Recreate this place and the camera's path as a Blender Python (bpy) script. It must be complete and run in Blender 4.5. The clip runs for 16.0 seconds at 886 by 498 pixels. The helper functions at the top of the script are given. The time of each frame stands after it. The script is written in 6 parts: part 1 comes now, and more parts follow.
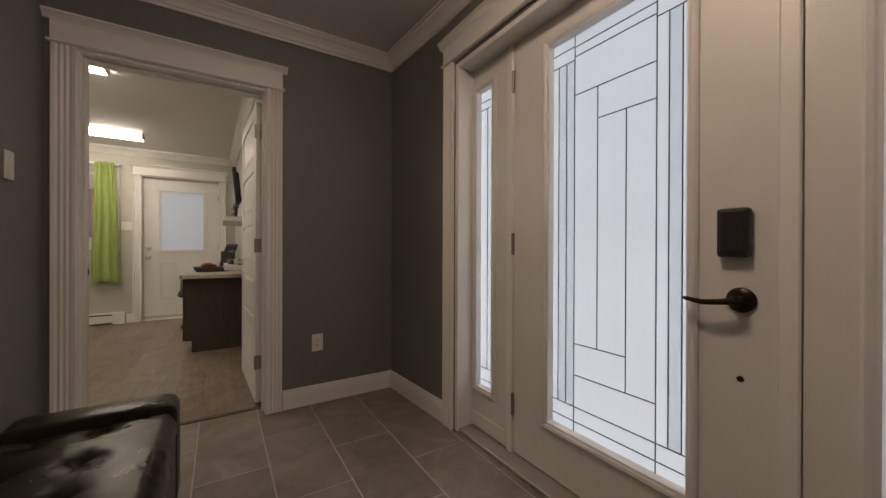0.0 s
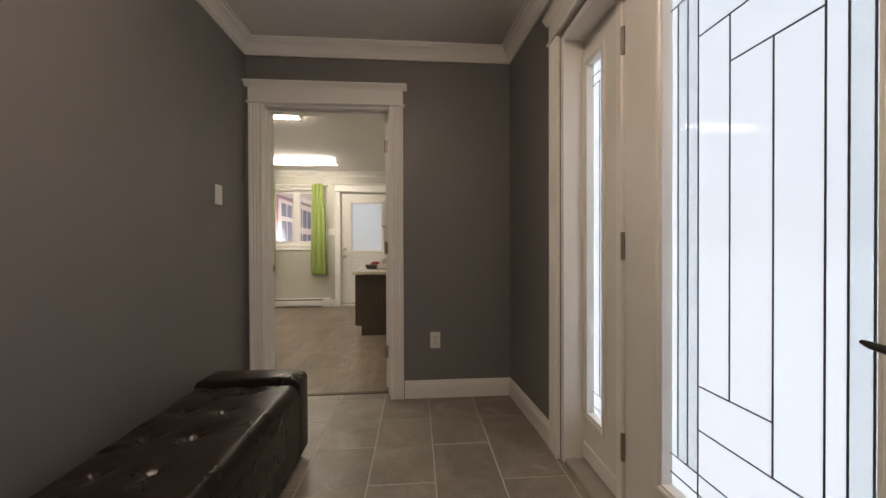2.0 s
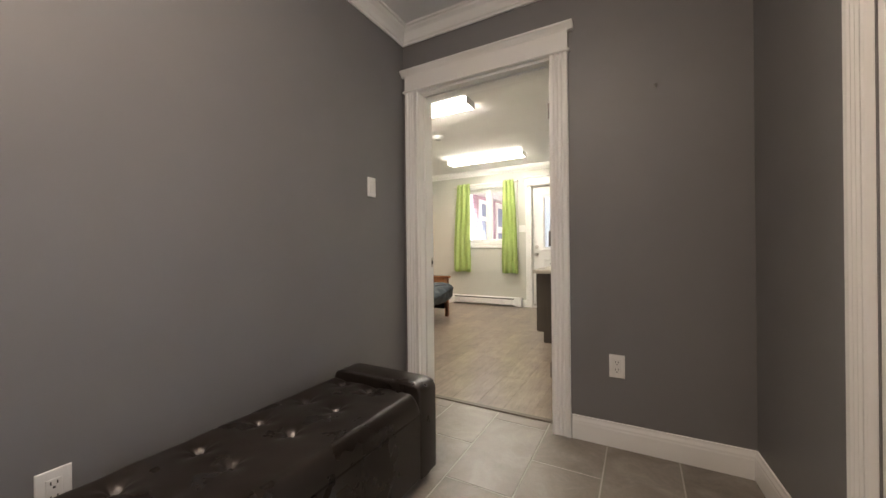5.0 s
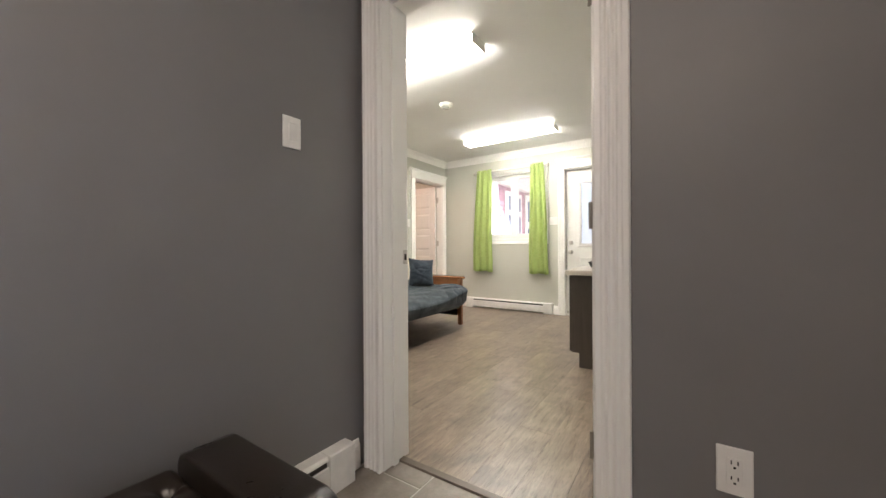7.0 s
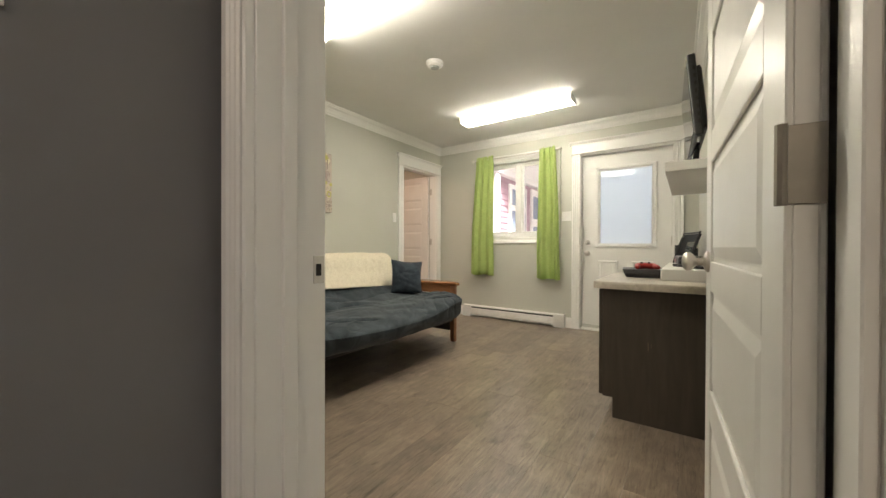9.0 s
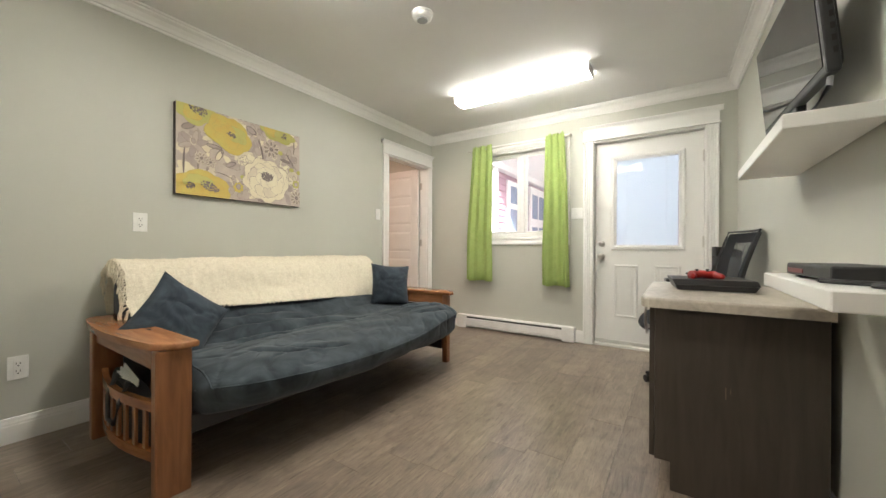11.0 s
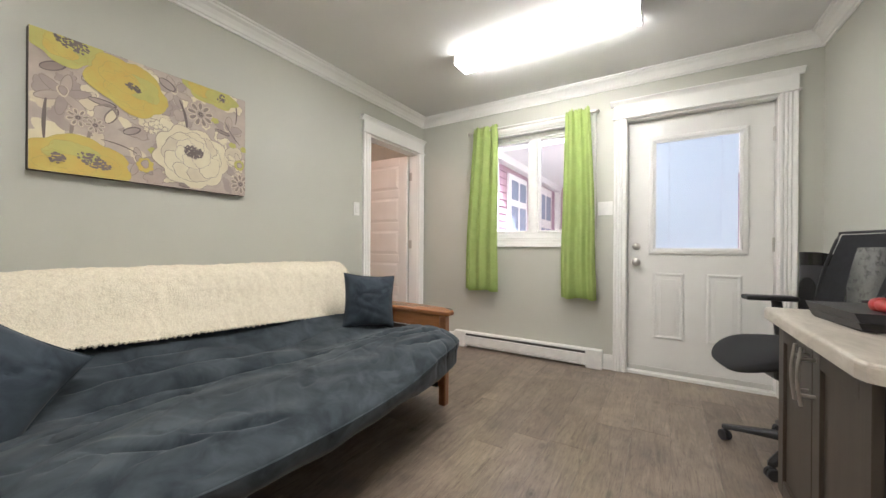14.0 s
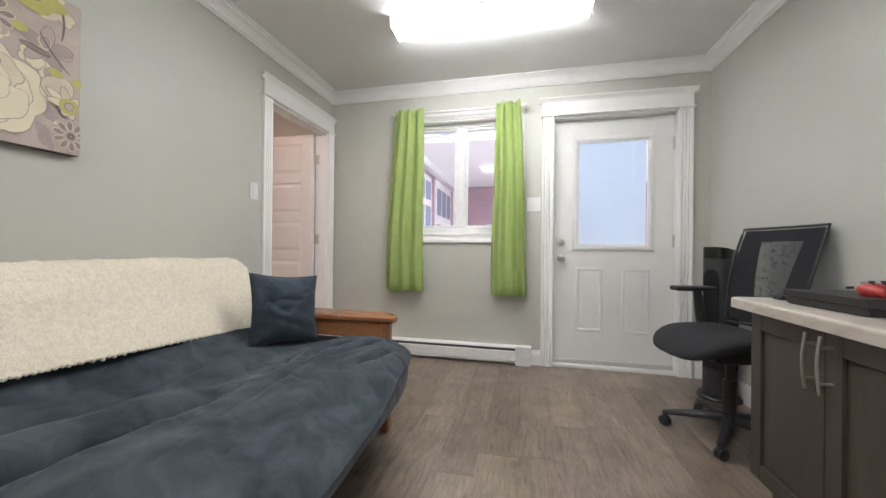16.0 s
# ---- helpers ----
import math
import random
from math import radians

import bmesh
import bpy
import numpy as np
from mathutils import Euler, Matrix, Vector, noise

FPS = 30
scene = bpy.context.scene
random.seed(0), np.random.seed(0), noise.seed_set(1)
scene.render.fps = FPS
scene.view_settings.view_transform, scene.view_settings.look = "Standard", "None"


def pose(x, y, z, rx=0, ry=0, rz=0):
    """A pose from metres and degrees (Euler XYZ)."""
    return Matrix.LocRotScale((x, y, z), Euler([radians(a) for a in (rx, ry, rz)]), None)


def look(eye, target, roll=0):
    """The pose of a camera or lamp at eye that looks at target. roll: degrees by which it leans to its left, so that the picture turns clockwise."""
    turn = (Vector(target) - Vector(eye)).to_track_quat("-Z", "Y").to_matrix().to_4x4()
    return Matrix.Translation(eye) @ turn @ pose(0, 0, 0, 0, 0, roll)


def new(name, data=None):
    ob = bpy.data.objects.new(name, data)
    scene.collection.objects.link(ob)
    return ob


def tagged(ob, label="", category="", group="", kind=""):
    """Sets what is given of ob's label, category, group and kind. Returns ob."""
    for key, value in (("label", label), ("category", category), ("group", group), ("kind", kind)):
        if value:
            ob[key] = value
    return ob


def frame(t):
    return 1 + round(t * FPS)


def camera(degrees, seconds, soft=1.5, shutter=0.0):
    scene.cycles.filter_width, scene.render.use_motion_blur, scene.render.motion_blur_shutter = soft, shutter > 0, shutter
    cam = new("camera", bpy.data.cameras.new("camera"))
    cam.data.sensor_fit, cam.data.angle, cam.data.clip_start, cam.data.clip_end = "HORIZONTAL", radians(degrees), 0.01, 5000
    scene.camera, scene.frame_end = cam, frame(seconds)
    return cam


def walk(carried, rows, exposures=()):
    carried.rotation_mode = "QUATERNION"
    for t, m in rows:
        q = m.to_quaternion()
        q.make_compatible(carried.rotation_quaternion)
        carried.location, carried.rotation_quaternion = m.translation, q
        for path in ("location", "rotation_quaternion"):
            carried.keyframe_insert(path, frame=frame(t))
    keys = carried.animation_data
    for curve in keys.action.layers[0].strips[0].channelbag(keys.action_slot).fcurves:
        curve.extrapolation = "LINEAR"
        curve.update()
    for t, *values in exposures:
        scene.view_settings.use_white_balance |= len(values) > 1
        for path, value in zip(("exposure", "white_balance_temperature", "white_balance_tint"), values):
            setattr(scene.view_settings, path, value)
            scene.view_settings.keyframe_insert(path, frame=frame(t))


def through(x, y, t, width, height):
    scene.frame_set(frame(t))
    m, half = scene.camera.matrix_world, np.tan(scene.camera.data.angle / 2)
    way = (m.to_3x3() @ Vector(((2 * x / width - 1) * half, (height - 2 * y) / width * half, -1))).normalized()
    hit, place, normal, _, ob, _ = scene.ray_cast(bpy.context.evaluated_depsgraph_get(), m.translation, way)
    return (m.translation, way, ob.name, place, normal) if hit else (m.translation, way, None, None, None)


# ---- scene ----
cam = camera(102.3, 16.0)
PATH = [
    (0, (0.283, 0.156, 1.057), (1.343, 1.851, 1.053), 0.2),
    (0.5, (0.424, 0.135, 1.06), (1.287, 1.94, 1.054), 0.2),
    (1, (0.536, 0.123, 1.055), (1.177, 2.018, 1.044), -0.0),
    (1.5, (0.636, 0.126, 1.067), (1.041, 2.085, 1.053), -0.1),
    (2, (0.716, 0.128, 1.08), (0.865, 2.123, 1.066), -0.2),
    (2.5, (0.781, 0.145, 1.093), (0.656, 2.141, 1.081), -0.2),
    (3, (0.86, 0.171, 1.079), (0.464, 2.131, 1.076), -0.3),
    (3.5, (0.936, 0.213, 1.054), (0.308, 2.112, 1.06), -0.3),
    (4, (0.962, 0.313, 1.044), (0.177, 2.152, 1.047), -0.4),
    (6.5, (0.84, 1.341, 0.966), (-0.249, 3.018, 0.968), -0.5),
    (7, (0.749, 1.551, 0.960), (-0.372, 3.207, 0.958), -0.3),
    (7.5, (0.663, 1.762, 0.966), (-0.470, 3.410, 0.958), -0.1),
    (8, (0.567, 1.963, 0.974), (-0.565, 3.611, 0.965), 0.1),
    (8.5, (0.490, 2.131, 0.979), (-0.645, 3.778, 0.965), 0.1),
    (9, (0.395, 2.294, 0.977), (-0.735, 3.944, 0.965), 0.2),
    (11.5, (0.006, 2.931, 0.978), (-1.09, 4.604, 0.975), 0.3),
    (12, (-0.052, 3.051, 0.99), (-1.147, 4.725, 0.983), 0.3),
    (12.5, (-0.12, 3.178, 1.0), (-1.217, 4.85, 0.992), 0.3),
    (13, (-0.187, 3.28, 1.008), (-1.286, 4.951, 1.002), 0.3),
    (13.5, (-0.275, 3.358, 1.007), (-1.371, 5.031, 1.0), 0.3),
    (14, (-0.4, 3.44, 1.007), (-1.451, 5.142, 1.004), 0.4),
    (14.5, (-0.517, 3.502, 0.984), (-1.468, 5.261, 0.986), 0.4),
    (15, (-0.644, 3.558, 0.971), (-1.459, 5.385, 0.973), 0.5),
    (15.5, (-0.757, 3.597, 0.963), (-1.404, 5.489, 0.964), 0.6),
    (16, (-0.881, 3.622, 0.965), (-1.333, 5.571, 0.968), 0.6),
]

walk(cam, [(t, look(eye, target, roll)) for t, eye, target, roll in PATH],
     exposures=[(0, 0.85, 6850, 18), (2, 1.4, 6650, 16), (4, 2.0, 6500, 15), (6.5, 2.3, 5950, 14), (8, 2.2, 5950, 13), (9, 1.75, 6350, 10), (11.5, 2.05, 5800, 12), (13, 2.0, 5750, 14), (16, 1.8, 5400, 17)])

# ---- world and large lights ----
SKY = 0.15
HALL_LAMP = 28.0
world = bpy.data.worlds.new("world")
scene.world = world
world.use_nodes = True
wn = world.node_tree.nodes
sky = wn.new("ShaderNodeTexSky")
sky.sky_type = "NISHITA"
sky.sun_disc = False
sky.sun_elevation, sky.sun_rotation = radians(47.3), radians(139.4)
sky.dust_density, sky.air_density = 7.0, 0.8
wn["Background"].inputs["Strength"].default_value = SKY
world.node_tree.links.new(sky.outputs[0], wn["Background"].inputs["Color"])
sun = new("sun", bpy.data.lights.new("sun", "SUN"))
sun.data.energy, sun.data.angle, sun.data.color = 5.0, radians(0.5), (1.0, 0.97, 0.92)
sun.matrix_world = look((12, -14, 20), (0, 0, 0))


# ---- mesh helpers ----
class Shape:
    """A bmesh with a few building calls; each returns the new vertices."""

    def __init__(self):
        self.bm = bmesh.new()

    def box(self, x0, y0, z0, x1, y1, z1, bevel=0.0, seg=1, m=None):
        r = bmesh.ops.create_cube(self.bm, size=1.0)
        vs = r["verts"]
        for v in vs:
            v.co = Vector(((x0 + x1) / 2 + v.co.x * (x1 - x0), (y0 + y1) / 2 + v.co.y * (y1 - y0), (z0 + z1) / 2 + v.co.z * (z1 - z0)))
        if bevel:
            es = list({e for v in vs for e in v.link_edges})
            r = bmesh.ops.bevel(self.bm, geom=es, offset=bevel, segments=seg, profile=0.5, affect="EDGES")
            vs = [v for v in r["verts"] if v.is_valid]
        if m is not None:
            bmesh.ops.transform(self.bm, matrix=m, verts=list(vs))
        return vs

    def ring(self, centre, u, w, r, n, ru=1.0, rw=1.0):
        return [self.bm.verts.new(centre + u * (math.cos(2 * math.pi * i / n) * r * ru) + w * (math.sin(2 * math.pi * i / n) * r * rw)) for i in range(n)]

    def bridge(self, rings, cap=True, closed=False):
        n = len(rings[0])
        pairs = list(zip(rings, rings[1:])) + ([(rings[-1], rings[0])] if closed else [])
        for a, b in pairs:
            for i in range(n):
                self.bm.faces.new((a[i], a[(i + 1) % n], b[(i + 1) % n], b[i]))
        if cap and not closed:
            self.bm.faces.new(rings[0][::-1])
            self.bm.faces.new(rings[-1])

    def tube(self, pts, r, n=10, cap=True):
        pts = [Vector(p) for p in pts]
        rings = []
        radii = r if isinstance(r, (list, tuple)) else [r] * len(pts)
        for i, p in enumerate(pts):
            d = (pts[min(i + 1, len(pts) - 1)] - pts[max(i - 1, 0)]).normalized()
            ref = Vector((0, 0, 1)) if abs(d.z) < 0.9 else Vector((1, 0, 0))
            u = d.cross(ref).normalized()
            w = u.cross(d).normalized()
            rings.append(self.ring(p, u, w, radii[i], n))
        self.bridge(rings, cap)

    def lathe(self, centre, axis, prof, n=20):
        """prof: (distance along axis, radius)."""
        c, a = Vector(centre), Vector(axis).normalized()
        ref = Vector((0, 0, 1)) if abs(a.z) < 0.9 else Vector((1, 0, 0))
        u = a.cross(ref).normalized()
        w = a.cross(u).normalized()
        self.bridge([self.ring(c + a * h, u, w, max(r, 0.0004), n) for h, r in prof])

    def prism(self, outline, z0, z1):
        lo = [self.bm.verts.new((x, y, z0)) for x, y in outline]
        hi = [self.bm.verts.new((x, y, z1)) for x, y in outline]
        self.bridge([lo, hi])
        return lo + hi

    def extrude(self, outline, origin, u, w, along):
        """A plane outline in axes u, w from origin, pushed along a vector."""
        o, u, w, al = Vector(origin), Vector(u), Vector(w), Vector(along)
        lo = [self.bm.verts.new(o + u * a + w * b) for a, b in outline]
        hi = [self.bm.verts.new(v.co + al) for v in lo]
        self.bridge([lo, hi])
        return lo + hi

    def sweep(self, path, prof, closed=False):
        """prof: (distance to the left of the path, z), swept with mitres."""
        p = [Vector((a, b)) for a, b in path]
        n = len(p)
        rings = []
        for i in range(n):
            d0 = (p[i] - p[i - 1]).normalized() if (closed or i > 0) else None
            d1 = (p[(i + 1) % n] - p[i]).normalized() if (closed or i < n - 1) else None
            d0, d1 = d0 or d1, d1 or d0
            n0, n1 = Vector((-d0.y, d0.x)), Vector((-d1.y, d1.x))
            mit = (n0 + n1) / (1 + n0.dot(n1))
            rings.append([self.bm.verts.new((p[i].x + mit.x * d, p[i].y + mit.y * d, z)) for d, z in prof])
        self.bridge(rings, cap=not closed, closed=closed)

    def move(self, m):
        bmesh.ops.transform(self.bm, matrix=m, verts=self.bm.verts[:])
        return self


def mesh_of(sh, mat, smooth=False):
    bmesh.ops.recalc_face_normals(sh.bm, faces=sh.bm.faces[:])
    me = bpy.data.meshes.new("mesh")
    sh.bm.to_mesh(me)
    sh.bm.free()
    if mat:
        me.materials.append(mat)
    if smooth:
        me.shade_smooth()
        me.set_sharp_from_angle(angle=radians(40))
    return me


def part(name, sh, mat, parent, label="", smooth=False):
    """One mesh object under a thing or a part; its coordinates are the thing's."""
    ob = new(name, mesh_of(sh, mat, smooth))
    ob.parent = parent
    if label:
        ob["label"] = label
    return ob


def thing(name, place, label, category, group="", turn=0.0):
    ob = new(name)
    ob.empty_display_size = 0.1
    ob.matrix_basis = pose(*place, 0, 0, turn)
    return tagged(ob, label, category, group)


def solid(name, sh, mat, label, category, kind="", group="", smooth=False, place=(0, 0, 0), turn=0.0):
    """A thing or piece of the setting that is one mesh."""
    ob = new(name, mesh_of(sh, mat, smooth))
    ob.matrix_basis = pose(*place, 0, 0, turn)
    return tagged(ob, label, category, group, kind)


# ---- materials ----
def material(name, colour, rough=0.5, metal=0.0, colour2=None, scale=8.0, amount=0.5, bump=0.0, bump_scale=200.0, spec=0.5, stretch=(1, 1, 1), rough_var=0.0, detail=4.0):
    """Principled paint with a second tone by noise, a fine bump and uneven gloss."""
    m = bpy.data.materials.new(name)
    m.use_nodes = True
    nt = m.node_tree
    bs = nt.nodes["Principled BSDF"]
    bs.inputs["Base Color"].default_value = (*colour, 1)
    bs.inputs["Roughness"].default_value = rough
    bs.inputs["Metallic"].default_value = metal
    bs.inputs["Specular IOR Level"].default_value = spec
    co = nt.nodes.new("ShaderNodeTexCoord")
    mp = nt.nodes.new("ShaderNodeMapping")
    mp.inputs["Scale"].default_value = stretch
    nt.links.new(co.outputs["Object"], mp.inputs["Vector"])
    if colour2 is None:
        colour2 = tuple(c * 0.88 for c in colour)
    no = nt.nodes.new("ShaderNodeTexNoise")
    no.inputs["Scale"].default_value, no.inputs["Detail"].default_value = scale, detail
    nt.links.new(mp.outputs[0], no.inputs["Vector"])
    cr = nt.nodes.new("ShaderNodeValToRGB")
    cr.color_ramp.elements[0].color, cr.color_ramp.elements[1].color = (*colour, 1), (*colour2, 1)
    cr.color_ramp.elements[0].position, cr.color_ramp.elements[1].position = 0.5 - amount / 2, 0.5 + amount / 2
    nt.links.new(no.outputs["Fac"], cr.inputs["Fac"])
    nt.links.new(cr.outputs["Color"], bs.inputs["Base Color"])
    if rough_var:
        mr = nt.nodes.new("ShaderNodeMapRange")
        mr.inputs["To Min"].default_value, mr.inputs["To Max"].default_value = rough - rough_var, rough + rough_var
        nt.links.new(no.outputs["Fac"], mr.inputs["Value"])
        nt.links.new(mr.outputs["Result"], bs.inputs["Roughness"])
    if bump:
        nb = nt.nodes.new("ShaderNodeTexNoise")
        nb.inputs["Scale"].default_value, nb.inputs["Detail"].default_value = bump_scale, 3.0
        nt.links.new(mp.outputs[0], nb.inputs["Vector"])
        bu = nt.nodes.new("ShaderNodeBump")
        bu.inputs["Strength"].default_value, bu.inputs["Distance"].default_value = bump, 0.002
        nt.links.new(nb.outputs["Fac"], bu.inputs["Height"])
        nt.links.new(bu.outputs["Normal"], bs.inputs["Normal"])
    return m


def emitter(name, colour, strength):
    m = bpy.data.materials.new(name)
    m.use_nodes = True
    bs = m.node_tree.nodes["Principled BSDF"]
    bs.inputs["Base Color"].default_value = (0.8, 0.8, 0.8, 1)
    bs.inputs["Emission Color"].default_value = (*colour, 1)
    bs.inputs["Emission Strength"].default_value = strength
    return m


GREY_WALL = material("grey_wall_paint", (0.190, 0.185, 0.187), 0.5, spec=0.5, colour2=(0.176, 0.171, 0.173), scale=3, bump=0.10, bump_scale=350, rough_var=0.04)
SAGE_WALL = material("pale_wall_paint", (0.52, 0.517, 0.457), 0.5, colour2=(0.495, 0.492, 0.434), scale=2.5, bump=0.10, bump_scale=350, rough_var=0.05)
CEILING = material("ceiling_paint", (0.80, 0.79, 0.77), 0.75, colour2=(0.765, 0.755, 0.735), scale=3, bump=0.15, bump_scale=260)
TRIM = material("white_trim_paint", (0.84, 0.83, 0.80), 0.36, colour2=(0.82, 0.81, 0.78), scale=5)
DOOR_WHITE = material("white_door_paint", (0.78, 0.77, 0.74), 0.34, colour2=(0.74, 0.73, 0.70), scale=6, bump=0.05, bump_scale=120, rough_var=0.06)
STEEL = material("brushed_nickel", (0.62, 0.59, 0.55), 0.32, 1.0, scale=40, bump=0.05, bump_scale=400, rough_var=0.08)
BRONZE = material("dark_bronze", (0.045, 0.035, 0.03), 0.34, 0.85, scale=30, rough_var=0.1)
PLASTIC_W = material("white_plastic", (0.82, 0.81, 0.78), 0.35, scale=20)
PLASTIC_B = material("black_plastic", (0.018, 0.018, 0.02), 0.42, colour2=(0.026, 0.026, 0.028), scale=30, bump=0.08, bump_scale=600, rough_var=0.08)
GAP = material("dark_gap", (0.02, 0.018, 0.016), 0.8)

# ---- the setting ----
HX0, HX1, HY0, PY0, PY1 = -0.45, 1.44, -1.3, 2.675, 2.845
HXN, KY, EW = 1.395, 1.98, 0.19   # hall's east wall at its north end, where it turns, its thickness
SEAM = 2.79                        # tile meets plank
RX0, RY1, CEIL, RCEIL = -2.70, 6.73, 2.49, 2.440
RXS, RXN = 0.56, 0.49          # the pale room's east wall, at its south and north end
OX0, OX1, OZ = -0.325, 0.525, 2.05   # clear opening between hall and room
EY0, EY1, EZ = 0.10, 1.88, 2.125      # entrance unit
DX0, DX1, DZ = -0.655, 0.265, 2.065  # north door
WX0, WX1, WZ0, WZ1 = -1.95, -0.98, 1.11, 2.12  # north window
LY0, LY1, LZ = 5.875, 6.625, 2.03    # west door


def wall(name, sh, mat, label):
    return solid(name, sh, mat, label, "wall", "structure")


s = Shape()
s.box(HX0 - 0.12, HY0 - 0.12, 0, HX0, PY0, CEIL)
wall("wall_hall_west", s, GREY_WALL, "dark grey painted hall wall")
s = Shape()
s.box(HX0, HY0 - 0.12, 0, HX1 + EW, HY0, CEIL)
wall("wall_hall_south", s, GREY_WALL, "dark grey painted end wall of the hall")
s = Shape()
s.box(HX1, HY0, 0, HX1 + EW, EY0, CEIL)
s.box(HX1, EY1, 0, HX1 + EW, KY, CEIL)
s.prism([(HX1, KY), (HX1 + EW, KY), (HX1 + EW, PY0), (HXN, PY0)], 0, CEIL)
s.box(HX1, EY0, EZ, HX1 + EW, EY1, CEIL)
wall("wall_hall_east", s, GREY_WALL, "dark grey painted wall round the entrance door")
s = Shape()
s.box(HX0 - 0.12, PY0, 0, OX0 - 0.02, PY0 + 0.06, CEIL)
s.box(OX1 + 0.02, PY0, 0, HX1 + EW, PY0 + 0.06, CEIL)
s.box(OX0 - 0.02, PY0, OZ + 0.02, OX1 + 0.02, PY0 + 0.06, CEIL)
wall("wall_hall_north", s, GREY_WALL, "dark grey painted wall with a doorway")
s = Shape()
s.box(RX0 - 0.12, PY0 + 0.06, 0, OX0 - 0.02, PY1, RCEIL)
s.box(OX1 + 0.02, PY0 + 0.06, 0, HX1 + EW, PY1, RCEIL)
s.box(OX0 - 0.02, PY0 + 0.06, OZ + 0.02, OX1 + 0.02, PY1, RCEIL)
wall("wall_room_south", s, SAGE_WALL, "pale grey-green painted wall beside the doorway")
s = Shape()
s.box(RX0 - 0.12, PY1, 0, RX0, LY0 - 0.02, RCEIL)
s.box(RX0 - 0.12, LY1 + 0.02, 0, RX0, RY1, RCEIL)
s.box(RX0 - 0.12, LY0 - 0.02, LZ + 0.02, RX0, LY1 + 0.02, RCEIL)
wall("wall_room_west", s, SAGE_WALL, "pale grey-green painted wall behind the futon")
s = Shape()
s.prism([(RXS, PY1), (RXS + 0.12, PY1), (RXN + 0.12, RY1), (RXN, RY1)], 0, RCEIL)
wall("wall_room_east", s, SAGE_WALL, "pale grey-green painted wall with floating shelves")
s = Shape()
for x0, x1, z0, z1 in ((-5.2, WX0, 0, RCEIL), (WX0, WX1, 0, WZ0), (WX0, WX1, WZ1, RCEIL), (WX1, DX0 - 0.02, 0, RCEIL), (DX0 - 0.02, DX1 + 0.02, DZ + 0.02, RCEIL), (DX1 + 0.02, RXS + 0.12, 0, RCEIL)):
    s.box(x0, RY1, z0, x1, RY1 + 0.16, z1)
wall("wall_room_north", s, SAGE_WALL, "pale grey-green painted outer wall with window and door")
# the room behind the west door
PEACH = material("cream_wall_paint", (0.66, 0.58, 0.48), 0.6, scale=3, bump=0.1, bump_scale=300)
s = Shape()
s.box(-5.2, 4.4, 0, -5.08, RY1, RCEIL)
s.box(-5.08, 4.4, 0, RX0 - 0.12, 4.52, RCEIL)
wall("wall_side_room", s, PEACH, "cream painted walls of the side room")

s = Shape()
s.box(HX0 - 0.12, HY0 - 0.12, CEIL, HX1 + EW, PY0 + 0.06, CEIL + 0.1)
solid("ceiling_hall", s, CEILING, "flat white painted hall ceiling", "ceiling", "structure")
s = Shape()
s.box(-5.2, PY0 + 0.06, RCEIL, HX1 + EW, RY1 + 0.16, RCEIL + 0.1)
solid("ceiling_room", s, CEILING, "flat white painted room ceiling", "ceiling", "structure")

# crown moulding and skirting
CROWN = [(0, -0.095), (0.012, -0.095), (0.014, -0.082), (0.022, -0.078), (0.030, -0.058), (0.046, -0.036), (0.066, -0.024), (0.070, -0.014), (0.082, -0.012), (0.084, -0.001), (0, -0.001)]
BASE = [(0, 0.001), (0.014, 0.001), (0.014, 0.085), (0.012, 0.092), (0.012, 0.100), (0.007, 0.112), (0.006, 0.124), (0, 0.126)]
s = Shape()
s.sweep([(HX0, HY0), (HX1, HY0), (HX1, KY), (HXN, PY0), (HX0, PY0)], [(d, z + CEIL) for d, z in CROWN], closed=True)
solid("crown_trim_hall", s, TRIM, "white crown moulding round the hall ceiling", "moulding", "structure")
s = Shape()
s.sweep([(RX0, PY1), (RXS, PY1), (RXN, RY1), (RX0, RY1)], [(d, z + RCEIL) for d, z in CROWN], closed=True)
solid("crown_trim_room", s, TRIM, "white crown moulding round the room ceiling", "moulding", "structure")
for k, pts in enumerate((
        [(HX1, EY1 + 0.1005), (HXN, PY0), (OX1 + 0.105, PY0)],
        [(HX0, 1.29), (HX0, HY0), (HX1, HY0), (HX1, EY0 - 0.105)],
        [(HX0, PY0 - 0.03), (HX0, 2.575)],
        [(DX0 - 0.10, RY1), (-0.826, RY1)],
        [(RXS, PY1), (RXN, RY1), (DX1 + 0.125, RY1)],
        [(-2.25, RY1), (RX0, RY1)],
        [(RX0, LY0 - 0.1), (RX0, PY1), (OX0 - 0.105, PY1)])):
    s = Shape()
    s.sweep(pts, BASE)
    solid("baseboard_%d" % (k + 1), s, TRIM, "white moulded skirting board", "skirting", "structure")


# ---- door casings ----
def flutes(w, t):
    """Outline of a fluted casing of width w and thickness t: across, out."""
    pts = [(0, 0), (0, t * 0.8), (0.004, t)]
    n = 3
    lip = 0.016
    step = (w - 2 * lip) / n
    for i in range(n):
        a = lip + i * step
        pts += [(a + step * f, t - t * 0.42 * math.sin(math.pi * f)) for f in (0.08, 0.3, 0.5, 0.7, 0.92)]
    return pts + [(w - 0.004, t), (w, t * 0.8), (w, 0)]


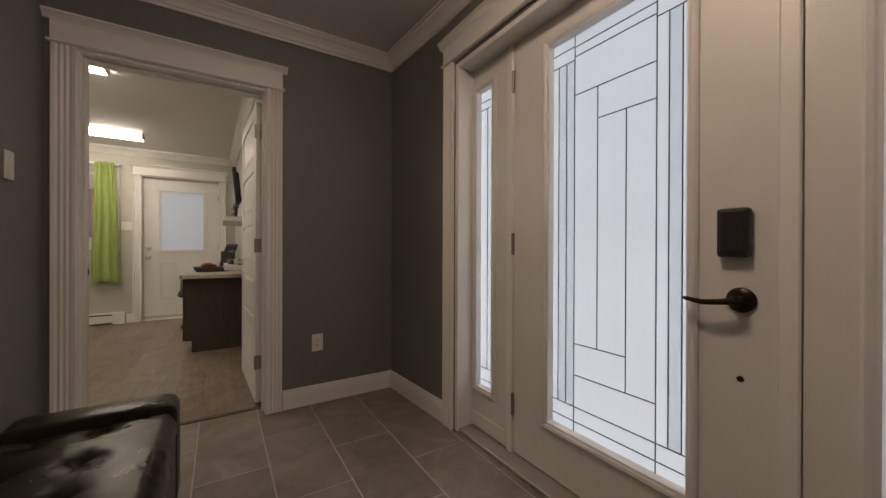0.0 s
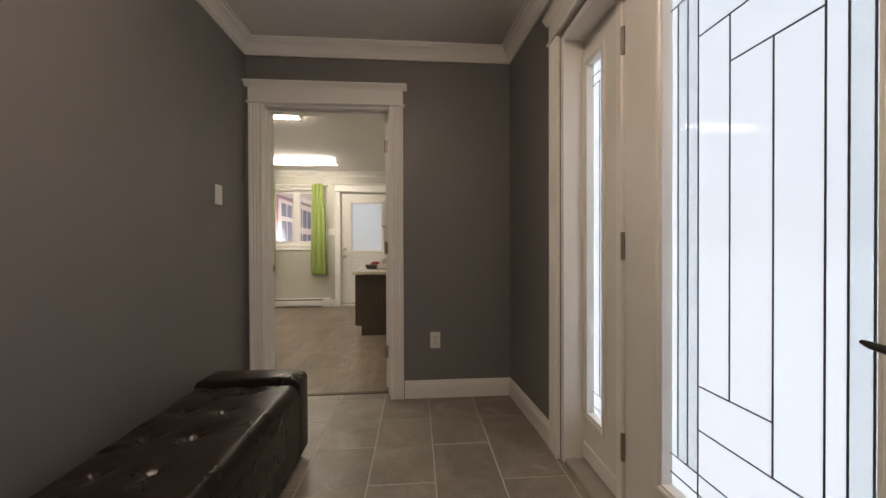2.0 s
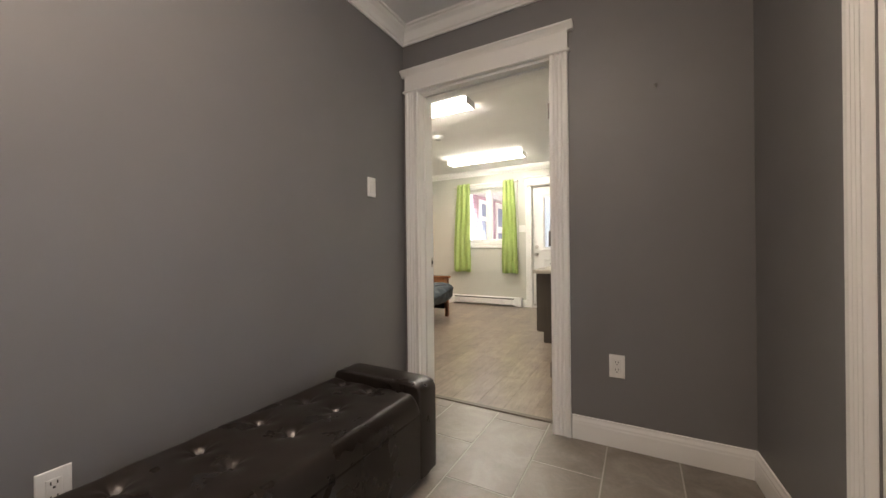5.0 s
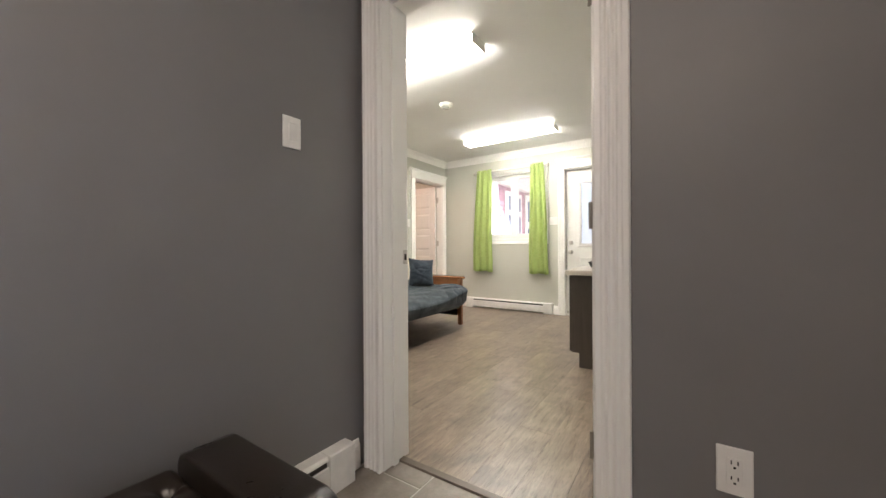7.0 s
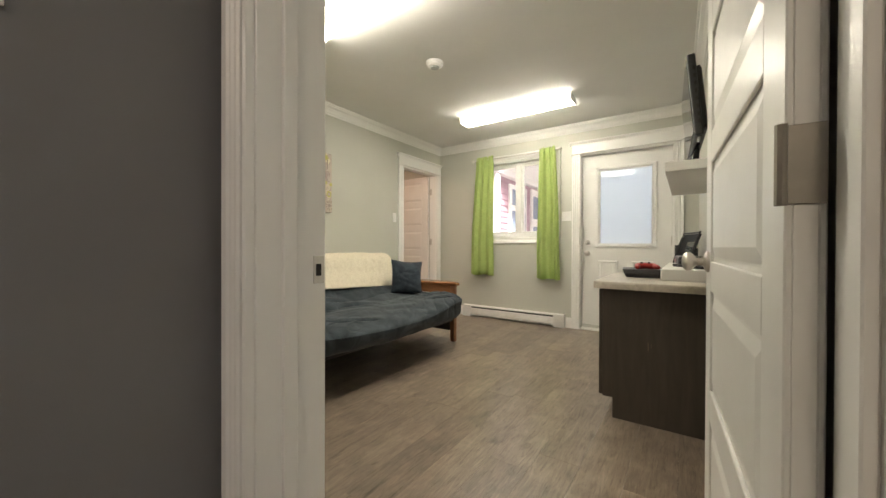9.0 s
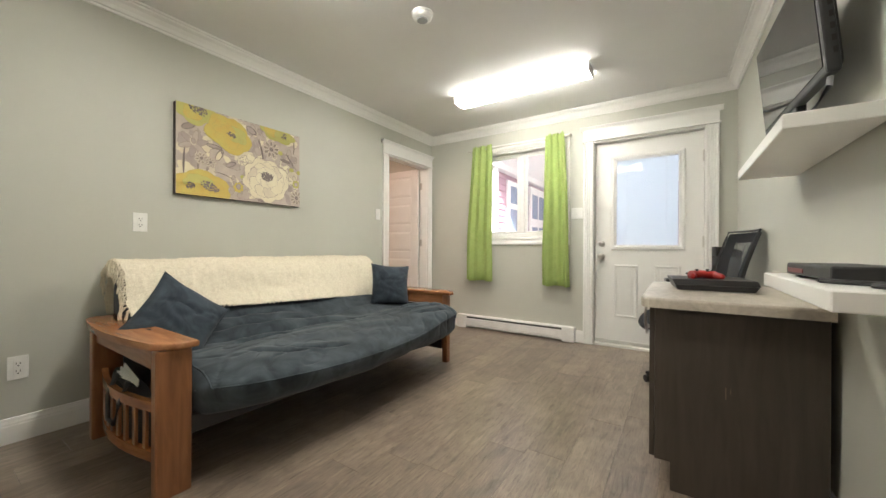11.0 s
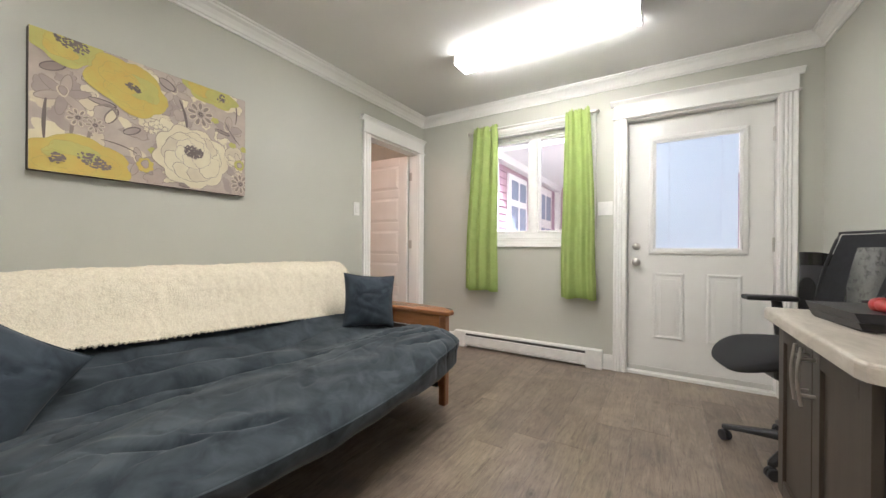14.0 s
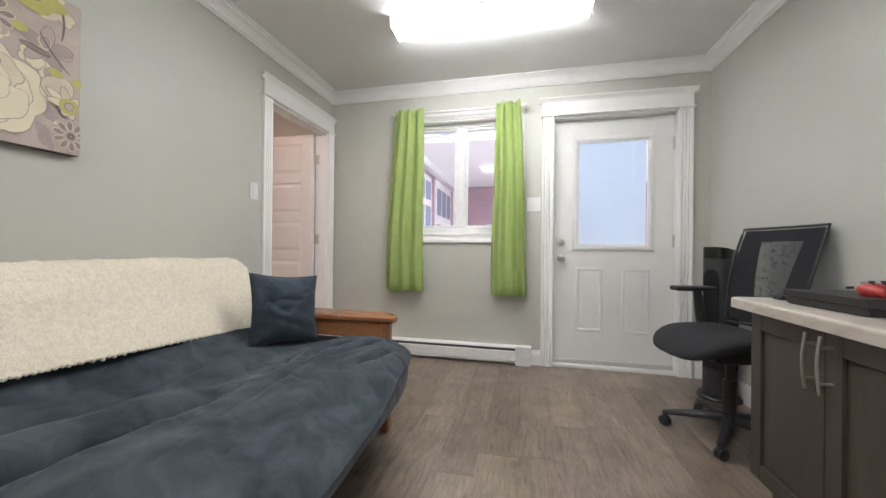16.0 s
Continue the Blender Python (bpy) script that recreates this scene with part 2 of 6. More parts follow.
def casing(name, origin, along, out, width, height, legs, label):
    """A cased opening: two fluted legs, a head board with a crown cap. origin: floor at the opening's first edge; along, out: unit axes."""
    o, u, w = Vector(origin), Vector(along), Vector(out)
    ob = tagged(new(name), label, "door casing", kind="structure")
    top = height + 0.015
    for a in (-legs - 0.005, width + 0.005):
        s = Shape()
        s.extrude(flutes(legs, 0.022), o + u * a, u, w, (0, 0, top))
        part("casing_leg", s, TRIM, ob)
    s = Shape()
    a0, a1 = -legs - 0.005, width + legs + 0.005
    s.extrude([(0, 0.001), (0.026, 0.001), (0.030, 0.006), (0.030, 0.010), (0.026, 0.014), (0, 0.014)], o + u * (a0 - 0.012) + Vector((0, 0, top)), w, (0, 0, 1), u * (a1 - a0 + 0.024))
    s.extrude([(0, 0.014), (0.020, 0.014), (0.020, 0.112), (0, 0.112)], o + u * a0 + Vector((0, 0, top)), w, (0, 0, 1), u * (a1 - a0))
    s.extrude([(0, 0.112), (0.022, 0.112), (0.026, 0.122), (0.040, 0.138), (0.046, 0.140), (0.046, 0.150), (0, 0.150)], o + u * (a0 - 0.028) + Vector((0, 0, top)), w, (0, 0, 1), u * (a1 - a0 + 0.056))
    part("casing_head", s, TRIM, ob)
    return ob


def jamb(name, box_list, label):
    s = Shape()
    for b in box_list:
        s.box(*b, bevel=0.002)
    return solid(name, s, TRIM, label, "door frame", "structure")


casing("trim_doorway_hall", (OX0, PY0, 0), (1, 0, 0), (0, -1, 0), OX1 - OX0, OZ, 0.095, "white fluted casing with crown head round the doorway")
jamb("door_frame_doorway", [(OX0 - 0.02, PY0 + 0.001, 0, OX0, PY1 - 0.001, OZ + 0.02), (OX1, PY0 + 0.001, 0, OX1 + 0.02, PY1 - 0.001, OZ + 0.02), (OX0, PY0 + 0.001, OZ, OX1, PY1 - 0.001, OZ + 0.02),
                            (OX0, PY0 + 0.055, 0, OX0 + 0.012, PY0 + 0.088, OZ), (OX0 + 0.012, PY0 + 0.055, OZ - 0.012, OX1 - 0.012, PY0 + 0.088, OZ), (OX1 - 0.012, PY0 + 0.055, 0, OX1, PY0 + 0.088, OZ)], "white painted door frame with stop")
casing("trim_door_north", (DX0, RY1, 0), (1, 0, 0), (0, -1, 0), DX1 - DX0, DZ, 0.095, "white fluted casing with crown head round the back door")
jamb("door_frame_north", [(DX0 - 0.02, RY1 + 0.001, 0, DX0, RY1 + 0.159, DZ + 0.02), (DX1, RY1 + 0.001, 0, DX1 + 0.02, RY1 + 0.159, DZ + 0.02), (DX0, RY1 + 0.001, DZ, DX1, RY1 + 0.159, DZ + 0.02), (DX0, RY1 + 0.005, 0.0, DX1, RY1 + 0.159, 0.022),
                          (DX0, RY1 + 0.116, 0.022, DX0 + 0.018, RY1 + 0.158, DZ - 0.018), (DX1 - 0.018, RY1 + 0.116, 0.022, DX1, RY1 + 0.158, DZ - 0.018), (DX0, RY1 + 0.116, DZ - 0.018, DX1, RY1 + 0.158, DZ)], "white painted frame and sill of the back door")
casing("trim_door_west", (RX0, LY0, 0), (0, 1, 0), (1, 0, 0), LY1 - LY0, LZ, 0.09, "white fluted casing with crown head round the side door")
jamb("door_frame_west", [(RX0 - 0.119, LY0 - 0.02, 0, RX0 - 0.001, LY0, LZ + 0.02), (RX0 - 0.119, LY1, 0, RX0 - 0.001, LY1 + 0.02, LZ + 0.02), (RX0 - 0.119, LY0, LZ, RX0 - 0.001, LY1, LZ + 0.02)], "white painted frame of the side door")
casing("trim_entrance", (HX1, EY1, 0), (0, -1, 0), (-1, 0, 0), EY1 - EY0, EZ, 0.095, "white fluted casing with crown head round the entrance")
# floor beds
s = Shape()
s.box(HX0 - 0.12, HY0 - 0.12, -0.12, HX1 + EW, SEAM, -0.0012)
floor_hall = solid("floor_hall", s, material("grout", (0.50, 0.47, 0.42), 0.85, scale=60), "beige grout bed of the hall floor", "floor", "structure")
s = Shape()
s.box(-5.2, SEAM, -0.12, HX1 + EW, RY1 + 0.16, -0.0035)
floor_room = solid("floor_room", s, material("plank_bed", (0.07, 0.055, 0.045), 0.8), "dark bed under the vinyl planks", "floor", "structure")

# ---- more materials ----
def node_mat(name):
    m = bpy.data.materials.new(name)
    m.use_nodes = True
    return m, m.node_tree, m.node_tree.nodes["Principled BSDF"]


def ramp(nt, fac, stops):
    cr = nt.nodes.new("ShaderNodeValToRGB")
    el = cr.color_ramp.elements
    while len(el) < len(stops):
        el.new(0.5)
    for e, (p, c) in zip(el, stops):
        e.position, e.color = p, (*c, 1)
    nt.links.new(fac, cr.inputs["Fac"])
    return cr.outputs["Color"]


def noise_of(nt, vec, scale, detail=4.0, rough=0.55, dist=0.0):
    n = nt.nodes.new("ShaderNodeTexNoise")
    n.inputs["Scale"].default_value, n.inputs["Detail"].default_value = scale, detail
    n.inputs["Roughness"].default_value, n.inputs["Distortion"].default_value = rough, dist
    nt.links.new(vec, n.inputs["Vector"])
    return n.outputs["Fac"]


def shifted(nt, stretch):
    """Object coordinates, moved by the piece's own random number."""
    co, info = nt.nodes.new("ShaderNodeTexCoord"), nt.nodes.new("ShaderNodeObjectInfo")
    mul = nt.nodes.new("ShaderNodeVectorMath")
    mul.operation = "MULTIPLY_ADD"
    mul.inputs[1].default_value = (37.0, 53.0, 11.0)
    nt.links.new(info.outputs["Random"], mul.inputs[0])
    nt.links.new(co.outputs["Object"], mul.inputs[2])
    mp = nt.nodes.new("ShaderNodeMapping")
    mp.inputs["Scale"].default_value = stretch
    nt.links.new(mul.outputs[0], mp.inputs["Vector"])
    return mp.outputs[0], info.outputs["Random"]


def mixed(nt, a, b, fac, kind="MULTIPLY"):
    mx = nt.nodes.new("ShaderNodeMix")
    mx.data_type, mx.blend_type = "RGBA", kind
    if isinstance(fac, float):
        mx.inputs["Factor"].default_value = fac
    else:
        nt.links.new(fac, mx.inputs["Factor"])
    nt.links.new(a, mx.inputs["A"])
    nt.links.new(b, mx.inputs["B"])
    return mx.outputs["Result"]


def bumped(nt, bs, height, strength, distance=0.002):
    bu = nt.nodes.new("ShaderNodeBump")
    bu.inputs["Strength"].default_value, bu.inputs["Distance"].default_value = strength, distance
    nt.links.new(height, bu.inputs["Height"])
    nt.links.new(bu.outputs["Normal"], bs.inputs["Normal"])


def plank_material():
    m, nt, bs = node_mat("vinyl_plank")
    vec, rnd = shifted(nt, (1, 1, 1))
    st = nt.nodes.new("ShaderNodeMapping")
    st.inputs["Scale"].default_value = (1.0, 0.10, 1.0)
    nt.links.new(vec, st.inputs["Vector"])
    grain = noise_of(nt, st.outputs[0], 46, 9, 0.74, 0.9)
    fine = noise_of(nt, st.outputs[0], 170, 5, 0.7, 0.4)
    broad = noise_of(nt, vec, 5.5, 3, 0.6, 0.4)
    st2 = nt.nodes.new("ShaderNodeMapping")
    st2.inputs["Scale"].default_value = (1.0, 0.22, 1.0)
    nt.links.new(vec, st2.inputs["Vector"])
    blot = noise_of(nt, st2.outputs[0], 16, 5, 0.7, 1.2)
    st3 = nt.nodes.new("ShaderNodeMapping")
    st3.inputs["Scale"].default_value = (1.0, 0.55, 1.0)
    nt.links.new(vec, st3.inputs["Vector"])
    base = ramp(nt, rnd, [(0.0, (0.188, 0.148, 0.117)), (0.35, (0.268, 0.215, 0.169)), (0.7, (0.215, 0.172, 0.137)), (1.0, (0.292, 0.236, 0.185))])
    g = ramp(nt, grain, [(0.31, (0.40, 0.37, 0.35)), (0.43, (0.87, 0.86, 0.85)), (0.56, (1.05, 1.05, 1.04)), (0.71, (1.40, 1.38, 1.35))])
    fn = ramp(nt, fine, [(0.34, (0.55, 0.53, 0.51)), (0.47, (1, 1, 1)), (0.60, (1.0, 1.0, 1.0)), (0.70, (1.22, 1.21, 1.20))])
    b = ramp(nt, broad, [(0.3, (0.74, 0.73, 0.75)), (0.7, (1.18, 1.16, 1.11))])
    k = ramp(nt, blot, [(0.27, (0.50, 0.46, 0.42)), (0.40, (1, 1, 1)), (0.64, (1, 1, 1)), (0.76, (1.30, 1.28, 1.24))])
    knots = nt.nodes.new("ShaderNodeTexVoronoi")
    knots.inputs["Scale"].default_value = 4.5
    nt.links.new(st3.outputs[0], knots.inputs["Vector"])
    kn = ramp(nt, knots.outputs["Distance"], [(0.02, (0.36, 0.32, 0.30)), (0.05, (0.80, 0.79, 0.77)), (0.065, (0.62, 0.60, 0.58)), (0.10, (1, 1, 1))])
    col = mixed(nt, mixed(nt, mixed(nt, mixed(nt, mixed(nt, base, g, 1.0), fn, 0.65), b, 1.0), k, 0.8), kn, 0.85)
    nt.links.new(col, bs.inputs["Base Color"])
    bs.inputs["Roughness"].default_value = 0.29
    bumped(nt, bs, grain, 0.25, 0.001)
    return m


def tile_material():
    m, nt, bs = node_mat("stone_tile")
    vec, rnd = shifted(nt, (1, 1, 1))
    cloud = noise_of(nt, vec, 4.5, 6, 0.6, 0.9)
    vein = noise_of(nt, vec, 11, 5, 0.65, 2.0)
    a = ramp(nt, cloud, [(0.30, (0.165, 0.145, 0.122)), (0.52, (0.225, 0.20, 0.172)), (0.74, (0.31, 0.28, 0.24))])
    b = ramp(nt, vein, [(0.42, (1, 1, 1)), (0.5, (1.16, 1.14, 1.12)), (0.58, (1, 1, 1))])
    c = ramp(nt, rnd, [(0, (0.9, 0.9, 0.9)), (1, (1.08, 1.08, 1.08))])
    nt.links.new(mixed(nt, mixed(nt, a, b, 0.8), c, 1.0), bs.inputs["Base Color"])
    bs.inputs["Roughness"].default_value = 0.36
    bumped(nt, bs, cloud, 0.15, 0.002)
    return m


def leather_material():
    m, nt, bs = node_mat("black_leather")
    co = nt.nodes.new("ShaderNodeTexCoord").outputs["Object"]
    big = noise_of(nt, co, 6, 4)
    cells = nt.nodes.new("ShaderNodeTexVoronoi")
    cells.inputs["Scale"].default_value = 260
    nt.links.new(co, cells.inputs["Vector"])
    nt.links.new(ramp(nt, big, [(0.3, (0.013, 0.0098, 0.0078)), (0.7, (0.024, 0.018, 0.0145))]), bs.inputs["Base Color"])
    nt.links.new(ramp(nt, big, [(0.3, (0.25,) * 3), (0.7, (0.34,) * 3)]), bs.inputs["Roughness"])
    bumped(nt, bs, cells.outputs["Distance"], 0.18, 0.001)
    return m


def wood_material(name, dark, light, rough, stretch, spec=0.5):
    m, nt, bs = node_mat(name)
    vec, rnd = shifted(nt, stretch)
    g = noise_of(nt, vec, 30, 6, 0.6, 0.8)
    b = noise_of(nt, vec, 5, 3)
    nt.links.new(mixed(nt, ramp(nt, g, [(0.3, dark), (0.7, light)]), ramp(nt, b, [(0.3, (0.85,) * 3), (0.7, (1.1,) * 3)]), 1.0), bs.inputs["Base Color"])
    bs.inputs["Roughness"].default_value = rough
    bs.inputs["Specular IOR Level"].default_value = spec
    bumped(nt, bs, g, 0.12, 0.001)
    return m


def suede_material(name, dark, light, scale=9.0):
    m, nt, bs = node_mat(name)
    co = nt.nodes.new("ShaderNodeTexCoord").outputs["Object"]
    a = noise_of(nt, co, scale, 5, 0.6, 0.8)
    f = noise_of(nt, co, 420, 2)
    nt.links.new(ramp(nt, a, [(0.36, dark), (0.52, tuple((p + q) / 2 for p, q in zip(dark, light))), (0.66, light)]), bs.inputs["Base Color"])
    bs.inputs["Roughness"].default_value = 0.85
    bs.inputs["Specular IOR Level"].default_value = 0.2
    bs.inputs["Sheen Weight"].default_value, bs.inputs["Sheen Roughness"].default_value = 0.15, 0.4
    bumped(nt, bs, f, 0.2, 0.001)
    return m


def fleece_material():
    m, nt, bs = node_mat("cream_fleece")
    co = nt.nodes.new("ShaderNodeTexCoord").outputs["Object"]
    cells = nt.nodes.new("ShaderNodeTexVoronoi")
    cells.inputs["Scale"].default_value = 170
    nt.links.new(co, cells.inputs["Vector"])
    n = noise_of(nt, co, 60, 5, 0.7)
    nt.links.new(mixed(nt, ramp(nt, n, [(0.3, (0.70, 0.62, 0.48)), (0.6, (0.82, 0.75, 0.60))]), ramp(nt, cells.outputs["Distance"], [(0.0, (1.04,) * 3), (0.7, (0.88,) * 3)]), 1.0), bs.inputs["Base Color"])
    bs.inputs["Roughness"].default_value = 0.95
    bs.inputs["Specular IOR Level"].default_value = 0.1
    ad = nt.nodes.new("ShaderNodeMath")
    ad.operation = "SUBTRACT"
    nt.links.new(n, ad.inputs[0])
    nt.links.new(cells.outputs["Distance"], ad.inputs[1])
    bumped(nt, bs, ad.outputs[0], 0.5, 0.004)
    return m


def fabric_material(name, dark, light, through):
    """Thin cloth that lets some light through."""
    m, nt, bs = node_mat(name)
    co = nt.nodes.new("ShaderNodeTexCoord").outputs["Object"]
    a = noise_of(nt, co, 14, 4)
    w = noise_of(nt, co, 700, 2)
    col = ramp(nt, a, [(0.3, dark), (0.7, light)])
    nt.links.new(col, bs.inputs["Base Color"])
    bs.inputs["Roughness"].default_value = 0.75
    bumped(nt, bs, w, 0.2, 0.0006)
    tr = nt.nodes.new("ShaderNodeBsdfTranslucent")
    nt.links.new(col, tr.inputs["Color"])
    mx = nt.nodes.new("ShaderNodeMixShader")
    mx.inputs[0].default_value = through
    nt.links.new(bs.outputs[0], mx.inputs[1])
    nt.links.new(tr.outputs[0], mx.inputs[2])
    nt.links.new(mx.outputs[0], nt.nodes["Material Output"].inputs["Surface"])
    return m


def glass_material(name, frost, tint=(1, 1, 1), blur=0.0):
    """A pane: clear or frosted (light is scattered as it passes), with a gloss on it."""
    m, nt, bs = node_mat(name)
    tr, cl, gl = nt.nodes.new("ShaderNodeBsdfTranslucent"), nt.nodes.new("ShaderNodeBsdfTransparent"), nt.nodes.new("ShaderNodeBsdfGlossy")
    co = nt.nodes.new("ShaderNodeTexCoord").outputs["Object"]
    tr.inputs["Color"].default_value = (*(0.97 * c for c in tint), 1)
    cl.inputs["Color"].default_value = (*(0.95 * c for c in tint), 1)
    gl.inputs["Roughness"].default_value = 0.05
    a, b = nt.nodes.new("ShaderNodeMixShader"), nt.nodes.new("ShaderNodeMixShader")
    a.inputs[0].default_value = frost
    nt.links.new(cl.outputs[0], a.inputs[1])
    if blur:
        rf, k = nt.nodes.new("ShaderNodeBsdfRefraction"), nt.nodes.new("ShaderNodeMixShader")
        rf.inputs["IOR"].default_value, rf.inputs["Roughness"].default_value = 1.02, 0.62
        rf.inputs["Color"].default_value = (*(0.97 * c for c in tint), 1)
        k.inputs[0].default_value = blur
        nt.links.new(tr.outputs[0], k.inputs[1])
        nt.links.new(rf.outputs[0], k.inputs[2])
        nt.links.new(k.outputs[0], a.inputs[2])
    else:
        nt.links.new(tr.outputs[0], a.inputs[2])
    lw = nt.nodes.new("ShaderNodeLayerWeight")
    lw.inputs["Blend"].default_value = 0.5
    pw, ma = nt.nodes.new("ShaderNodeMath"), nt.nodes.new("ShaderNodeMath")
    pw.operation, pw.inputs[1].default_value = "POWER", 5.0
    ma.operation, ma.inputs[1].default_value, ma.inputs[2].default_value = "MULTIPLY_ADD", 0.7, 0.028
    nt.links.new(lw.outputs["Facing"], pw.inputs[0])
    nt.links.new(pw.outputs[0], ma.inputs[0])
    nt.links.new(ma.outputs[0], b.inputs[0])
    nt.links.new(a.outputs[0], b.inputs[1])
    nt.links.new(gl.outputs[0], b.inputs[2])
    if frost > 0.1:
        bu = nt.nodes.new("ShaderNodeBump")
        bu.inputs["Strength"].default_value = 0.1
        nt.links.new(noise_of(nt, co, 90, 3), bu.inputs["Height"])
        nt.links.new(bu.outputs["Normal"], gl.inputs["Normal"])
    nt.links.new(b.outputs[0], nt.nodes["Material Output"].inputs["Surface"])
    return m


PLANK, TILE, LEATHER = plank_material(), tile_material(), leather_material()
ARM_WOOD = wood_material("honey_wood", (0.19, 0.073, 0.028), (0.31, 0.132, 0.052), 0.32, (1, 1, 0.12))
ARM_WOOD_X = wood_material("honey_wood_top", (0.24, 0.095, 0.037), (0.38, 0.17, 0.07), 0.26, (0.12, 1, 1))
CABINET = wood_material("dark_oak", (0.046, 0.036, 0.028), (0.068, 0.054, 0.042), 0.45, (1, 1, 0.10))
LAMINATE = wood_material("pale_stone_laminate", (0.40, 0.355, 0.295), (0.57, 0.52, 0.445), 0.38, (1, 0.3, 1))
SUEDE = suede_material("blue_suede", (0.025, 0.033, 0.041), (0.068, 0.082, 0.094), 6.5)
SUEDE_PILLOW = suede_material("blue_suede_pillow", (0.026, 0.035, 0.047), (0.054, 0.068, 0.084), 10.0)
FLEECE = fleece_material()
LIME = fabric_material("lime_cloth", (0.37, 0.475, 0.14), (0.42, 0.53, 0.17), 0.22)
FROST = glass_material("frosted_glass", 0.997, (0.48, 0.525, 0.56), blur=0.35)
SEEDY = glass_material("ribbed_glass", 0.25, (0.97, 0.99, 1.0))
CLEAR = glass_material("clear_glass", 0.0)
LEAD = material("lead_came", (0.09, 0.09, 0.095), 0.45, 0.6, scale=60)
TUBE_GLOW = emitter("lamp_diffuser", (1.0, 0.92, 0.75), 10.4)

# ---- lamps ----
def ceiling_light(place):
    """A wraparound tube fitting, 1.22 m by 0.19 m."""
    ob = thing("ceiling_light", place, "long white fluorescent ceiling light, switched on", "ceiling light", "fluorescent lights in the room")
    s = Shape()
    s.box(-0.600, -0.092, -0.012, 0.600, 0.092, -0.001, 0.003)
    part("base_plate", s, PLASTIC_W, ob)
    s = Shape()
    s.extrude([(-0.092, -0.013), (-0.092, -0.030), (-0.084, -0.060), (-0.072, -0.068), (0.072, -0.068), (0.084, -0.060), (0.092, -0.030), (0.092, -0.013)], (-0.600, 0, 0), (0, 1, 0), (0, 0, 1), (1.2, 0, 0))
    part("diffuser", s, TUBE_GLOW, ob, "glowing ribbed white diffuser")
    for x in (-0.612, 0.601):
        s = Shape()
        s.box(x, -0.095, -0.071, x + 0.011, 0.095, -0.001, 0.003)
        part("end_cap", s, PLASTIC_W, ob, "white plastic end cap")
    return ob


ceiling_light((-1.125, 5.83, RCEIL))
ceiling_light((-1.05, 3.77, RCEIL))
hall_lamp = thing("ceiling_lamp", (0.55, 0.70, CEIL), "round warm flush ceiling lamp in the hall, lit", "ceiling light")
s = Shape()
s.lathe((0, 0, 0), (0, 0, -1), [(0.001, 0.165), (0.02, 0.165), (0.022, 0.15)], 32)
part("rim", s, STEEL, hall_lamp, "nickel rim", True)
s = Shape()
s.lathe((0, 0, 0), (0, 0, -1), [(0.022, 0.148), (0.05, 0.135), (0.075, 0.10), (0.09, 0.05), (0.094, 0.002)], 32)
part("bowl", s, emitter("lamp_bowl", (1.0, 0.80, 0.60), HALL_LAMP), hall_lamp, "glowing white glass bowl", True)

side_lamp = thing("ceiling_lamp", (-3.9, 5.3, RCEIL), "round warm flush ceiling lamp in the side room, lit", "ceiling light")
s = Shape()
s.lathe((0, 0, 0), (0, 0, -1), [(0.001, 0.165), (0.02, 0.165), (0.022, 0.15)], 32)
part("rim", s, STEEL, side_lamp, "nickel rim", True)
s = Shape()
s.lathe((0, 0, 0), (0, 0, -1), [(0.022, 0.148), (0.05, 0.135), (0.075, 0.10), (0.09, 0.05), (0.094, 0.002)], 32)
part("bowl", s, emitter("side_lamp_bowl", (1.0, 0.66, 0.46), 22.0), side_lamp, "glowing white glass bowl", True)

# ---- outside ----
s = Shape()
s.box(-400, -400, -0.6, 400, 400, -0.14)
solid("ground", s, material("pale_ground", (0.42, 0.41, 0.39), 0.9, colour2=(0.34, 0.33, 0.31), scale=0.6, bump=0.3, bump_scale=20), "pale weathered concrete ground outside", "ground", "structure")
RED = material("red_siding", (0.46, 0.31, 0.36), 0.6, scale=5, bump=0.1, bump_scale=80)
house = thing("red_house", (0, 0, -0.14), "red clapboard neighbouring house with white trim and porch", "house")
s = Shape()
s.box(-6.0, 12.2, 0, -2.62, 12.4, 3.4)
s.box(-2.8, 8.0, 0, -2.62, 12.2, 3.4)
s.box(-2.62, 12.2, 0, 6, 12.4, 3.4)
part("house_wall", s, RED, house, "red painted sheathing")
s = Shape()
for i in range(24):
    z = 0.1 + i * 0.115
    s.extrude([(0, 0), (0.022, 0.004), (0.006, 0.115), (0, 0.115)], (-2.62, 8.0, z), (1, 0, 0), (0, 0, 1), (0, 4.2, 0))
    s.extrude([(0, 0), (-0.022, 0.004), (-0.006, 0.115), (0, 0.115)], (-2.6, 12.2, z), (0, 1, 0), (0, 0, 1), (8.6, 0, 0))
siding = part("siding", s, RED, house, "overlapping red clapboards")
siding["kind"] = "stuff"
s = Shape()
s.box(-2.9, 8.52, 2.62, 6, 12.9, 2.72)
s.box(-2.62, 8.0, 2.5, -2.48, 12.2, 2.74, 0.01)
part("soffit", s, TRIM, house, "white porch soffit and fascia")
for x, y in ((-2.55, 12.1), (-2.55, 8.02)):
    s = Shape()
    s.box(x - 0.07, y - 0.05, 0, x + 0.05, y + 0.09, 2.62, 0.005)
    part("corner_board", s, TRIM, house)
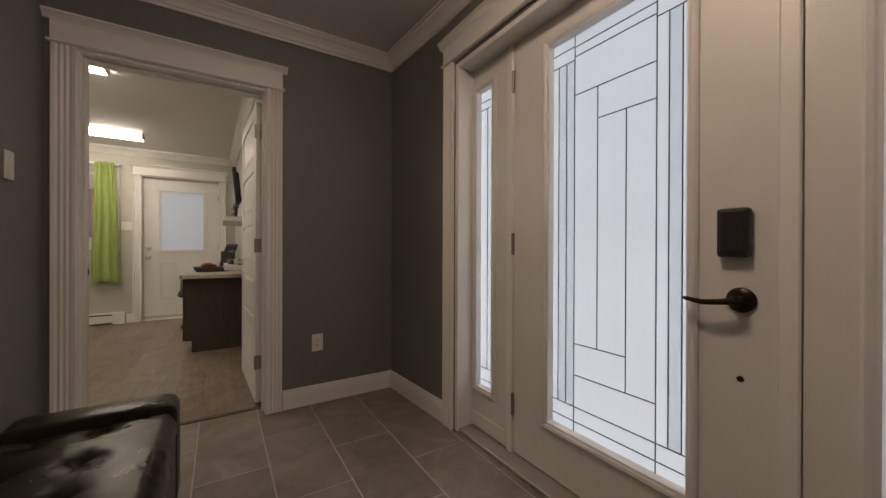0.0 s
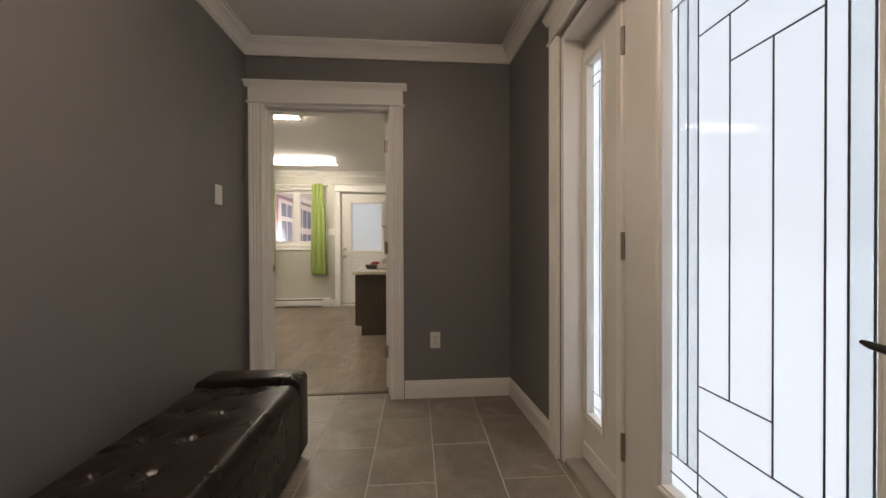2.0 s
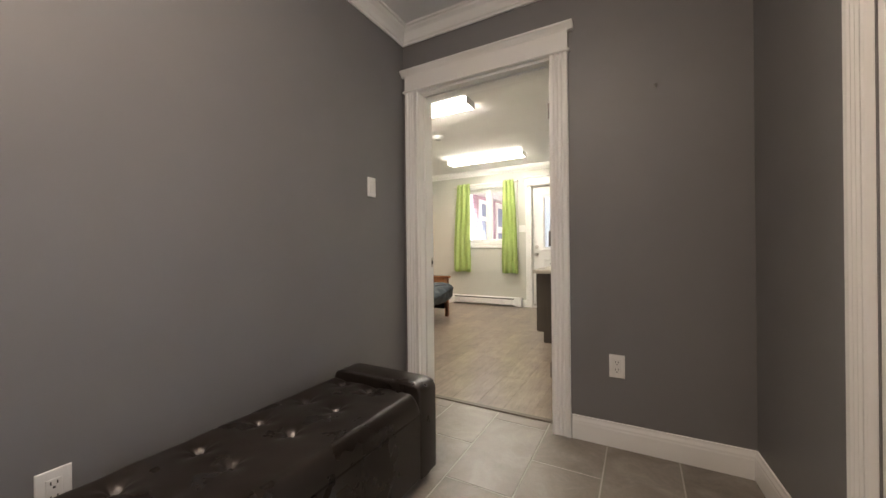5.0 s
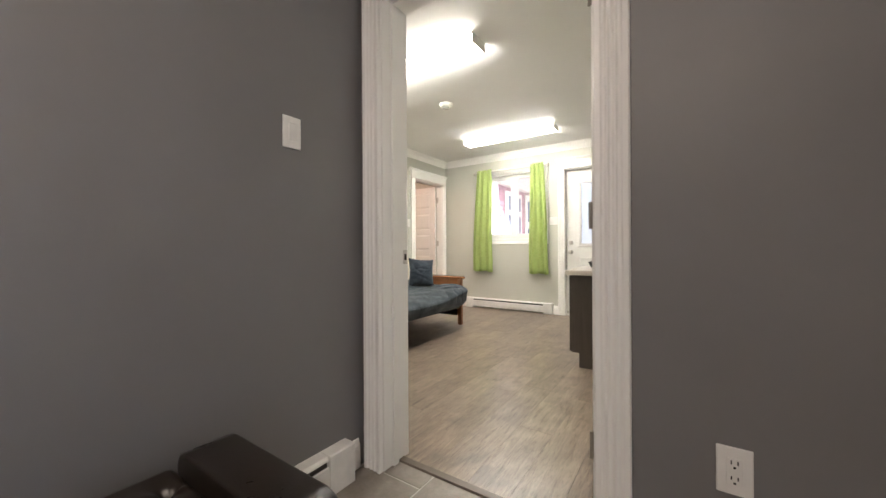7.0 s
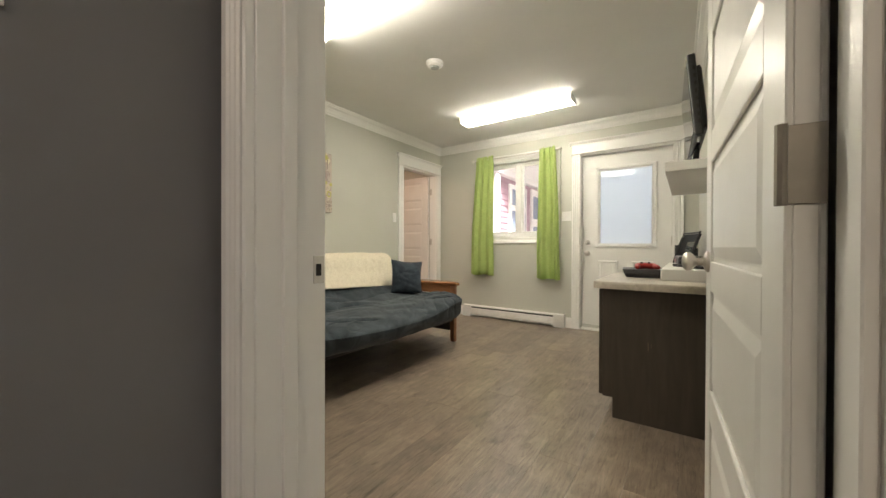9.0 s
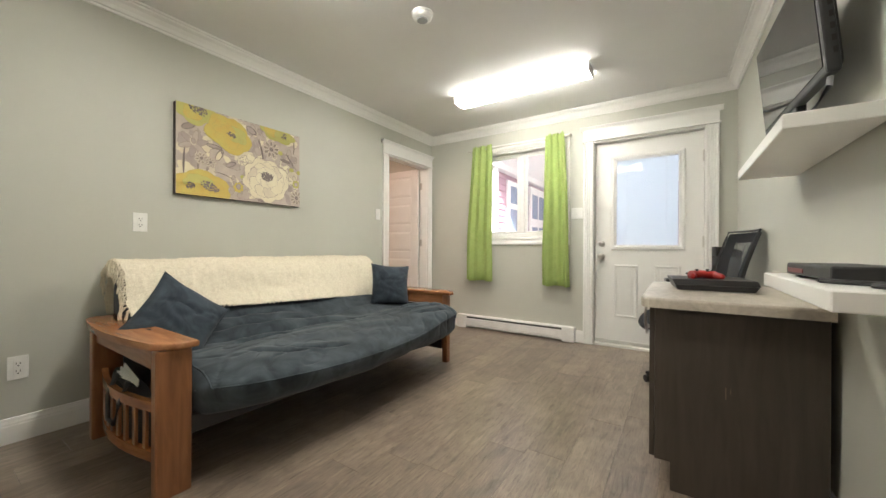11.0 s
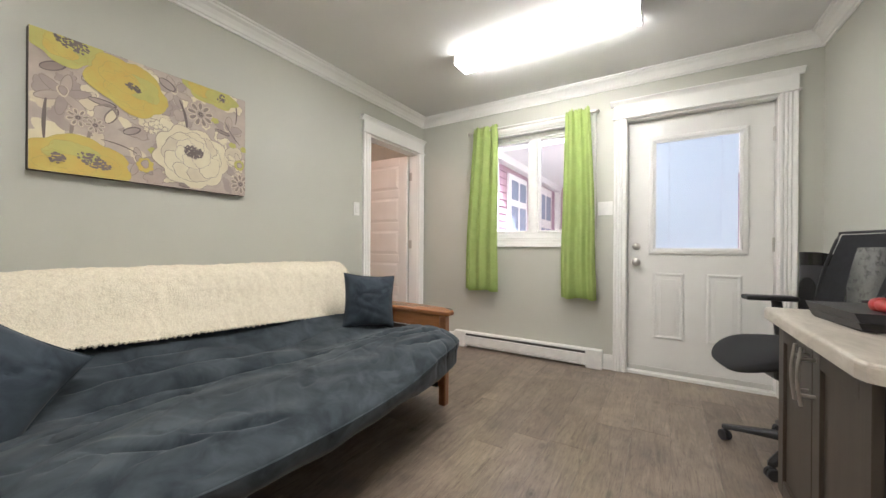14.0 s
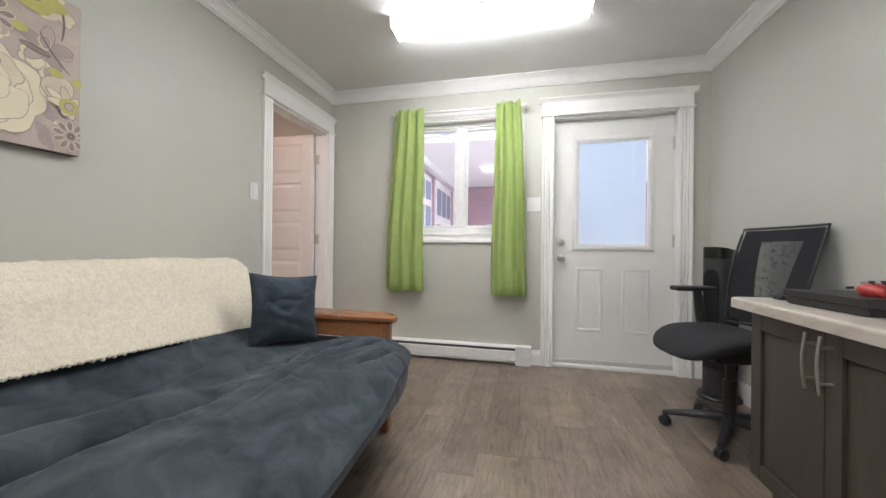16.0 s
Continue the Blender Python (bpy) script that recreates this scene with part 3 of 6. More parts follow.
for y0, y1, z0, z1 in ((9.0, 9.9, 1.0, 2.4), (10.2, 11.6, 0.2, 2.45)):
    win = part("window", Shape(), TRIM, house, "white window with muntins")
    s = Shape()
    s.box(-2.60, y0, z0, -2.56, y1, z1)
    part("frame", s, TRIM, win)
    n = 2 if y1 - y0 < 1 else 3
    w = (y1 - y0 - 0.1) / n
    for i in range(n):
        for (a, b) in ((0.08, 0.62), (0.70, 0.93)):
            s = Shape()
            s.box(-2.558, y0 + 0.1 + i * w, z0 + (z1 - z0) * a, -2.553, y0 + 0.02 + (i + 1) * w, z0 + (z1 - z0) * b)
            # the sky's reflection is put into the pane's base colour
            part("pane", s, material("sky_lit_pane", (0.30, 0.36, 0.46), 0.08), win, "glass pane coloured pale for reflected sky")
post = thing("porch_post", (-2.62, 8.4, -0.14), "white square porch post with a diagonal brace", "post")
s = Shape()
s.box(-0.09, -0.09, 0, 0.09, 0.09, 2.72, 0.008)
part("shaft", s, TRIM, post)
s = Shape()
s.box(-0.05, -0.05, -0.42, 0.05, 0.05, 0.42, 0.006, m=pose(-0.26, 0, 2.38, 0, -45, 0))
part("brace", s, TRIM, post)
s = Shape()
s.box(-3.4, 8.3, 2.60, -1.9, 8.5, 2.72, 0.006)
solid("porch_beam", s, TRIM, "white porch beam resting on the post", "beam")


# ---- doors ----
def knob(parent, place, out, mat=STEEL, name="knob"):
    s = Shape()
    s.lathe(place, out, [(0.0, 0.031), (0.006, 0.031), (0.010, 0.024), (0.014, 0.012), (0.030, 0.011), (0.036, 0.020), (0.044, 0.027), (0.054, 0.028), (0.062, 0.022), (0.066, 0.008)], 24)
    return part(name, s, mat, parent, "satin nickel knob", True)


def panel_door(name, place, turn, width, height, label, panels=5, mat=DOOR_WHITE):
    """A moulded door of five wide panels; local x from the hinge to the latch, y its thickness."""
    ob = thing(name, place, label, "door", turn=turn)
    T = 0.018
    s = Shape()
    s.box(0, -T + 0.008, 0.008, width, T - 0.008, height - 0.001)
    st, rail = 0.105, 0.085
    ph = (height - 0.20 - rail * panels) / panels
    for sgn in (-1, 1):
        y0, y1 = sorted((sgn * (T - 0.008), sgn * T))
        s.box(0, y0, 0.008, st, y1, height, 0.002)
        s.box(width - st, y0, 0.008, width, y1, height, 0.002)
        s.box(st, y0, 0.008, width - st, y1, 0.20, 0.002)
        for i in range(panels):
            z = 0.20 + i * (ph + rail) + ph
            s.box(st, y0, z, width - st, y1, min(z + rail, height), 0.002)
    part("slab", s, mat, ob)
    for i in range(panels):
        z0 = 0.20 + i * (ph + rail)
        s = Shape()
        for sgn in (-1, 1):
            a, b = (st + 0.004, z0 + 0.004), (width - st - 0.004, z0 + ph - 0.004)
            lo = [s.bm.verts.new((x, sgn * (T - 0.0085), z)) for x, z in ((a[0], a[1]), (b[0], a[1]), (b[0], b[1]), (a[0], b[1]))]
            i0 = 0.010
            lo2 = [s.bm.verts.new((x, sgn * (T - 0.0075), z)) for x, z in ((a[0] + i0, a[1] + i0), (b[0] - i0, a[1] + i0), (b[0] - i0, b[1] - i0), (a[0] + i0, b[1] - i0))]
            i1 = 0.036
            hi = [s.bm.verts.new((x, sgn * (T - 0.001), z)) for x, z in ((a[0] + i1, a[1] + i1), (b[0] - i1, a[1] + i1), (b[0] - i1, b[1] - i1), (a[0] + i1, b[1] - i1))]
            s.bridge([lo, lo2, hi])
        part("panel", s, mat, ob)
    for sgn in (-1, 1):
        knob(ob, (width - 0.065, sgn * T, 0.93), (0, sgn, 0))
    return ob


hall_door = panel_door("door_1", (OX1 - 0.021, PY1 + 0.007, 0.006), 93, 0.81, 2.03, "white five-panel interior door standing open into the room")
HINGE = material("dull_nickel", (0.36, 0.33, 0.29), 0.42, 0.75, scale=40)
for z in (0.28, 1.065, 1.83):
    s = Shape()
    s.box(-0.003, -0.017, z - 0.045, -0.0005, 0.017, z + 0.045, 0.001)
    s.tube([(-0.004, 0.022, z - 0.046), (-0.004, 0.022, z + 0.046)], 0.006, 8)
    part("hinge", s, HINGE, hall_door, "dull nickel hinge leaf", False)
panel_door("door_3", (RX0 - 0.122, LY1 - 0.022, 0.006), 180, 0.745, 2.02, "white five-panel side door standing open")
s = Shape()
for z in (0.28, 1.05, 1.80):
    s.box(RX0 - 0.118, LY1 - 0.003, z - 0.045, RX0 - 0.075, LY1 - 0.0005, z + 0.045, 0.001)
solid("door_hinges_side", s, STEEL, "nickel hinges on the side door frame", "hinge", "structure")
s = Shape()
s.box(OX0 + 0.0005, PY1 - 0.036, 0.89, OX0 + 0.003, PY1 - 0.006, 0.955, 0.001)
strike = solid("door_strike_plate", s, STEEL, "nickel strike plate on the doorway frame", "strike plate", "structure")
s = Shape()
s.box(OX0 + 0.0025, PY1 - 0.030, 0.908, OX0 + 0.0042, PY1 - 0.016, 0.936)
part("latch_hole", s, GAP, strike)

# the back door with a blind in its window
back_door = thing("door_2", (DX0, RY1 + 0.068, 0.0), "white steel back door with a half window and blind", "door")
W = DX1 - DX0
WXa, WXb, WZa, WZb = 0.165, 0.765, 0.985, 1.905
s = Shape()
for b in ((0.004, 0, 0.024, WXa, 0.044, DZ - 0.004), (WXb, 0, 0.024, W - 0.004, 0.044, DZ - 0.004), (WXa, 0, 0.024, WXb, 0.044, WZa), (WXa, 0, WZb, WXb, 0.044, DZ - 0.004)):
    s.box(*b)
part("slab", s, DOOR_WHITE, back_door)


def ring_frame(s, x0, z0, x1, z1, prof):
    """A moulded frame in the plane y = const; prof: (inset, y)."""
    rings = []
    for cx, cz, sx, sz in ((x0, z0, 1, 1), (x1, z0, -1, 1), (x1, z1, -1, -1), (x0, z1, 1, -1)):
        rings.append([s.bm.verts.new((cx + sx * d, y, cz + sz * d)) for d, y in prof])
    s.bridge(rings, closed=True)


s = Shape()
ring_frame(s, WXa - 0.012, WZa - 0.012, WXb + 0.012, WZb + 0.012, [(0, -0.0005), (0.002, -0.010), (0.010, -0.013), (0.030, -0.013), (0.034, -0.009), (0.050, -0.005), (0.050, 0.012), (0.012, 0.012), (0.012, -0.0005)])
part("window_frame", s, DOOR_WHITE, back_door)
s = Shape()
s.box(WXa + 0.03, 0.018, WZa + 0.03, WXb - 0.03, 0.021, WZb - 0.03)
part("pane", s, CLEAR, back_door, "clear glass pane").visible_shadow = False
blind = part("blind", Shape(), PLASTIC_W, back_door, "closed white slatted blind, daylight behind it")
BLIND = fabric_material("blind_slat", (0.84, 0.90, 0.93), (0.87, 0.93, 0.95), 0.80)
s = Shape()
for x0, x1 in ((WXa + 0.036, WXa + 0.125), (WXa + 0.129, WXb - 0.138), (WXb - 0.134, WXb - 0.042)):
    s.box(x0, -0.006, -0.0115, x1, -0.0045, 0.0115, m=pose(0, 0.034, 0, 20, 0, 0))
me = mesh_of(s, BLIND)
n = 42
for i in range(n):
    ob = new("slat", me)
    ob.parent = blind
    ob.location = (0, 0, WZa + 0.045 + i * (WZb - WZa - 0.08) / (n - 1))
# pale translucent strips over the cord slots imitate daylight leaking through
s = Shape()
for x in (WXa + 0.125, WXb - 0.138):
    s.box(x - 0.0004, 0.0240, WZa + 0.035, x + 0.0044, 0.0246, WZb - 0.035)
part("cord_slot_strip", s, fabric_material("cord_slot_light", (0.9, 0.93, 0.95), (0.92, 0.95, 0.97), 0.9), back_door)
s = Shape()
s.box(WXb - 0.038, -0.020, WZa + 0.50, WXb - 0.026, -0.008, WZa + 0.56, 0.003)
s.box(WXb - 0.038, -0.020, WZa + 0.72, WXb - 0.026, -0.008, WZa + 0.78, 0.003)
part("blind_slider", s, PLASTIC_W, back_door)
for x0, x1 in ((0.185, 0.395), (0.535, 0.745)):
    s = Shape()
    ring_frame(s, x0, 0.295, x1, 0.825, [(0, -0.0005), (0.006, -0.007), (0.014, -0.009), (0.022, -0.005), (0.028, -0.002), (0.034, -0.003), (0.034, -0.0005)])
    s.box(x0 + 0.034, -0.003, 0.329, x1 - 0.034, -0.0005, 0.791)
    s.box(x0 + 0.05, -0.007, 0.345, x1 - 0.05, -0.003, 0.775, 0.0035)
    part("panel", s, DOOR_WHITE, back_door)
for z in (0.905, 1.035):
    s = Shape()
    if z > 1:
        s.lathe((0.065, 0, z), (0, -1, 0), [(0.0, 0.030), (0.008, 0.030), (0.014, 0.024), (0.016, 0.012), (0.017, 0.003)], 24)
        s.box(0.061, -0.034, z - 0.014, 0.069, -0.014, z + 0.014, 0.002)
        part("deadbolt", s, STEEL, back_door, "satin nickel deadbolt", True)
    else:
        knob(back_door, (0.065, 0, z), (0, -1, 0))
s = Shape()
s.box(0.004, -0.012, 0.024, W - 0.004, 0, 0.058, 0.003)
part("sweep", s, material("grey_sweep", (0.55, 0.54, 0.50), 0.5), back_door)
for z in (0.28, 1.05, 1.83):
    s = Shape()
    s.tube([(W - 0.004, -0.006, z - 0.05), (W - 0.004, -0.006, z + 0.05)], 0.007, 8)
    s.box(W - 0.013, -0.003, z - 0.048, W - 0.006, -0.0005, z + 0.048)
    part("hinge", s, STEEL, back_door, "nickel hinge")

# ---- the entrance: door and two side lights ----
EX = 1.55    # inner face of the door
entry = tagged(new("entrance_frame"), "white painted entrance frame with mullions and sill", "door frame", kind="structure")
for y0, y1 in ((EY0, EY0 + 0.03), (0.443, 0.487), (1.503, 1.546), (EY1 - 0.03, EY1)):
    s = Shape()
    mid = 0.3 < y0 < 1.6
    s.box(EX - 0.014 if mid else HX1 + 0.002, y0, 0, EX + 0.0455, y1, EZ, 0.004)
    s.box(EX + 0.0460, y0 - 0.014, 0, EX + 0.075, y1 + 0.014, EZ)
    part("mullion", s, TRIM, entry)
s = Shape()
s.box(HX1 + 0.002, EY0 + 0.03, EZ - 0.03, EX + 0.06, EY1 - 0.03, EZ, 0.003)
s.box(EX + 0.0460, EY0 + 0.03, EZ - 0.06, EX + 0.074, EY1 - 0.03, EZ - 0.030)
part("head", s, TRIM, entry)
s = Shape()
s.box(HX1 + 0.012, EY0 + 0.03, 0, EX + 0.10, EY1 - 0.03, 0.022, 0.004)
s.box(EX + 0.0460, EY0 + 0.03, 0.0225, EX + 0.074, EY1 - 0.03, 0.05)
part("sill", s, material("sill_metal", (0.45, 0.42, 0.38), 0.4, 0.4), entry, "weathered aluminium sill")


def glazed(ob, y0, y1, z0, z1, rails, cames, border, inner_seedy=()):
    """A glazed leaf seen from the hall: a slab with an opening, a moulded frame, a pane and lead lines. Coordinates y, z of the hall."""
    a0, a1, b0, b1 = rails
    s = Shape()
    for b in ((y0, z0, y1, b0), (y0, b1, y1, z1), (y0, b0, a0, b1), (a1, b0, y1, b1)):
        s.box(EX, b[0], b[1], EX + 0.045, b[2], b[3])
    part("slab", s, DOOR_WHITE, ob)
    s = Shape()
    ring_frame(s, a0 - 0.02, b0 - 0.02, a1 + 0.02, b1 + 0.02, [(0, 0.0005), (0.001, 0.010), (0.008, 0.014), (0.020, 0.012), (0.026, 0.007), (0.034, 0.006), (0.036, -0.030), (0.020, -0.030), (0.020, 0.0005)])
    for v in s.bm.verts:
        v.co = Vector((EX - v.co.y, v.co.x, v.co.z))
    part("window_frame", s, DOOR_WHITE, ob, "white moulded glazing frame")
    ia, ib, ja, jb = a0 + 0.008, a1 - 0.008, b0 + 0.008, b1 - 0.008
    s = Shape()
    s.box(EX + 0.030, ia, ja, EX + 0.034, ib, jb)
    part("pane", s, FROST, ob, "bright frosted pane")
    for (p, q, r, t) in inner_seedy:
        s = Shape()
        s.box(EX + 0.0270, p, q, EX + 0.0295, r, t)
        part("ribbed_pane", s, SEEDY, ob, "narrow clearer border glass")
    for (p, q, r, t) in cames:
        s = Shape()
        h = 0.0022
        if p == r:
            s.box(EX + 0.0235, p - h, q, EX + 0.0268, p + h, t, 0.001)
        else:
            s.box(EX + 0.0230, p, q - h, EX + 0.0266, r, q + h, 0.001)
        part("came", s, LEAD, ob, "dark lead line")


front_door = thing("entrance_door", (0, 0, 0), "white entrance door with a frosted leaded glass panel", "door")
G0, G1, GZ0, GZ1 = 0.695, 1.290, 0.255, 1.990
V = (1.242, 1.200, 1.158, 1.048, 0.928, 0.818, 0.777, 0.735)
T1, T2, T3, T4 = 1.925, 1.868, 1.715, 1.585
B1, B2, B3, B4 = 0.315, 0.378, 0.515, 0.65
glazed(front_door, 0.490, 1.500, 0.028, EZ - 0.034, (G0, G1, GZ0, GZ1), [
    (V[2], GZ0, V[2], GZ1), (V[5], GZ0, V[5], GZ1),
    (V[0], B2, V[0], T2), (V[1], B2, V[1], T2), (V[6], B2, V[6], T2), (V[7], B2, V[7], T2),
    (V[2], T1, G1, T1), (V[2], T2, G1, T2), (V[5], T1 - 0.004, V[2], T1 - 0.004), (V[5], T2 + 0.012, V[2], T2 + 0.012), (G0, T2, V[5], T2), (G0, T1, V[5], T1),
    (V[5], T3, V[2], T3), (V[3], B4, V[3], T3), (V[5], T4, V[3], T4), (V[4], B3, V[4], T4),
    (V[4], B4, V[2], B4), (V[5], B3, V[2], B3),
    (V[5], B2, V[2], B2), (V[5], B1, V[2], B1), (V[2], B2, G1, B2), (V[2], B1, G1, B1), (G0, B2, V[5], B2), (G0, B1, V[5], B1)],
    0.1, [(V[1], B2, V[0], T2), (V[7], B2, V[6], T2), (V[1] - 0.037, B2 + 0.001, V[1], T2 - 0.001)])
dark_hinge = material("aged_nickel", (0.30, 0.28, 0.26), 0.4, 0.9)
for z in (0.27, 1.08, 1.90):
    s = Shape()
    s.box(EX - 0.004, 1.5005, z - 0.055, EX + 0.02, 1.5025, z + 0.055)
    s.tube([(EX - 0.008, 1.5015, z - 0.055), (EX - 0.008, 1.5015, z + 0.055)], 0.0085, 10)
    part("hinge", s, dark_hinge, front_door, "grey steel hinge")
s = Shape()
s.lathe((EX, 0.568, 0.912), (-1, 0, 0), [(0, 0.036), (0.006, 0.036), (0.012, 0.030), (0.014, 0.013), (0.042, 0.012), (0.048, 0.016), (0.054, 0.012), (0.056, 0.003)], 28)
s.tube([(EX - 0.048, 0.568, 0.912), (EX - 0.052, 0.608, 0.905), (EX - 0.052, 0.648, 0.901), (EX - 0.050, 0.688, 0.906), (EX - 0.049, 0.702, 0.909)], [0.011, 0.009, 0.008, 0.007, 0.004], 10)
part("lever_handle", s, BRONZE, front_door, "dark bronze lever handle", True)
s = Shape()
s.box(EX - 0.032, 0.543, 1.035, EX, 0.620, 1.175, 0.008, 2)
s.box(EX - 0.035, 0.553, 1.050, EX - 0.031, 0.610, 1.165, 0.002)
part("keypad_lock", s, PLASTIC_B, front_door, "glossy black electronic lock cover")
s = Shape()
s.lathe((EX, 0.570, 0.685), (-1, 0, 0), [(0, 0.009), (0.002, 0.009), (0.004, 0.005), (0.0045, 0.001)], 12)
part("bolt_hole", s, BRONZE, front_door, "small dark screw cap")
s = Shape()
s.box(EX + 0.004, 0.4875, 0.88, EX + 0.030, 0.4897, 0.95)
s.box(EX + 0.004, 0.4875, 1.06, EX + 0.030, 0.4897, 1.12)
part("latch_plate", s, BRONZE, front_door, "dark latch plates")
for nm, y0, y1 in (("window_side_light", 1.549, 1.848), ("window_side_light", 0.133, 0.440)):
    light = tagged(new(nm), "white side light with a narrow frosted leaded pane", "window", kind="structure")
    a0, a1 = (1.66, 1.825) if y0 > 1 else (0.16, 0.325)
    c = [(a0, z, a1, z) for z in (0.30, 0.37, 1.855, 1.90)] + [(a0 + (a1 - a0) * f, 0.37, a0 + (a1 - a0) * f, 1.855) for f in (0.30, 0.52)]
    glazed(light, y0, y1, 0.028, EZ - 0.034, (a0, a1, 0.25, 1.975), c, 0.05)
    s = Shape()
    s.box(EX - 0.010, y0, 0.028, EX, y1, 0.11, 0.004)
    part("kick_rail", s, DOOR_WHITE, light)
    s = Shape()
    for z in (1.10,):
        s.box(EX - 0.001, y0 + 0.002, z, EX, y0 + 0.004, z + 0.1)
    part("stop_bead", s, DOOR_WHITE, light)

# ---- the room's window ----
win = tagged(new("window_1"), "white vinyl casement window between lime curtains", "window", kind="structure")
fy = RY1 + 0.075
s = Shape()
for b in ((WX0, WZ0, WX0 + 0.05, WZ1), (WX1 - 0.05, WZ0, WX1, WZ1), (WX0 + 0.05, WZ0, WX1 - 0.05, WZ0 + 0.05), (WX0 + 0.05, WZ1 - 0.05, WX1 - 0.05, WZ1), (-1.498, WZ0 + 0.05, -1.427, WZ1 - 0.05)):
    s.box(b[0], fy, b[1], b[2], fy + 0.08, b[3], 0.004)
part("window_frame", s, PLASTIC_W, win)
for x0, x1 in ((WX0 + 0.05, -1.498), (-1.427, WX1 - 0.05)):
    sash = part("sash", Shape(), PLASTIC_W, win)
    s = Shape()
    ring_frame(s, x0, WZ0 + 0.05, x1, WZ1 - 0.05, [(0, fy + 0.02), (0.008, fy + 0.014), (0.020, fy + 0.014), (0.026, fy + 0.024), (0.026, fy + 0.06), (0, fy + 0.06)])
    part("sash_frame", s, PLASTIC_W, sash)
    s = Shape()
    s.box(x0 + 0.022, fy + 0.036, WZ0 + 0.072, x1 - 0.022, fy + 0.040, WZ1 - 0.072)
    part("pane", s, CLEAR, sash, "clear glass pane").visible_shadow = False
s = Shape()
s.box(-1.30, fy - 0.022, WZ0 + 0.052, -1.16, fy + 0.006, WZ0 + 0.066, 0.005)
s.tube([(-1.24, fy - 0.016, WZ0 + 0.066), (-1.19, fy - 0.018, WZ0 + 0.078), (-1.14, fy - 0.018, WZ0 + 0.076)], 0.006, 8)
part("crank_handle", s, PLASTIC_W, win)
s = Shape()
s.box(-1.475, fy - 0.012, 1.32, -1.455, fy + 0.001, 1.42, 0.004)
part("lock_lever", s, PLASTIC_W, win)
s = Shape()
for b in ((WX0 + 0.001, WZ0, WX0 + 0.012, WZ1), (WX1 - 0.012, WZ0, WX1 - 0.001, WZ1), (WX0 + 0.012, WZ1 - 0.012, WX1 - 0.012, WZ1 - 0.001), (WX0 + 0.012, WZ0 + 0.001, WX1 - 0.012, WZ0 + 0.012)):
    s.box(b[0], RY1 + 0.001, b[1], b[2], fy - 0.001, b[3])
part("reveal", s, TRIM, win)
s = Shape()
ring_frame(s, WX0 - 0.085, WZ0 - 0.085, WX1 + 0.085, WZ1 + 0.085, [(0, RY1 - 0.0005), (0, RY1 - 0.016), (0.006, RY1 - 0.020), (0.030, RY1 - 0.018), (0.036, RY1 - 0.013), (0.060, RY1 - 0.012), (0.066, RY1 - 0.016), (0.080, RY1 - 0.014), (0.083, RY1 - 0.0005)])
part("casing", s, TRIM, win, "white moulded casing")


# ---- wall fittings ----
def plate(name, place, out, label, kind, w=0.072, h=0.116):
    """A switch or socket plate on a wall; out: the wall's way into the room, as a turn in degrees about z (0: faces -y)."""
    ob = thing(name, place, label, "switch" if "switch" in name else "socket", turn=out)
    s = Shape()
    s.box(-w / 2, -0.007, -h / 2, w / 2, -0.0005, h / 2, 0.0025, 2)
    part("cover_plate", s, PLASTIC_W, ob)
    if kind == "rocker":
        for i in range(max(1, round(w / 0.06) - 0 if w > 0.1 else 1)):
            cx = (i - (max(1, round(w / 0.06)) - 1) / 2) * 0.046 if w > 0.1 else 0
            s = Shape()
            s.box(cx - 0.016, -0.010, -0.033, cx + 0.016, -0.006, 0.033, 0.002)
            part("rocker", s, PLASTIC_W, ob)
    elif kind == "toggle":
        s = Shape()
        s.box(-0.005, -0.016, -0.006, 0.005, -0.006, 0.010, 0.002)
        part("toggle", s, PLASTIC_W, ob)
    else:
        s = Shape()
        s.box(-0.017, -0.0095, -0.034, 0.017, -0.0065, 0.034, 0.002)
        part("socket_face", s, PLASTIC_W, ob)
        s = Shape()
        for z in (-0.019, 0.019):
            for x in (-0.0065, 0.0065):
                s.box(x - 0.0013, -0.0102, z - 0.001, x + 0.0013, -0.0094, z + 0.008)
            s.box(-0.0025, -0.0102, z - 0.011, 0.0025, -0.0094, z - 0.006)
        part("slots", s, GAP, ob)
    return ob


plate("light_switch", (HX0, 2.328, 1.390), 90, "white rocker light switch on the dark grey wall", "rocker")
plate("wall_outlet", (0.848, PY0, 0.412), 0, "white double outlet on the dark grey wall", "socket")
plate("wall_outlet", (HX0, 1.00, 0.372), 90, "white double outlet beside the leather bench", "socket")
plate("light_switch", (RX0, 3.625, 1.13), 90, "white switch plate above the futon", "socket")
plate("light_switch", (RX0, 5.705, 1.35), 90, "white toggle switch beside the side door", "rocker")
plate("light_switch", (-0.82, RY1, 1.355), 0, "white double light switch beside the back door", "rocker", 0.116)
plate("wall_outlet", (RX0, 3.14, 0.37), 90, "white outlet low on the pale wall", "socket")

thermostat = thing("thermostat", (HX0, 0.785, 1.545), "white wall thermostat with a small grey display", "thermostat", turn=90)
s = Shape()
s.box(-0.062, -0.024, -0.070, 0.062, -0.0005, 0.070, 0.004, 2)
part("housing", s, PLASTIC_W, thermostat)
s = Shape()
s.box(-0.028, -0.0265, -0.046, 0.028, -0.0235, 0.044, 0.002)
part("fascia", s, PLASTIC_B, thermostat, "black fascia")
s = Shape()
s.box(-0.022, -0.028, -0.006, 0.022, -0.026, 0.026, 0.0005)
part("display", s, material("lcd", (0.16, 0.18, 0.13), 0.25), thermostat, "grey-green display")
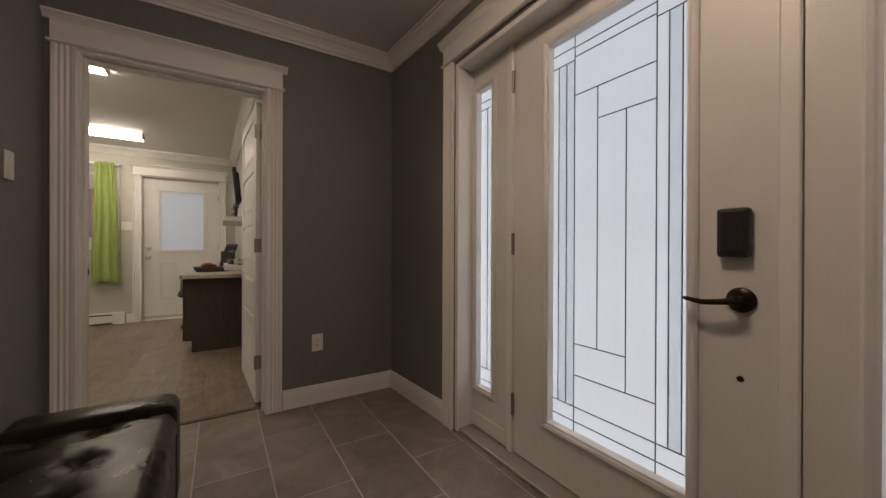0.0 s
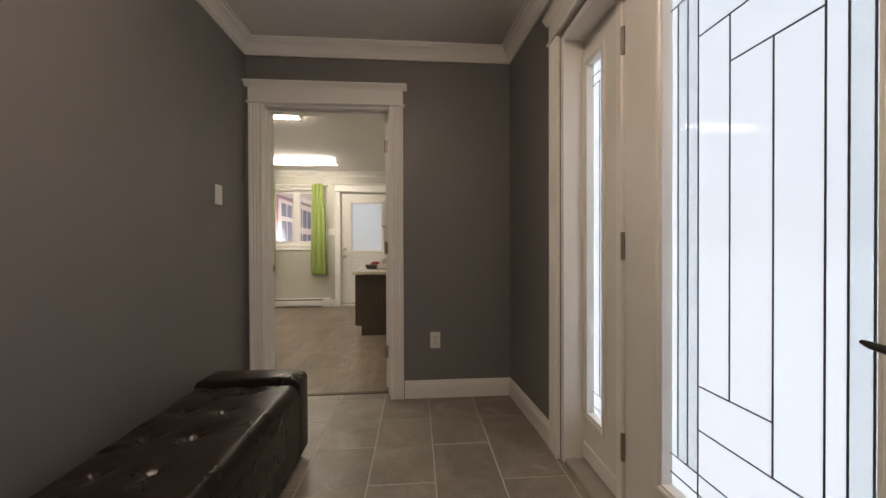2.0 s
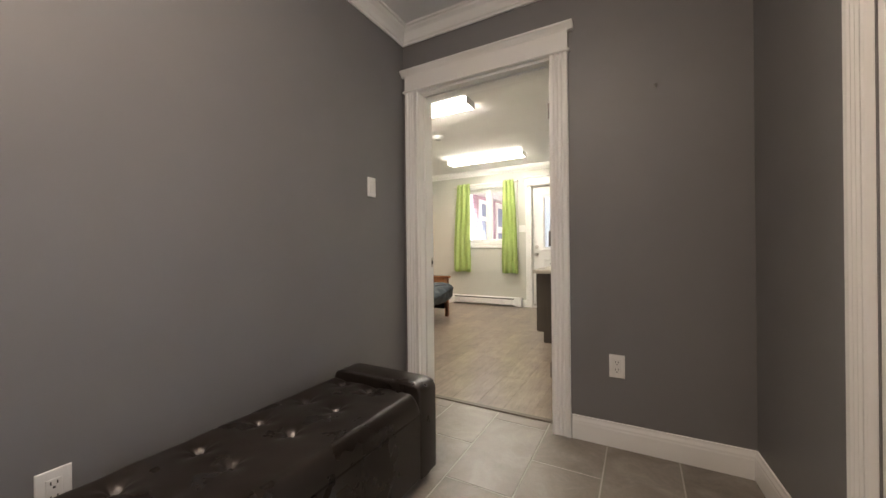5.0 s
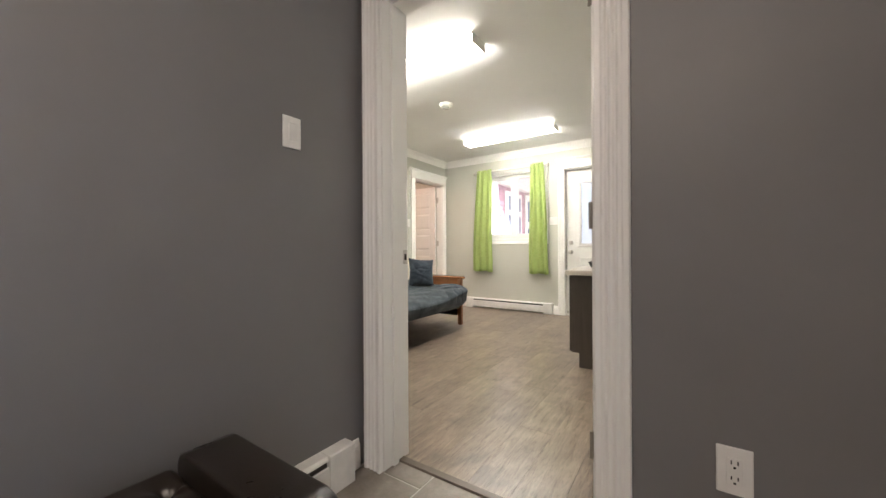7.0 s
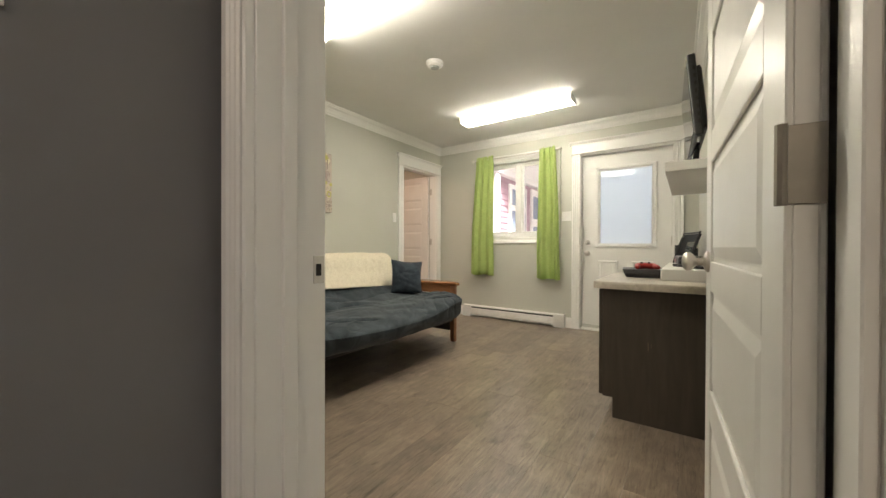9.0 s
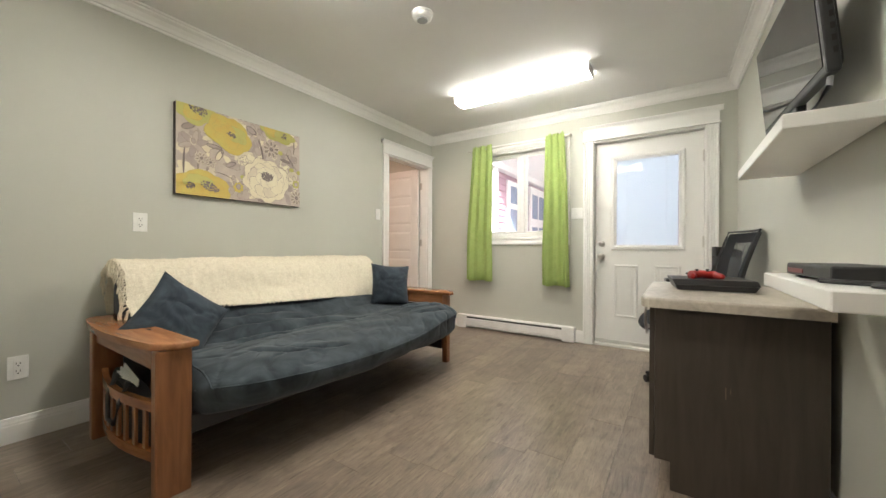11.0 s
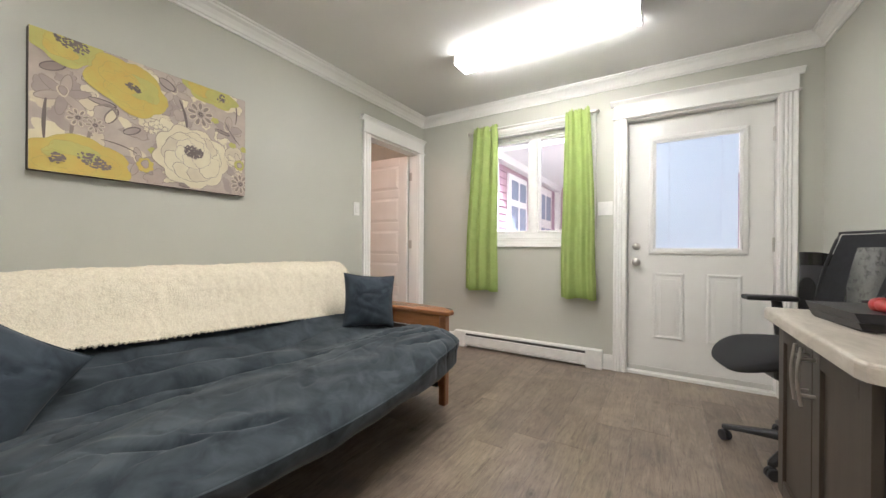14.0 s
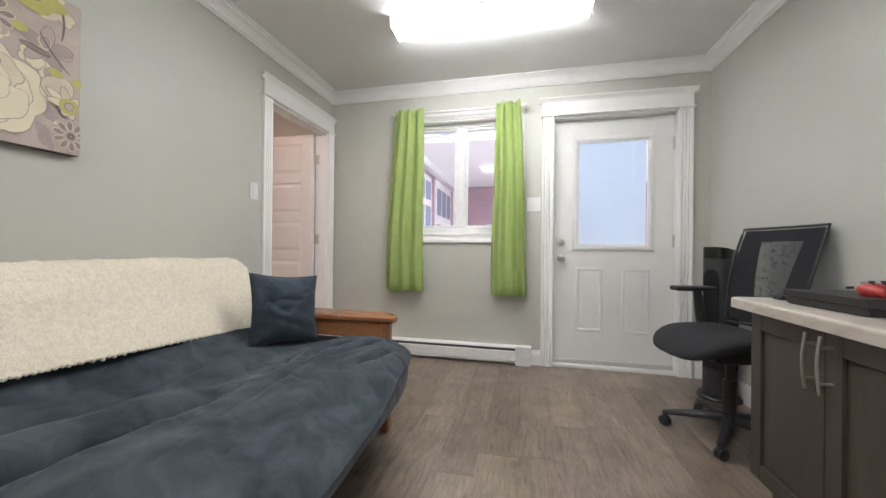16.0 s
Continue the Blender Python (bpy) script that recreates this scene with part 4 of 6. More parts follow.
s = Shape()
s.box(-0.022, -0.028, -0.024, 0.022, -0.026, -0.014, 0.0008)
PALE_GREY = material("pale_grey_plastic", (0.45, 0.45, 0.46), 0.4)
part("button_bar", s, PALE_GREY, thermostat, "pale grey button bar")
s = Shape()
s.box(-0.006, -0.028, 0.032, 0.006, -0.026, 0.038, 0.0008)
part("button", s, PALE_GREY, thermostat, "pale grey button")
s = Shape()
s.lathe((1.03, PY0, 1.80), (0, -1, 0), [(0.0, 0.010), (0.002, 0.010), (0.004, 0.006), (0.012, 0.005), (0.014, 0.002)], 12)
s.tube([(1.03, PY0 - 0.012, 1.80), (1.03, PY0 - 0.020, 1.79), (1.03, PY0 - 0.020, 1.775)], 0.003, 8)
solid("wall_hook", s, material("grey_hook", (0.22, 0.21, 0.20), 0.4), "small grey hook on the dark wall", "hook")

smoke = thing("smoke_detector", (-1.27, 4.60, RCEIL), "round white smoke detector on the ceiling", "smoke detector")
s = Shape()
s.lathe((0, 0, 0), (0, 0, -1), [(0.0005, 0.068), (0.010, 0.068), (0.014, 0.062), (0.030, 0.058), (0.036, 0.050), (0.038, 0.036)], 32)
part("housing", s, PLASTIC_W, smoke, "", True)
s = Shape()
s.lathe((0, 0, 0), (0, 0, -1), [(0.036, 0.036), (0.045, 0.033), (0.047, 0.02), (0.048, 0.002)], 24)
part("grille", s, material("grey_plastic", (0.42, 0.43, 0.43), 0.5), smoke, "grey sensor grille", True)


def heater(name, place, turn, length, label):
    """An electric baseboard heater; local x along the wall, -y into the room."""
    ob = thing(name, place, label, "heater", turn=turn)
    s = Shape()
    s.extrude([(0.0, 0.025), (-0.012, 0.025), (-0.012, 0.158), (0.0, 0.158)], (0, -0.0005, 0), (0, 1, 0), (0, 0, 1), (length, 0, 0))
    part("back_plate", s, PLASTIC_W, ob)
    s = Shape()
    s.extrude([(-0.012, 0.158), (-0.050, 0.158), (-0.058, 0.150), (-0.060, 0.142), (-0.056, 0.142), (-0.050, 0.152), (-0.012, 0.153)], (0, 0, 0), (0, 1, 0), (0, 0, 1), (length, 0, 0))
    part("top_lip", s, PLASTIC_W, ob)
    s = Shape()
    s.extrude([(-0.058, 0.036), (-0.064, 0.040), (-0.064, 0.116), (-0.058, 0.121), (-0.056, 0.116), (-0.056, 0.040)], (0, 0, 0), (0, 1, 0), (0, 0, 1), (length, 0, 0))
    part("front_panel", s, PLASTIC_W, ob)
    s = Shape()
    s.extrude([(-0.012, 0.022), (-0.062, 0.022), (-0.066, 0.030), (-0.062, 0.032), (-0.012, 0.028)], (0, 0, 0), (0, 1, 0), (0, 0, 1), (length, 0, 0))
    part("bottom_lip", s, PLASTIC_W, ob)
    s = Shape()
    s.box(0.02, -0.050, 0.036, length - 0.02, -0.013, 0.148)
    part("element", s, material("heater_fins", (0.10, 0.095, 0.09), 0.5, 0.6), ob, "dark finned element")
    for x in (0, length - 0.13):
        s = Shape()
        s.box(x, -0.067, 0.0, x + 0.13, -0.001, 0.160, 0.004)
        part("end_box", s, PLASTIC_W, ob)
    return ob


heater("baseboard_heater", (-2.25, RY1, 0.0), 0, 1.42, "white electric baseboard heater under the window")
heater("baseboard_heater", (HX0, 1.30, 0.0), 90, 1.27, "white electric baseboard heater behind the bench")

# ---- hall things ----
def grid_mesh(s, nu, nv, f, wrap_v=False):
    """A grid of points f(u, v), u and v from 0 to 1."""
    rows = [[s.bm.verts.new(f(i / nu, j / (nv if wrap_v else nv))) for j in range(nv if wrap_v else nv + 1)] for i in range(nu + 1)]
    n = len(rows[0])
    for a, b in zip(rows, rows[1:]):
        for j in range(n if wrap_v else n - 1):
            s.bm.faces.new((a[j], b[j], b[(j + 1) % n], a[(j + 1) % n]))
    return rows


def bench():
    ob = thing("storage_bench", (-0.11, 1.3725, 0), "black tufted leather storage bench along the grey wall", "bench")
    L, W, E = 0.6925, 0.25, 0.132   # half length, half width, thickness of the ends
    s = Shape()
    s.box(-W + 0.005, -L + 0.06, 0.045, W - 0.006, L - 0.06, 0.318, 0.006, 2)
    part("body", s, LEATHER, ob)
    tufts = [(x, 0.50 - i * 0.203) for i in range(6) for x in (-0.132, 0.028)]
    s = Shape()
    a, b = W - 0.001, L - E - 0.006

    def top(u, v):
        x, y = (2 * v - 1) * a, (2 * u - 1) * b
        ex, ey = 1 - abs(2 * v - 1), 1 - abs(2 * u - 1)
        z = 0.411 - 0.045 * (1 - min(1, ex / 0.16)) ** 2.2 - 0.03 * (1 - min(1, ey / 0.05)) ** 2
        for tx, ty in tufts:
            d = math.hypot(x - tx, y - ty)
            ang = math.atan2(y - ty, x - tx)
            fold = 1 + 0.30 * math.cos(4 * ang + tx * 9)
            z -= 0.016 * math.exp(-(d / 0.016) ** 2) + 0.017 * fold * math.exp(-(d / 0.046) ** 1.6)
        z += 0.0020 * noise.noise(Vector((x * 14, y * 14, 3)))
        return (x, y, z)

    rows = grid_mesh(s, 200, 66, top)
    # skirt of the lid
    edge = [r[-1] for r in rows] + rows[-1][::-1][1:] + [r[0] for r in rows[::-1]][1:] + rows[0][1:-1]
    low = [s.bm.verts.new((v.co.x * 1.004, v.co.y, 0.325)) for v in edge]
    n = len(edge)
    for i in range(n):
        s.bm.faces.new((edge[i], edge[(i + 1) % n], low[(i + 1) % n], low[i]))
    s.bm.faces.new(low)
    lid = part("lid", s, LEATHER, ob, "tufted leather lid", True)
    for tx, ty in tufts:
        s = Shape()
        z = top((ty / b + 1) / 2, (tx / a + 1) / 2)[2]
        s.lathe((tx, ty, z - 0.002), (0, 0, 1), [(0, 0.011), (0.004, 0.010), (0.007, 0.006), (0.008, 0.001)], 12)
        part("button", s, LEATHER, lid, "", True)
    for y in (-L, L - E):
        s = Shape()
        pts = [(-W - 0.003, 0.045), (W, 0.045), (W, 0.402), (W - 0.014, 0.427), (W - 0.05, 0.439), (-W + 0.05, 0.439), (-W + 0.012, 0.427), (-W - 0.003, 0.402)]
        s.extrude(pts, (0, y, 0), (1, 0, 0), (0, 0, 1), (0, E, 0))
        bmesh.ops.bevel(s.bm, geom=[e for e in s.bm.edges if max(v.co.z for v in e.verts) > 0.1], offset=0.011, segments=3, profile=0.5, affect="EDGES")
        part("end_board", s, LEATHER, ob, "padded leather end", True)
    for x in (-W + 0.03, W - 0.075):
        for y in (-L + 0.008, L - 0.058):
            s = Shape()
            s.box(x, y, 0, x + 0.045, y + 0.045, 0.044, 0.004)
            part("foot", s, PLASTIC_B, ob)
    s = Shape()
    s.box(0.125, 0.385, 0.4060, 0.195, 0.400, 0.4078, m=pose(0, 0, 0.004, 0, 3, 0))
    s.box(0.155, 0.372, 0.4060, 0.178, 0.387, 0.4074, m=pose(0, 0, 0.004, 0, 3, 0))
    part("torn_label", s, PLASTIC_W, lid, "torn white scrap of sticker")
    return ob


bench()
s = Shape()
s.extrude([(-0.022, 0.0), (-0.016, 0.006), (0.016, 0.006), (0.022, 0.0)], (OX0, SEAM, 0.0015), (0, 1, 0), (0, 0, 1), (OX1 - OX0, 0, 0))
solid("door_threshold", s, material("dark_strip", (0.12, 0.095, 0.075), 0.4, 0.3, scale=40), "dark metal strip between tile and plank floor", "threshold", "structure")


# ---- the futon ----
def smooth_loop(pts, n):
    """A closed Catmull-Rom loop of n points through pts."""
    out = []
    m = len(pts)
    for k in range(n):
        t = k / n * m
        i, f = int(t), t - int(t)
        p0, p1, p2, p3 = (Vector(pts[(i + d) % m]) for d in (-1, 0, 1, 2))
        out.append(0.5 * ((2 * p1) + (p2 - p0) * f + (2 * p0 - 5 * p1 + 4 * p2 - p3) * f * f + (3 * p1 - p0 - 3 * p2 + p3) * f ** 3))
    return out


FY0, FY1 = 3.47, 5.36
SECTION = [(-2.16, 0.512), (-2.03, 0.470), (-1.94, 0.462), (-1.79, 0.488), (-1.63, 0.490), (-1.51, 0.478), (-1.412, 0.450), (-1.376, 0.410), (-1.405, 0.345), (-1.48, 0.292), (-1.64, 0.268), (-1.88, 0.272), (-2.20, 0.290), (-2.46, 0.31), (-2.585, 0.42), (-2.625, 0.62), (-2.615, 0.78), (-2.56, 0.840), (-2.48, 0.850), (-2.415, 0.805), (-2.365, 0.69), (-2.285, 0.585)]
# long folds: (y, x) along the fold, depth, width
FOLDS = [([(4.76, -1.875), (4.62, -1.912), (4.42, -1.962), (4.20, -2.000), (3.95, -2.02), (3.72, -2.03)], 0.062, 0.030),
         ([(4.60, -1.835), (4.42, -1.892), (4.25, -1.935), (4.08, -1.955)], 0.040, 0.018),
         ([(4.10, -1.89), (3.95, -1.91), (3.78, -1.90)], 0.048, 0.018),
         ([(4.45, -2.10), (4.20, -2.13), (3.90, -2.14), (3.75, -2.12)], 0.030, 0.017),
         ([(4.30, -2.22), (4.05, -2.24), (3.85, -2.22)], 0.018, 0.012),
         ([(5.02, -1.90), (4.90, -1.86), (4.80, -1.86)], 0.022, 0.014),
         ([(5.24, -1.70), (5.12, -1.78), (4.98, -1.80)], 0.020, 0.016),
         ([(5.28, -1.56), (5.14, -1.62), (5.00, -1.70)], 0.018, 0.016),
         ([(5.20, -1.48), (5.05, -1.50), (4.92, -1.58)], 0.016, 0.014),
         ([(3.98, -1.50), (3.84, -1.56), (3.72, -1.66)], 0.018, 0.016),
         ([(4.20, -1.46), (4.05, -1.50), (3.90, -1.58)], 0.014, 0.014)]


def fold_x(pts, y):
    """Where a fold crosses y, and how far along it that is, or None."""
    for (ya, xa), (yb, xb) in zip(pts, pts[1:]):
        if yb <= y <= ya:
            f = (ya - y) / (ya - yb)
            return xa + (xb - xa) * f + 0.004 * math.sin(31 * y + xa * 40), (pts[0][0] - y) / (pts[0][0] - pts[-1][0])
    return None


def mattress_point(y, p):
    """A point of the mattress section at y, bulged, sagged and creased."""
    u = (y - FY0) / (FY1 - FY0)
    x, z = p
    front = max(0.0, min(1.0, (x + 2.25) / 0.85))
    x += front * (0.10 * math.sin(math.pi * min(1, max(0, u))) ** 0.8 * (1.15 - 0.5 * u) - 0.05)
    z -= front * 0.045 * math.sin(math.pi * u) * (1.2 - 0.6 * u) - 0.012 * front
    x -= front * (0.13 * max(0.0, 1 - u / 0.14) ** 2 + 0.05 * max(0.0, 1 - (1 - u) / 0.07) ** 2)
    full = max(0.0, min(1.0, (u - 0.60) / 0.30))
    full = full * full * (3 - 2 * full)
    z += front * full * (0.030 if z > 0.37 else -0.035)
    if front > 0.05:
        z += front * 0.03 * max(0, 1 - u / 0.16) ** 2 * -1
    if z > 0.4 and -2.45 < x < -1.45:
        for pts, a, w in FOLDS:
            hit = fold_x(pts, y)
            if hit:
                cx, g = hit
                env = a * min(1, g * 4) * min(1, (1 - g) * 3.5)
                z -= env * (math.exp(-abs((x - cx) / w) ** 1.4) + 0.45 * math.exp(-((x - cx + 0.3 * w) / (0.32 * w)) ** 2))
                z += 0.14 * env * math.exp(-((x - cx - 2.8 * w) / (1.6 * w)) ** 2) + 0.35 * env * math.exp(-((x - cx + 2.8 * w) / (1.8 * w)) ** 2)
    v = Vector((x * 3.2, y * 2.2, z * 3.2))
    d = 0.016 * noise.noise(v) + 0.009 * noise.noise(v * 2.7 + Vector((5, 1, 2)))
    up = max(0.0, min(1.0, (z - 0.30) / 0.10)) if x > -2.4 else 0.0
    if up > 0:
        long_fold = noise.noise(Vector((x * 6.5 + 0.8 * math.sin(y * 1.7), y * 1.15, 1.7)))
        d -= 0.004 * up * max(0.0, 1 - abs(long_fold) / 0.10) ** 1.6 * max(0.0, min(1.0, (-1.62 - x) / 0.2))
        d += 0.014 * up * max(0.0, long_fold) * max(0.0, min(1.0, (-1.55 - x) / 0.3))
        short = noise.noise(Vector((x * 9 + y * 7, (y - x) * 3.2, 4.1)))
        near_end = math.exp(-((y - FY1) / 0.5) ** 2) + math.exp(-((y - FY0) / 0.45) ** 2) + 0.35
        d -= 0.007 * up * max(0.0, 1 - abs(short) / 0.15) ** 1.5 * min(1.0, near_end) * max(0.0, min(1.0, (x + 2.1) / 0.3))
    diag = math.sin((x * 1.1 + y * 0.55 + 0.25 * noise.noise(v * 0.8)) * 30)
    d += 0.0030 * diag * max(0, noise.noise(v * 0.9 + Vector((9, 3, 4)))) * 2
    return x, z, d


def mattress(parent):
    N = 560
    loop = smooth_loop(SECTION, N)
    s = Shape()
    nu = 230
    rings = []

    def ring_at(u):
        y = FY0 + (FY1 - FY0) * u
        e = min(u, 1 - u) * (FY1 - FY0)
        puff = (1 - (1 - min(1, e / 0.065)) ** 2.4) ** 0.5 if e < 0.065 else 1.0
        ring = []
        for k, p in enumerate(loop):
            x, z, d = mattress_point(y, p)
            q = loop[(k + 1) % N] - loop[k - 1]
            nrm = Vector((-q.y, q.x)).normalized()
            # each end is drawn in towards the middle of the section's thickness
            inn = 0.060 * (1 - puff)
            ring.append(Vector((x - nrm.x * (inn - d * puff), y, z - nrm.y * (inn - d * puff))))
        return ring

    for i in range(nu + 1):
        rings.append([s.bm.verts.new(p) for p in ring_at(i / nu)])
    s.bridge(rings)
    ma = part("mattress", s, SUEDE, parent, "slumped blue-grey suede mattress with wrinkles", True)
    # piping along the front edge and across the south end
    front = min(range(N), key=lambda k: (loop[k] - Vector((-1.378, 0.418))).length)
    s = Shape()
    pts = [ring_at(0.022 + 0.956 * i / 90)[front] for i in range(91)]
    end = ring_at(0.020)
    pts = [end[k] + Vector((0, 0, 0.001)) for k in range(max(2, front // 3), front, 4)] + pts
    s.tube(pts, 0.0042, 8)
    part("piping", s, SUEDE, ma, "stitched piping", True)
    return ma


def futon():
    ob = thing("futon", (0, 0, 0), "honey-wood futon with a blue-grey suede mattress", "futon")
    mattress(ob)
    for side, ya, yb, out in (("south", 3.36, 3.46, -1), ("north", 5.385, 5.485, 1)):
        yi = yb if out < 0 else ya
        yo = ya if out < 0 else yb
        # arm board with a bowed outer edge
        s = Shape()
        inner = yi - out * 0.02
        pts = [(-2.56, inner), (-1.545, inner)]
        n = 24
        for i in range(n + 1):
            f = i / n
            x = -1.545 - (2.56 - 1.545) * f
            bow = 0.120 + 0.06 * math.sin(math.pi * f) ** 0.8
            cornered = min(1, min(f, 1 - f) / 0.05) ** 0.5
            pts.append((x, inner + out * (bow * (0.55 + 0.45 * cornered))))
        s.prism(pts if out > 0 else pts[::-1], 0.578, 0.606)
        s.bm.edges.ensure_lookup_table()
        es = [e for e in s.bm.edges if abs(e.verts[0].co.z - e.verts[1].co.z) < 1e-5]
        bmesh.ops.bevel(s.bm, geom=es, offset=0.009, segments=3, profile=0.5, affect="EDGES")
        part("arm_top", s, ARM_WOOD_X, ob, "rounded honey-wood arm", True)
        for x0, x1 in ((-1.625, -1.575), (-2.44, -2.39)):
            s = Shape()
            a, b = sorted((yi - out * 0.008, yi + out * (0.115 if out < 0 else 0.045)))
            s.box(x0, a, 0, x1, b, 0.577, 0.008, 2)
            part("leg", s, ARM_WOOD, ob)
        s = Shape()
        a, b = sorted((yi + out * 0.075, yi + out * 0.100)) if out < 0 else sorted((yi + out * 0.002, yi + out * 0.028))
        s.box(-2.39, a, 0.49, -1.625, b, 0.576, 0.004)
        part("apron", s, ARM_WOOD_X, ob)

        def bow_y(f, d=0.0):
            return yi + out * (0.065 + 0.055 * math.sin(math.pi * f) + d)
        rails = []
        for z0, z1 in ((0.315, 0.355), (0.115, 0.155)):
            s = Shape()
            ring = []
            for i in range(21):
                f = i / 20
                x = -1.625 - 0.765 * f
                ring.append([s.bm.verts.new((x, bow_y(f, d), z)) for d, z in ((-0.012, z0), (0.012, z0), (0.012, z1), (-0.012, z1))])
            s.bridge(ring)
            rails.append(part("rack_rail", s, ARM_WOOD_X, ob))
        for i in range(10):
            f = (i + 0.7) / 10.4
            x = -1.625 - 0.765 * f
            y = bow_y(f)
            s = Shape()
            s.box(x - 0.016, y - 0.006, 0.150, x + 0.016, y + 0.006, 0.320, 0.002)
            part("rack_slat", s, ARM_WOOD, ob)
        s = Shape()
        pts = [(-1.625 - 0.765 * i / 12, bow_y(i / 12, -0.013)) for i in range(13)]
        pts = [(-1.625, yi - out * 0.006)] + pts + [(-2.39, yi - out * 0.006)]
        s.prism(pts, 0.120, 0.132)
        part("rack_floor", s, ARM_WOOD_X, ob)
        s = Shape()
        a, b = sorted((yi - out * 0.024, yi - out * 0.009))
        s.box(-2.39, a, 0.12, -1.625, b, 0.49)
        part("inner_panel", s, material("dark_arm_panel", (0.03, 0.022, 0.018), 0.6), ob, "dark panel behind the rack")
    for x0, x1, z0, z1 in ((-1.63, -1.59, 0.215, 0.290), (-2.52, -2.48, 0.22, 0.30), (-2.12, -2.08, 0.20, 0.27)):
        s = Shape()
        s.box(x0, FY0 - 0.012, z0, x1, FY1 + 0.018, z1, 0.004)
        part("rail", s, PLASTIC_B if x0 > -2 else ARM_WOOD, ob)
    for i in range(9):
        y = FY0 + 0.12 + i * 0.205
        s = Shape()
        s.box(-2.48, y, 0.268, -1.595, y + 0.06, 0.284, 0.003)
        part("deck_slat", s, ARM_WOOD_X, ob)
    return ob


futon()


def throw():
    ob = thing("throw_blanket", (0, 0, 0), "cream fleece throw with a fringe over the futon back", "blanket")
    path = [(-2.258, 0.584), (-2.326, 0.70), (-2.368, 0.80), (-2.42, 0.868), (-2.50, 0.893), (-2.585, 0.875), (-2.635, 0.80), (-2.648, 0.65), (-2.645, 0.52)]
    y0, y1 = 3.46, 5.29
    s = Shape()
    nu, nv = 150, 40

    def point(u, v, off):
        t = v * (len(path) - 1)
        i = min(int(t), len(path) - 2)
        f = t - i
        p0, p1, p2, p3 = (Vector(path[min(max(i + d, 0), len(path) - 1)]) for d in (-1, 0, 1, 2))
        p = 0.5 * ((2 * p1) + (p2 - p0) * f + (2 * p0 - 5 * p1 + 4 * p2 - p3) * f * f + (3 * p1 - p0 - 3 * p2 + p3) * f ** 3)
        q = (p2 - p1).normalized()
        nrm = Vector((q.y, -q.x)) * -1
        if nrm.dot(p - Vector((-2.48, 0.6))) < 0:
            nrm = -nrm
        y = y0 + (y1 - y0) * u
        w = Vector((p.x * 9, y * 5, p.y * 9))
        d = off + 0.010 * noise.noise(w * 0.7) + 0.006 * noise.noise(w * 4.0) + 0.004 * noise.noise(w * 9.0)
        z = p.y + nrm.y * d
        if v < 0.12:
            k = 1 - v / 0.12
            z += k * (0.006 + 0.044 * (u - 0.5) * -2 + 0.007 * abs(math.sin(u * 62 * math.pi)) + 0.010 * noise.noise(Vector((y * 3, 0, 0))))
            if u < 0.10:
                z += k * -0.02
        yy = y + (0.012 * noise.noise(Vector((p.y * 14, u * 3, 1))) if 0 < u < 1 else 0.02 * noise.noise(Vector((p.y * 20, u * 9, 1))))
        return (p.x + nrm.x * d, yy, z)

    outer = grid_mesh(s, nu, nv, lambda u, v: point(u, v, 0.016))
    inner = grid_mesh(s, nu, nv, lambda u, v: point(u, v, 0.004))
    loop_o = outer[0] + [r[-1] for r in outer[1:]] + outer[-1][-2::-1] + [r[0] for r in outer[-2:0:-1]]
    loop_i = inner[0] + [r[-1] for r in inner[1:]] + inner[-1][-2::-1] + [r[0] for r in inner[-2:0:-1]]
    n = len(loop_o)
    for i in range(n):
        s.bm.faces.new((loop_o[i], loop_o[(i + 1) % n], loop_i[(i + 1) % n], loop_i[i]))
    cloth = part("cloth", s, FLEECE, ob, "woolly cream cloth", True)
    rng = random.Random(4)
    for side, u in ((-1, 0.0), (1, 1.0)):
        s = Shape()
        for k in range(46):
            v = 0.05 + 0.72 * k / 46
            p = Vector(point(u, v, 0.014))
            ln = rng.uniform(0.05, 0.10) * (1.0 if side < 0 else 0.35)
            a = p + Vector((rng.uniform(-0.008, 0.008), side * 0.010, -0.006))
            b = a + Vector((rng.uniform(-0.012, 0.016), side * rng.uniform(0.006, 0.020), -ln * 0.5))
            c = b + Vector((rng.uniform(-0.012, 0.012), side * rng.uniform(-0.010, 0.008), -ln * 0.5))
            s.tube([p, a, b, c], [0.005, 0.006, 0.005, 0.003], 6)
        part("fringe", s, FLEECE, ob, "knotted cream fringe")
    # bobble hem
    s = Shape()
    for k in range(118):
        u = (k + 0.5) / 118
        p = Vector(point(u, 0.0, 0.010))
        s.lathe(p + Vector((0, 0, 0.007)), (0, 0, -1), [(0, 0.001), (0.004, 0.0075), (0.010, 0.008), (0.015, 0.001)], 6)
    part("hem", s, FLEECE, ob, "scalloped hem")
    return ob


throw()


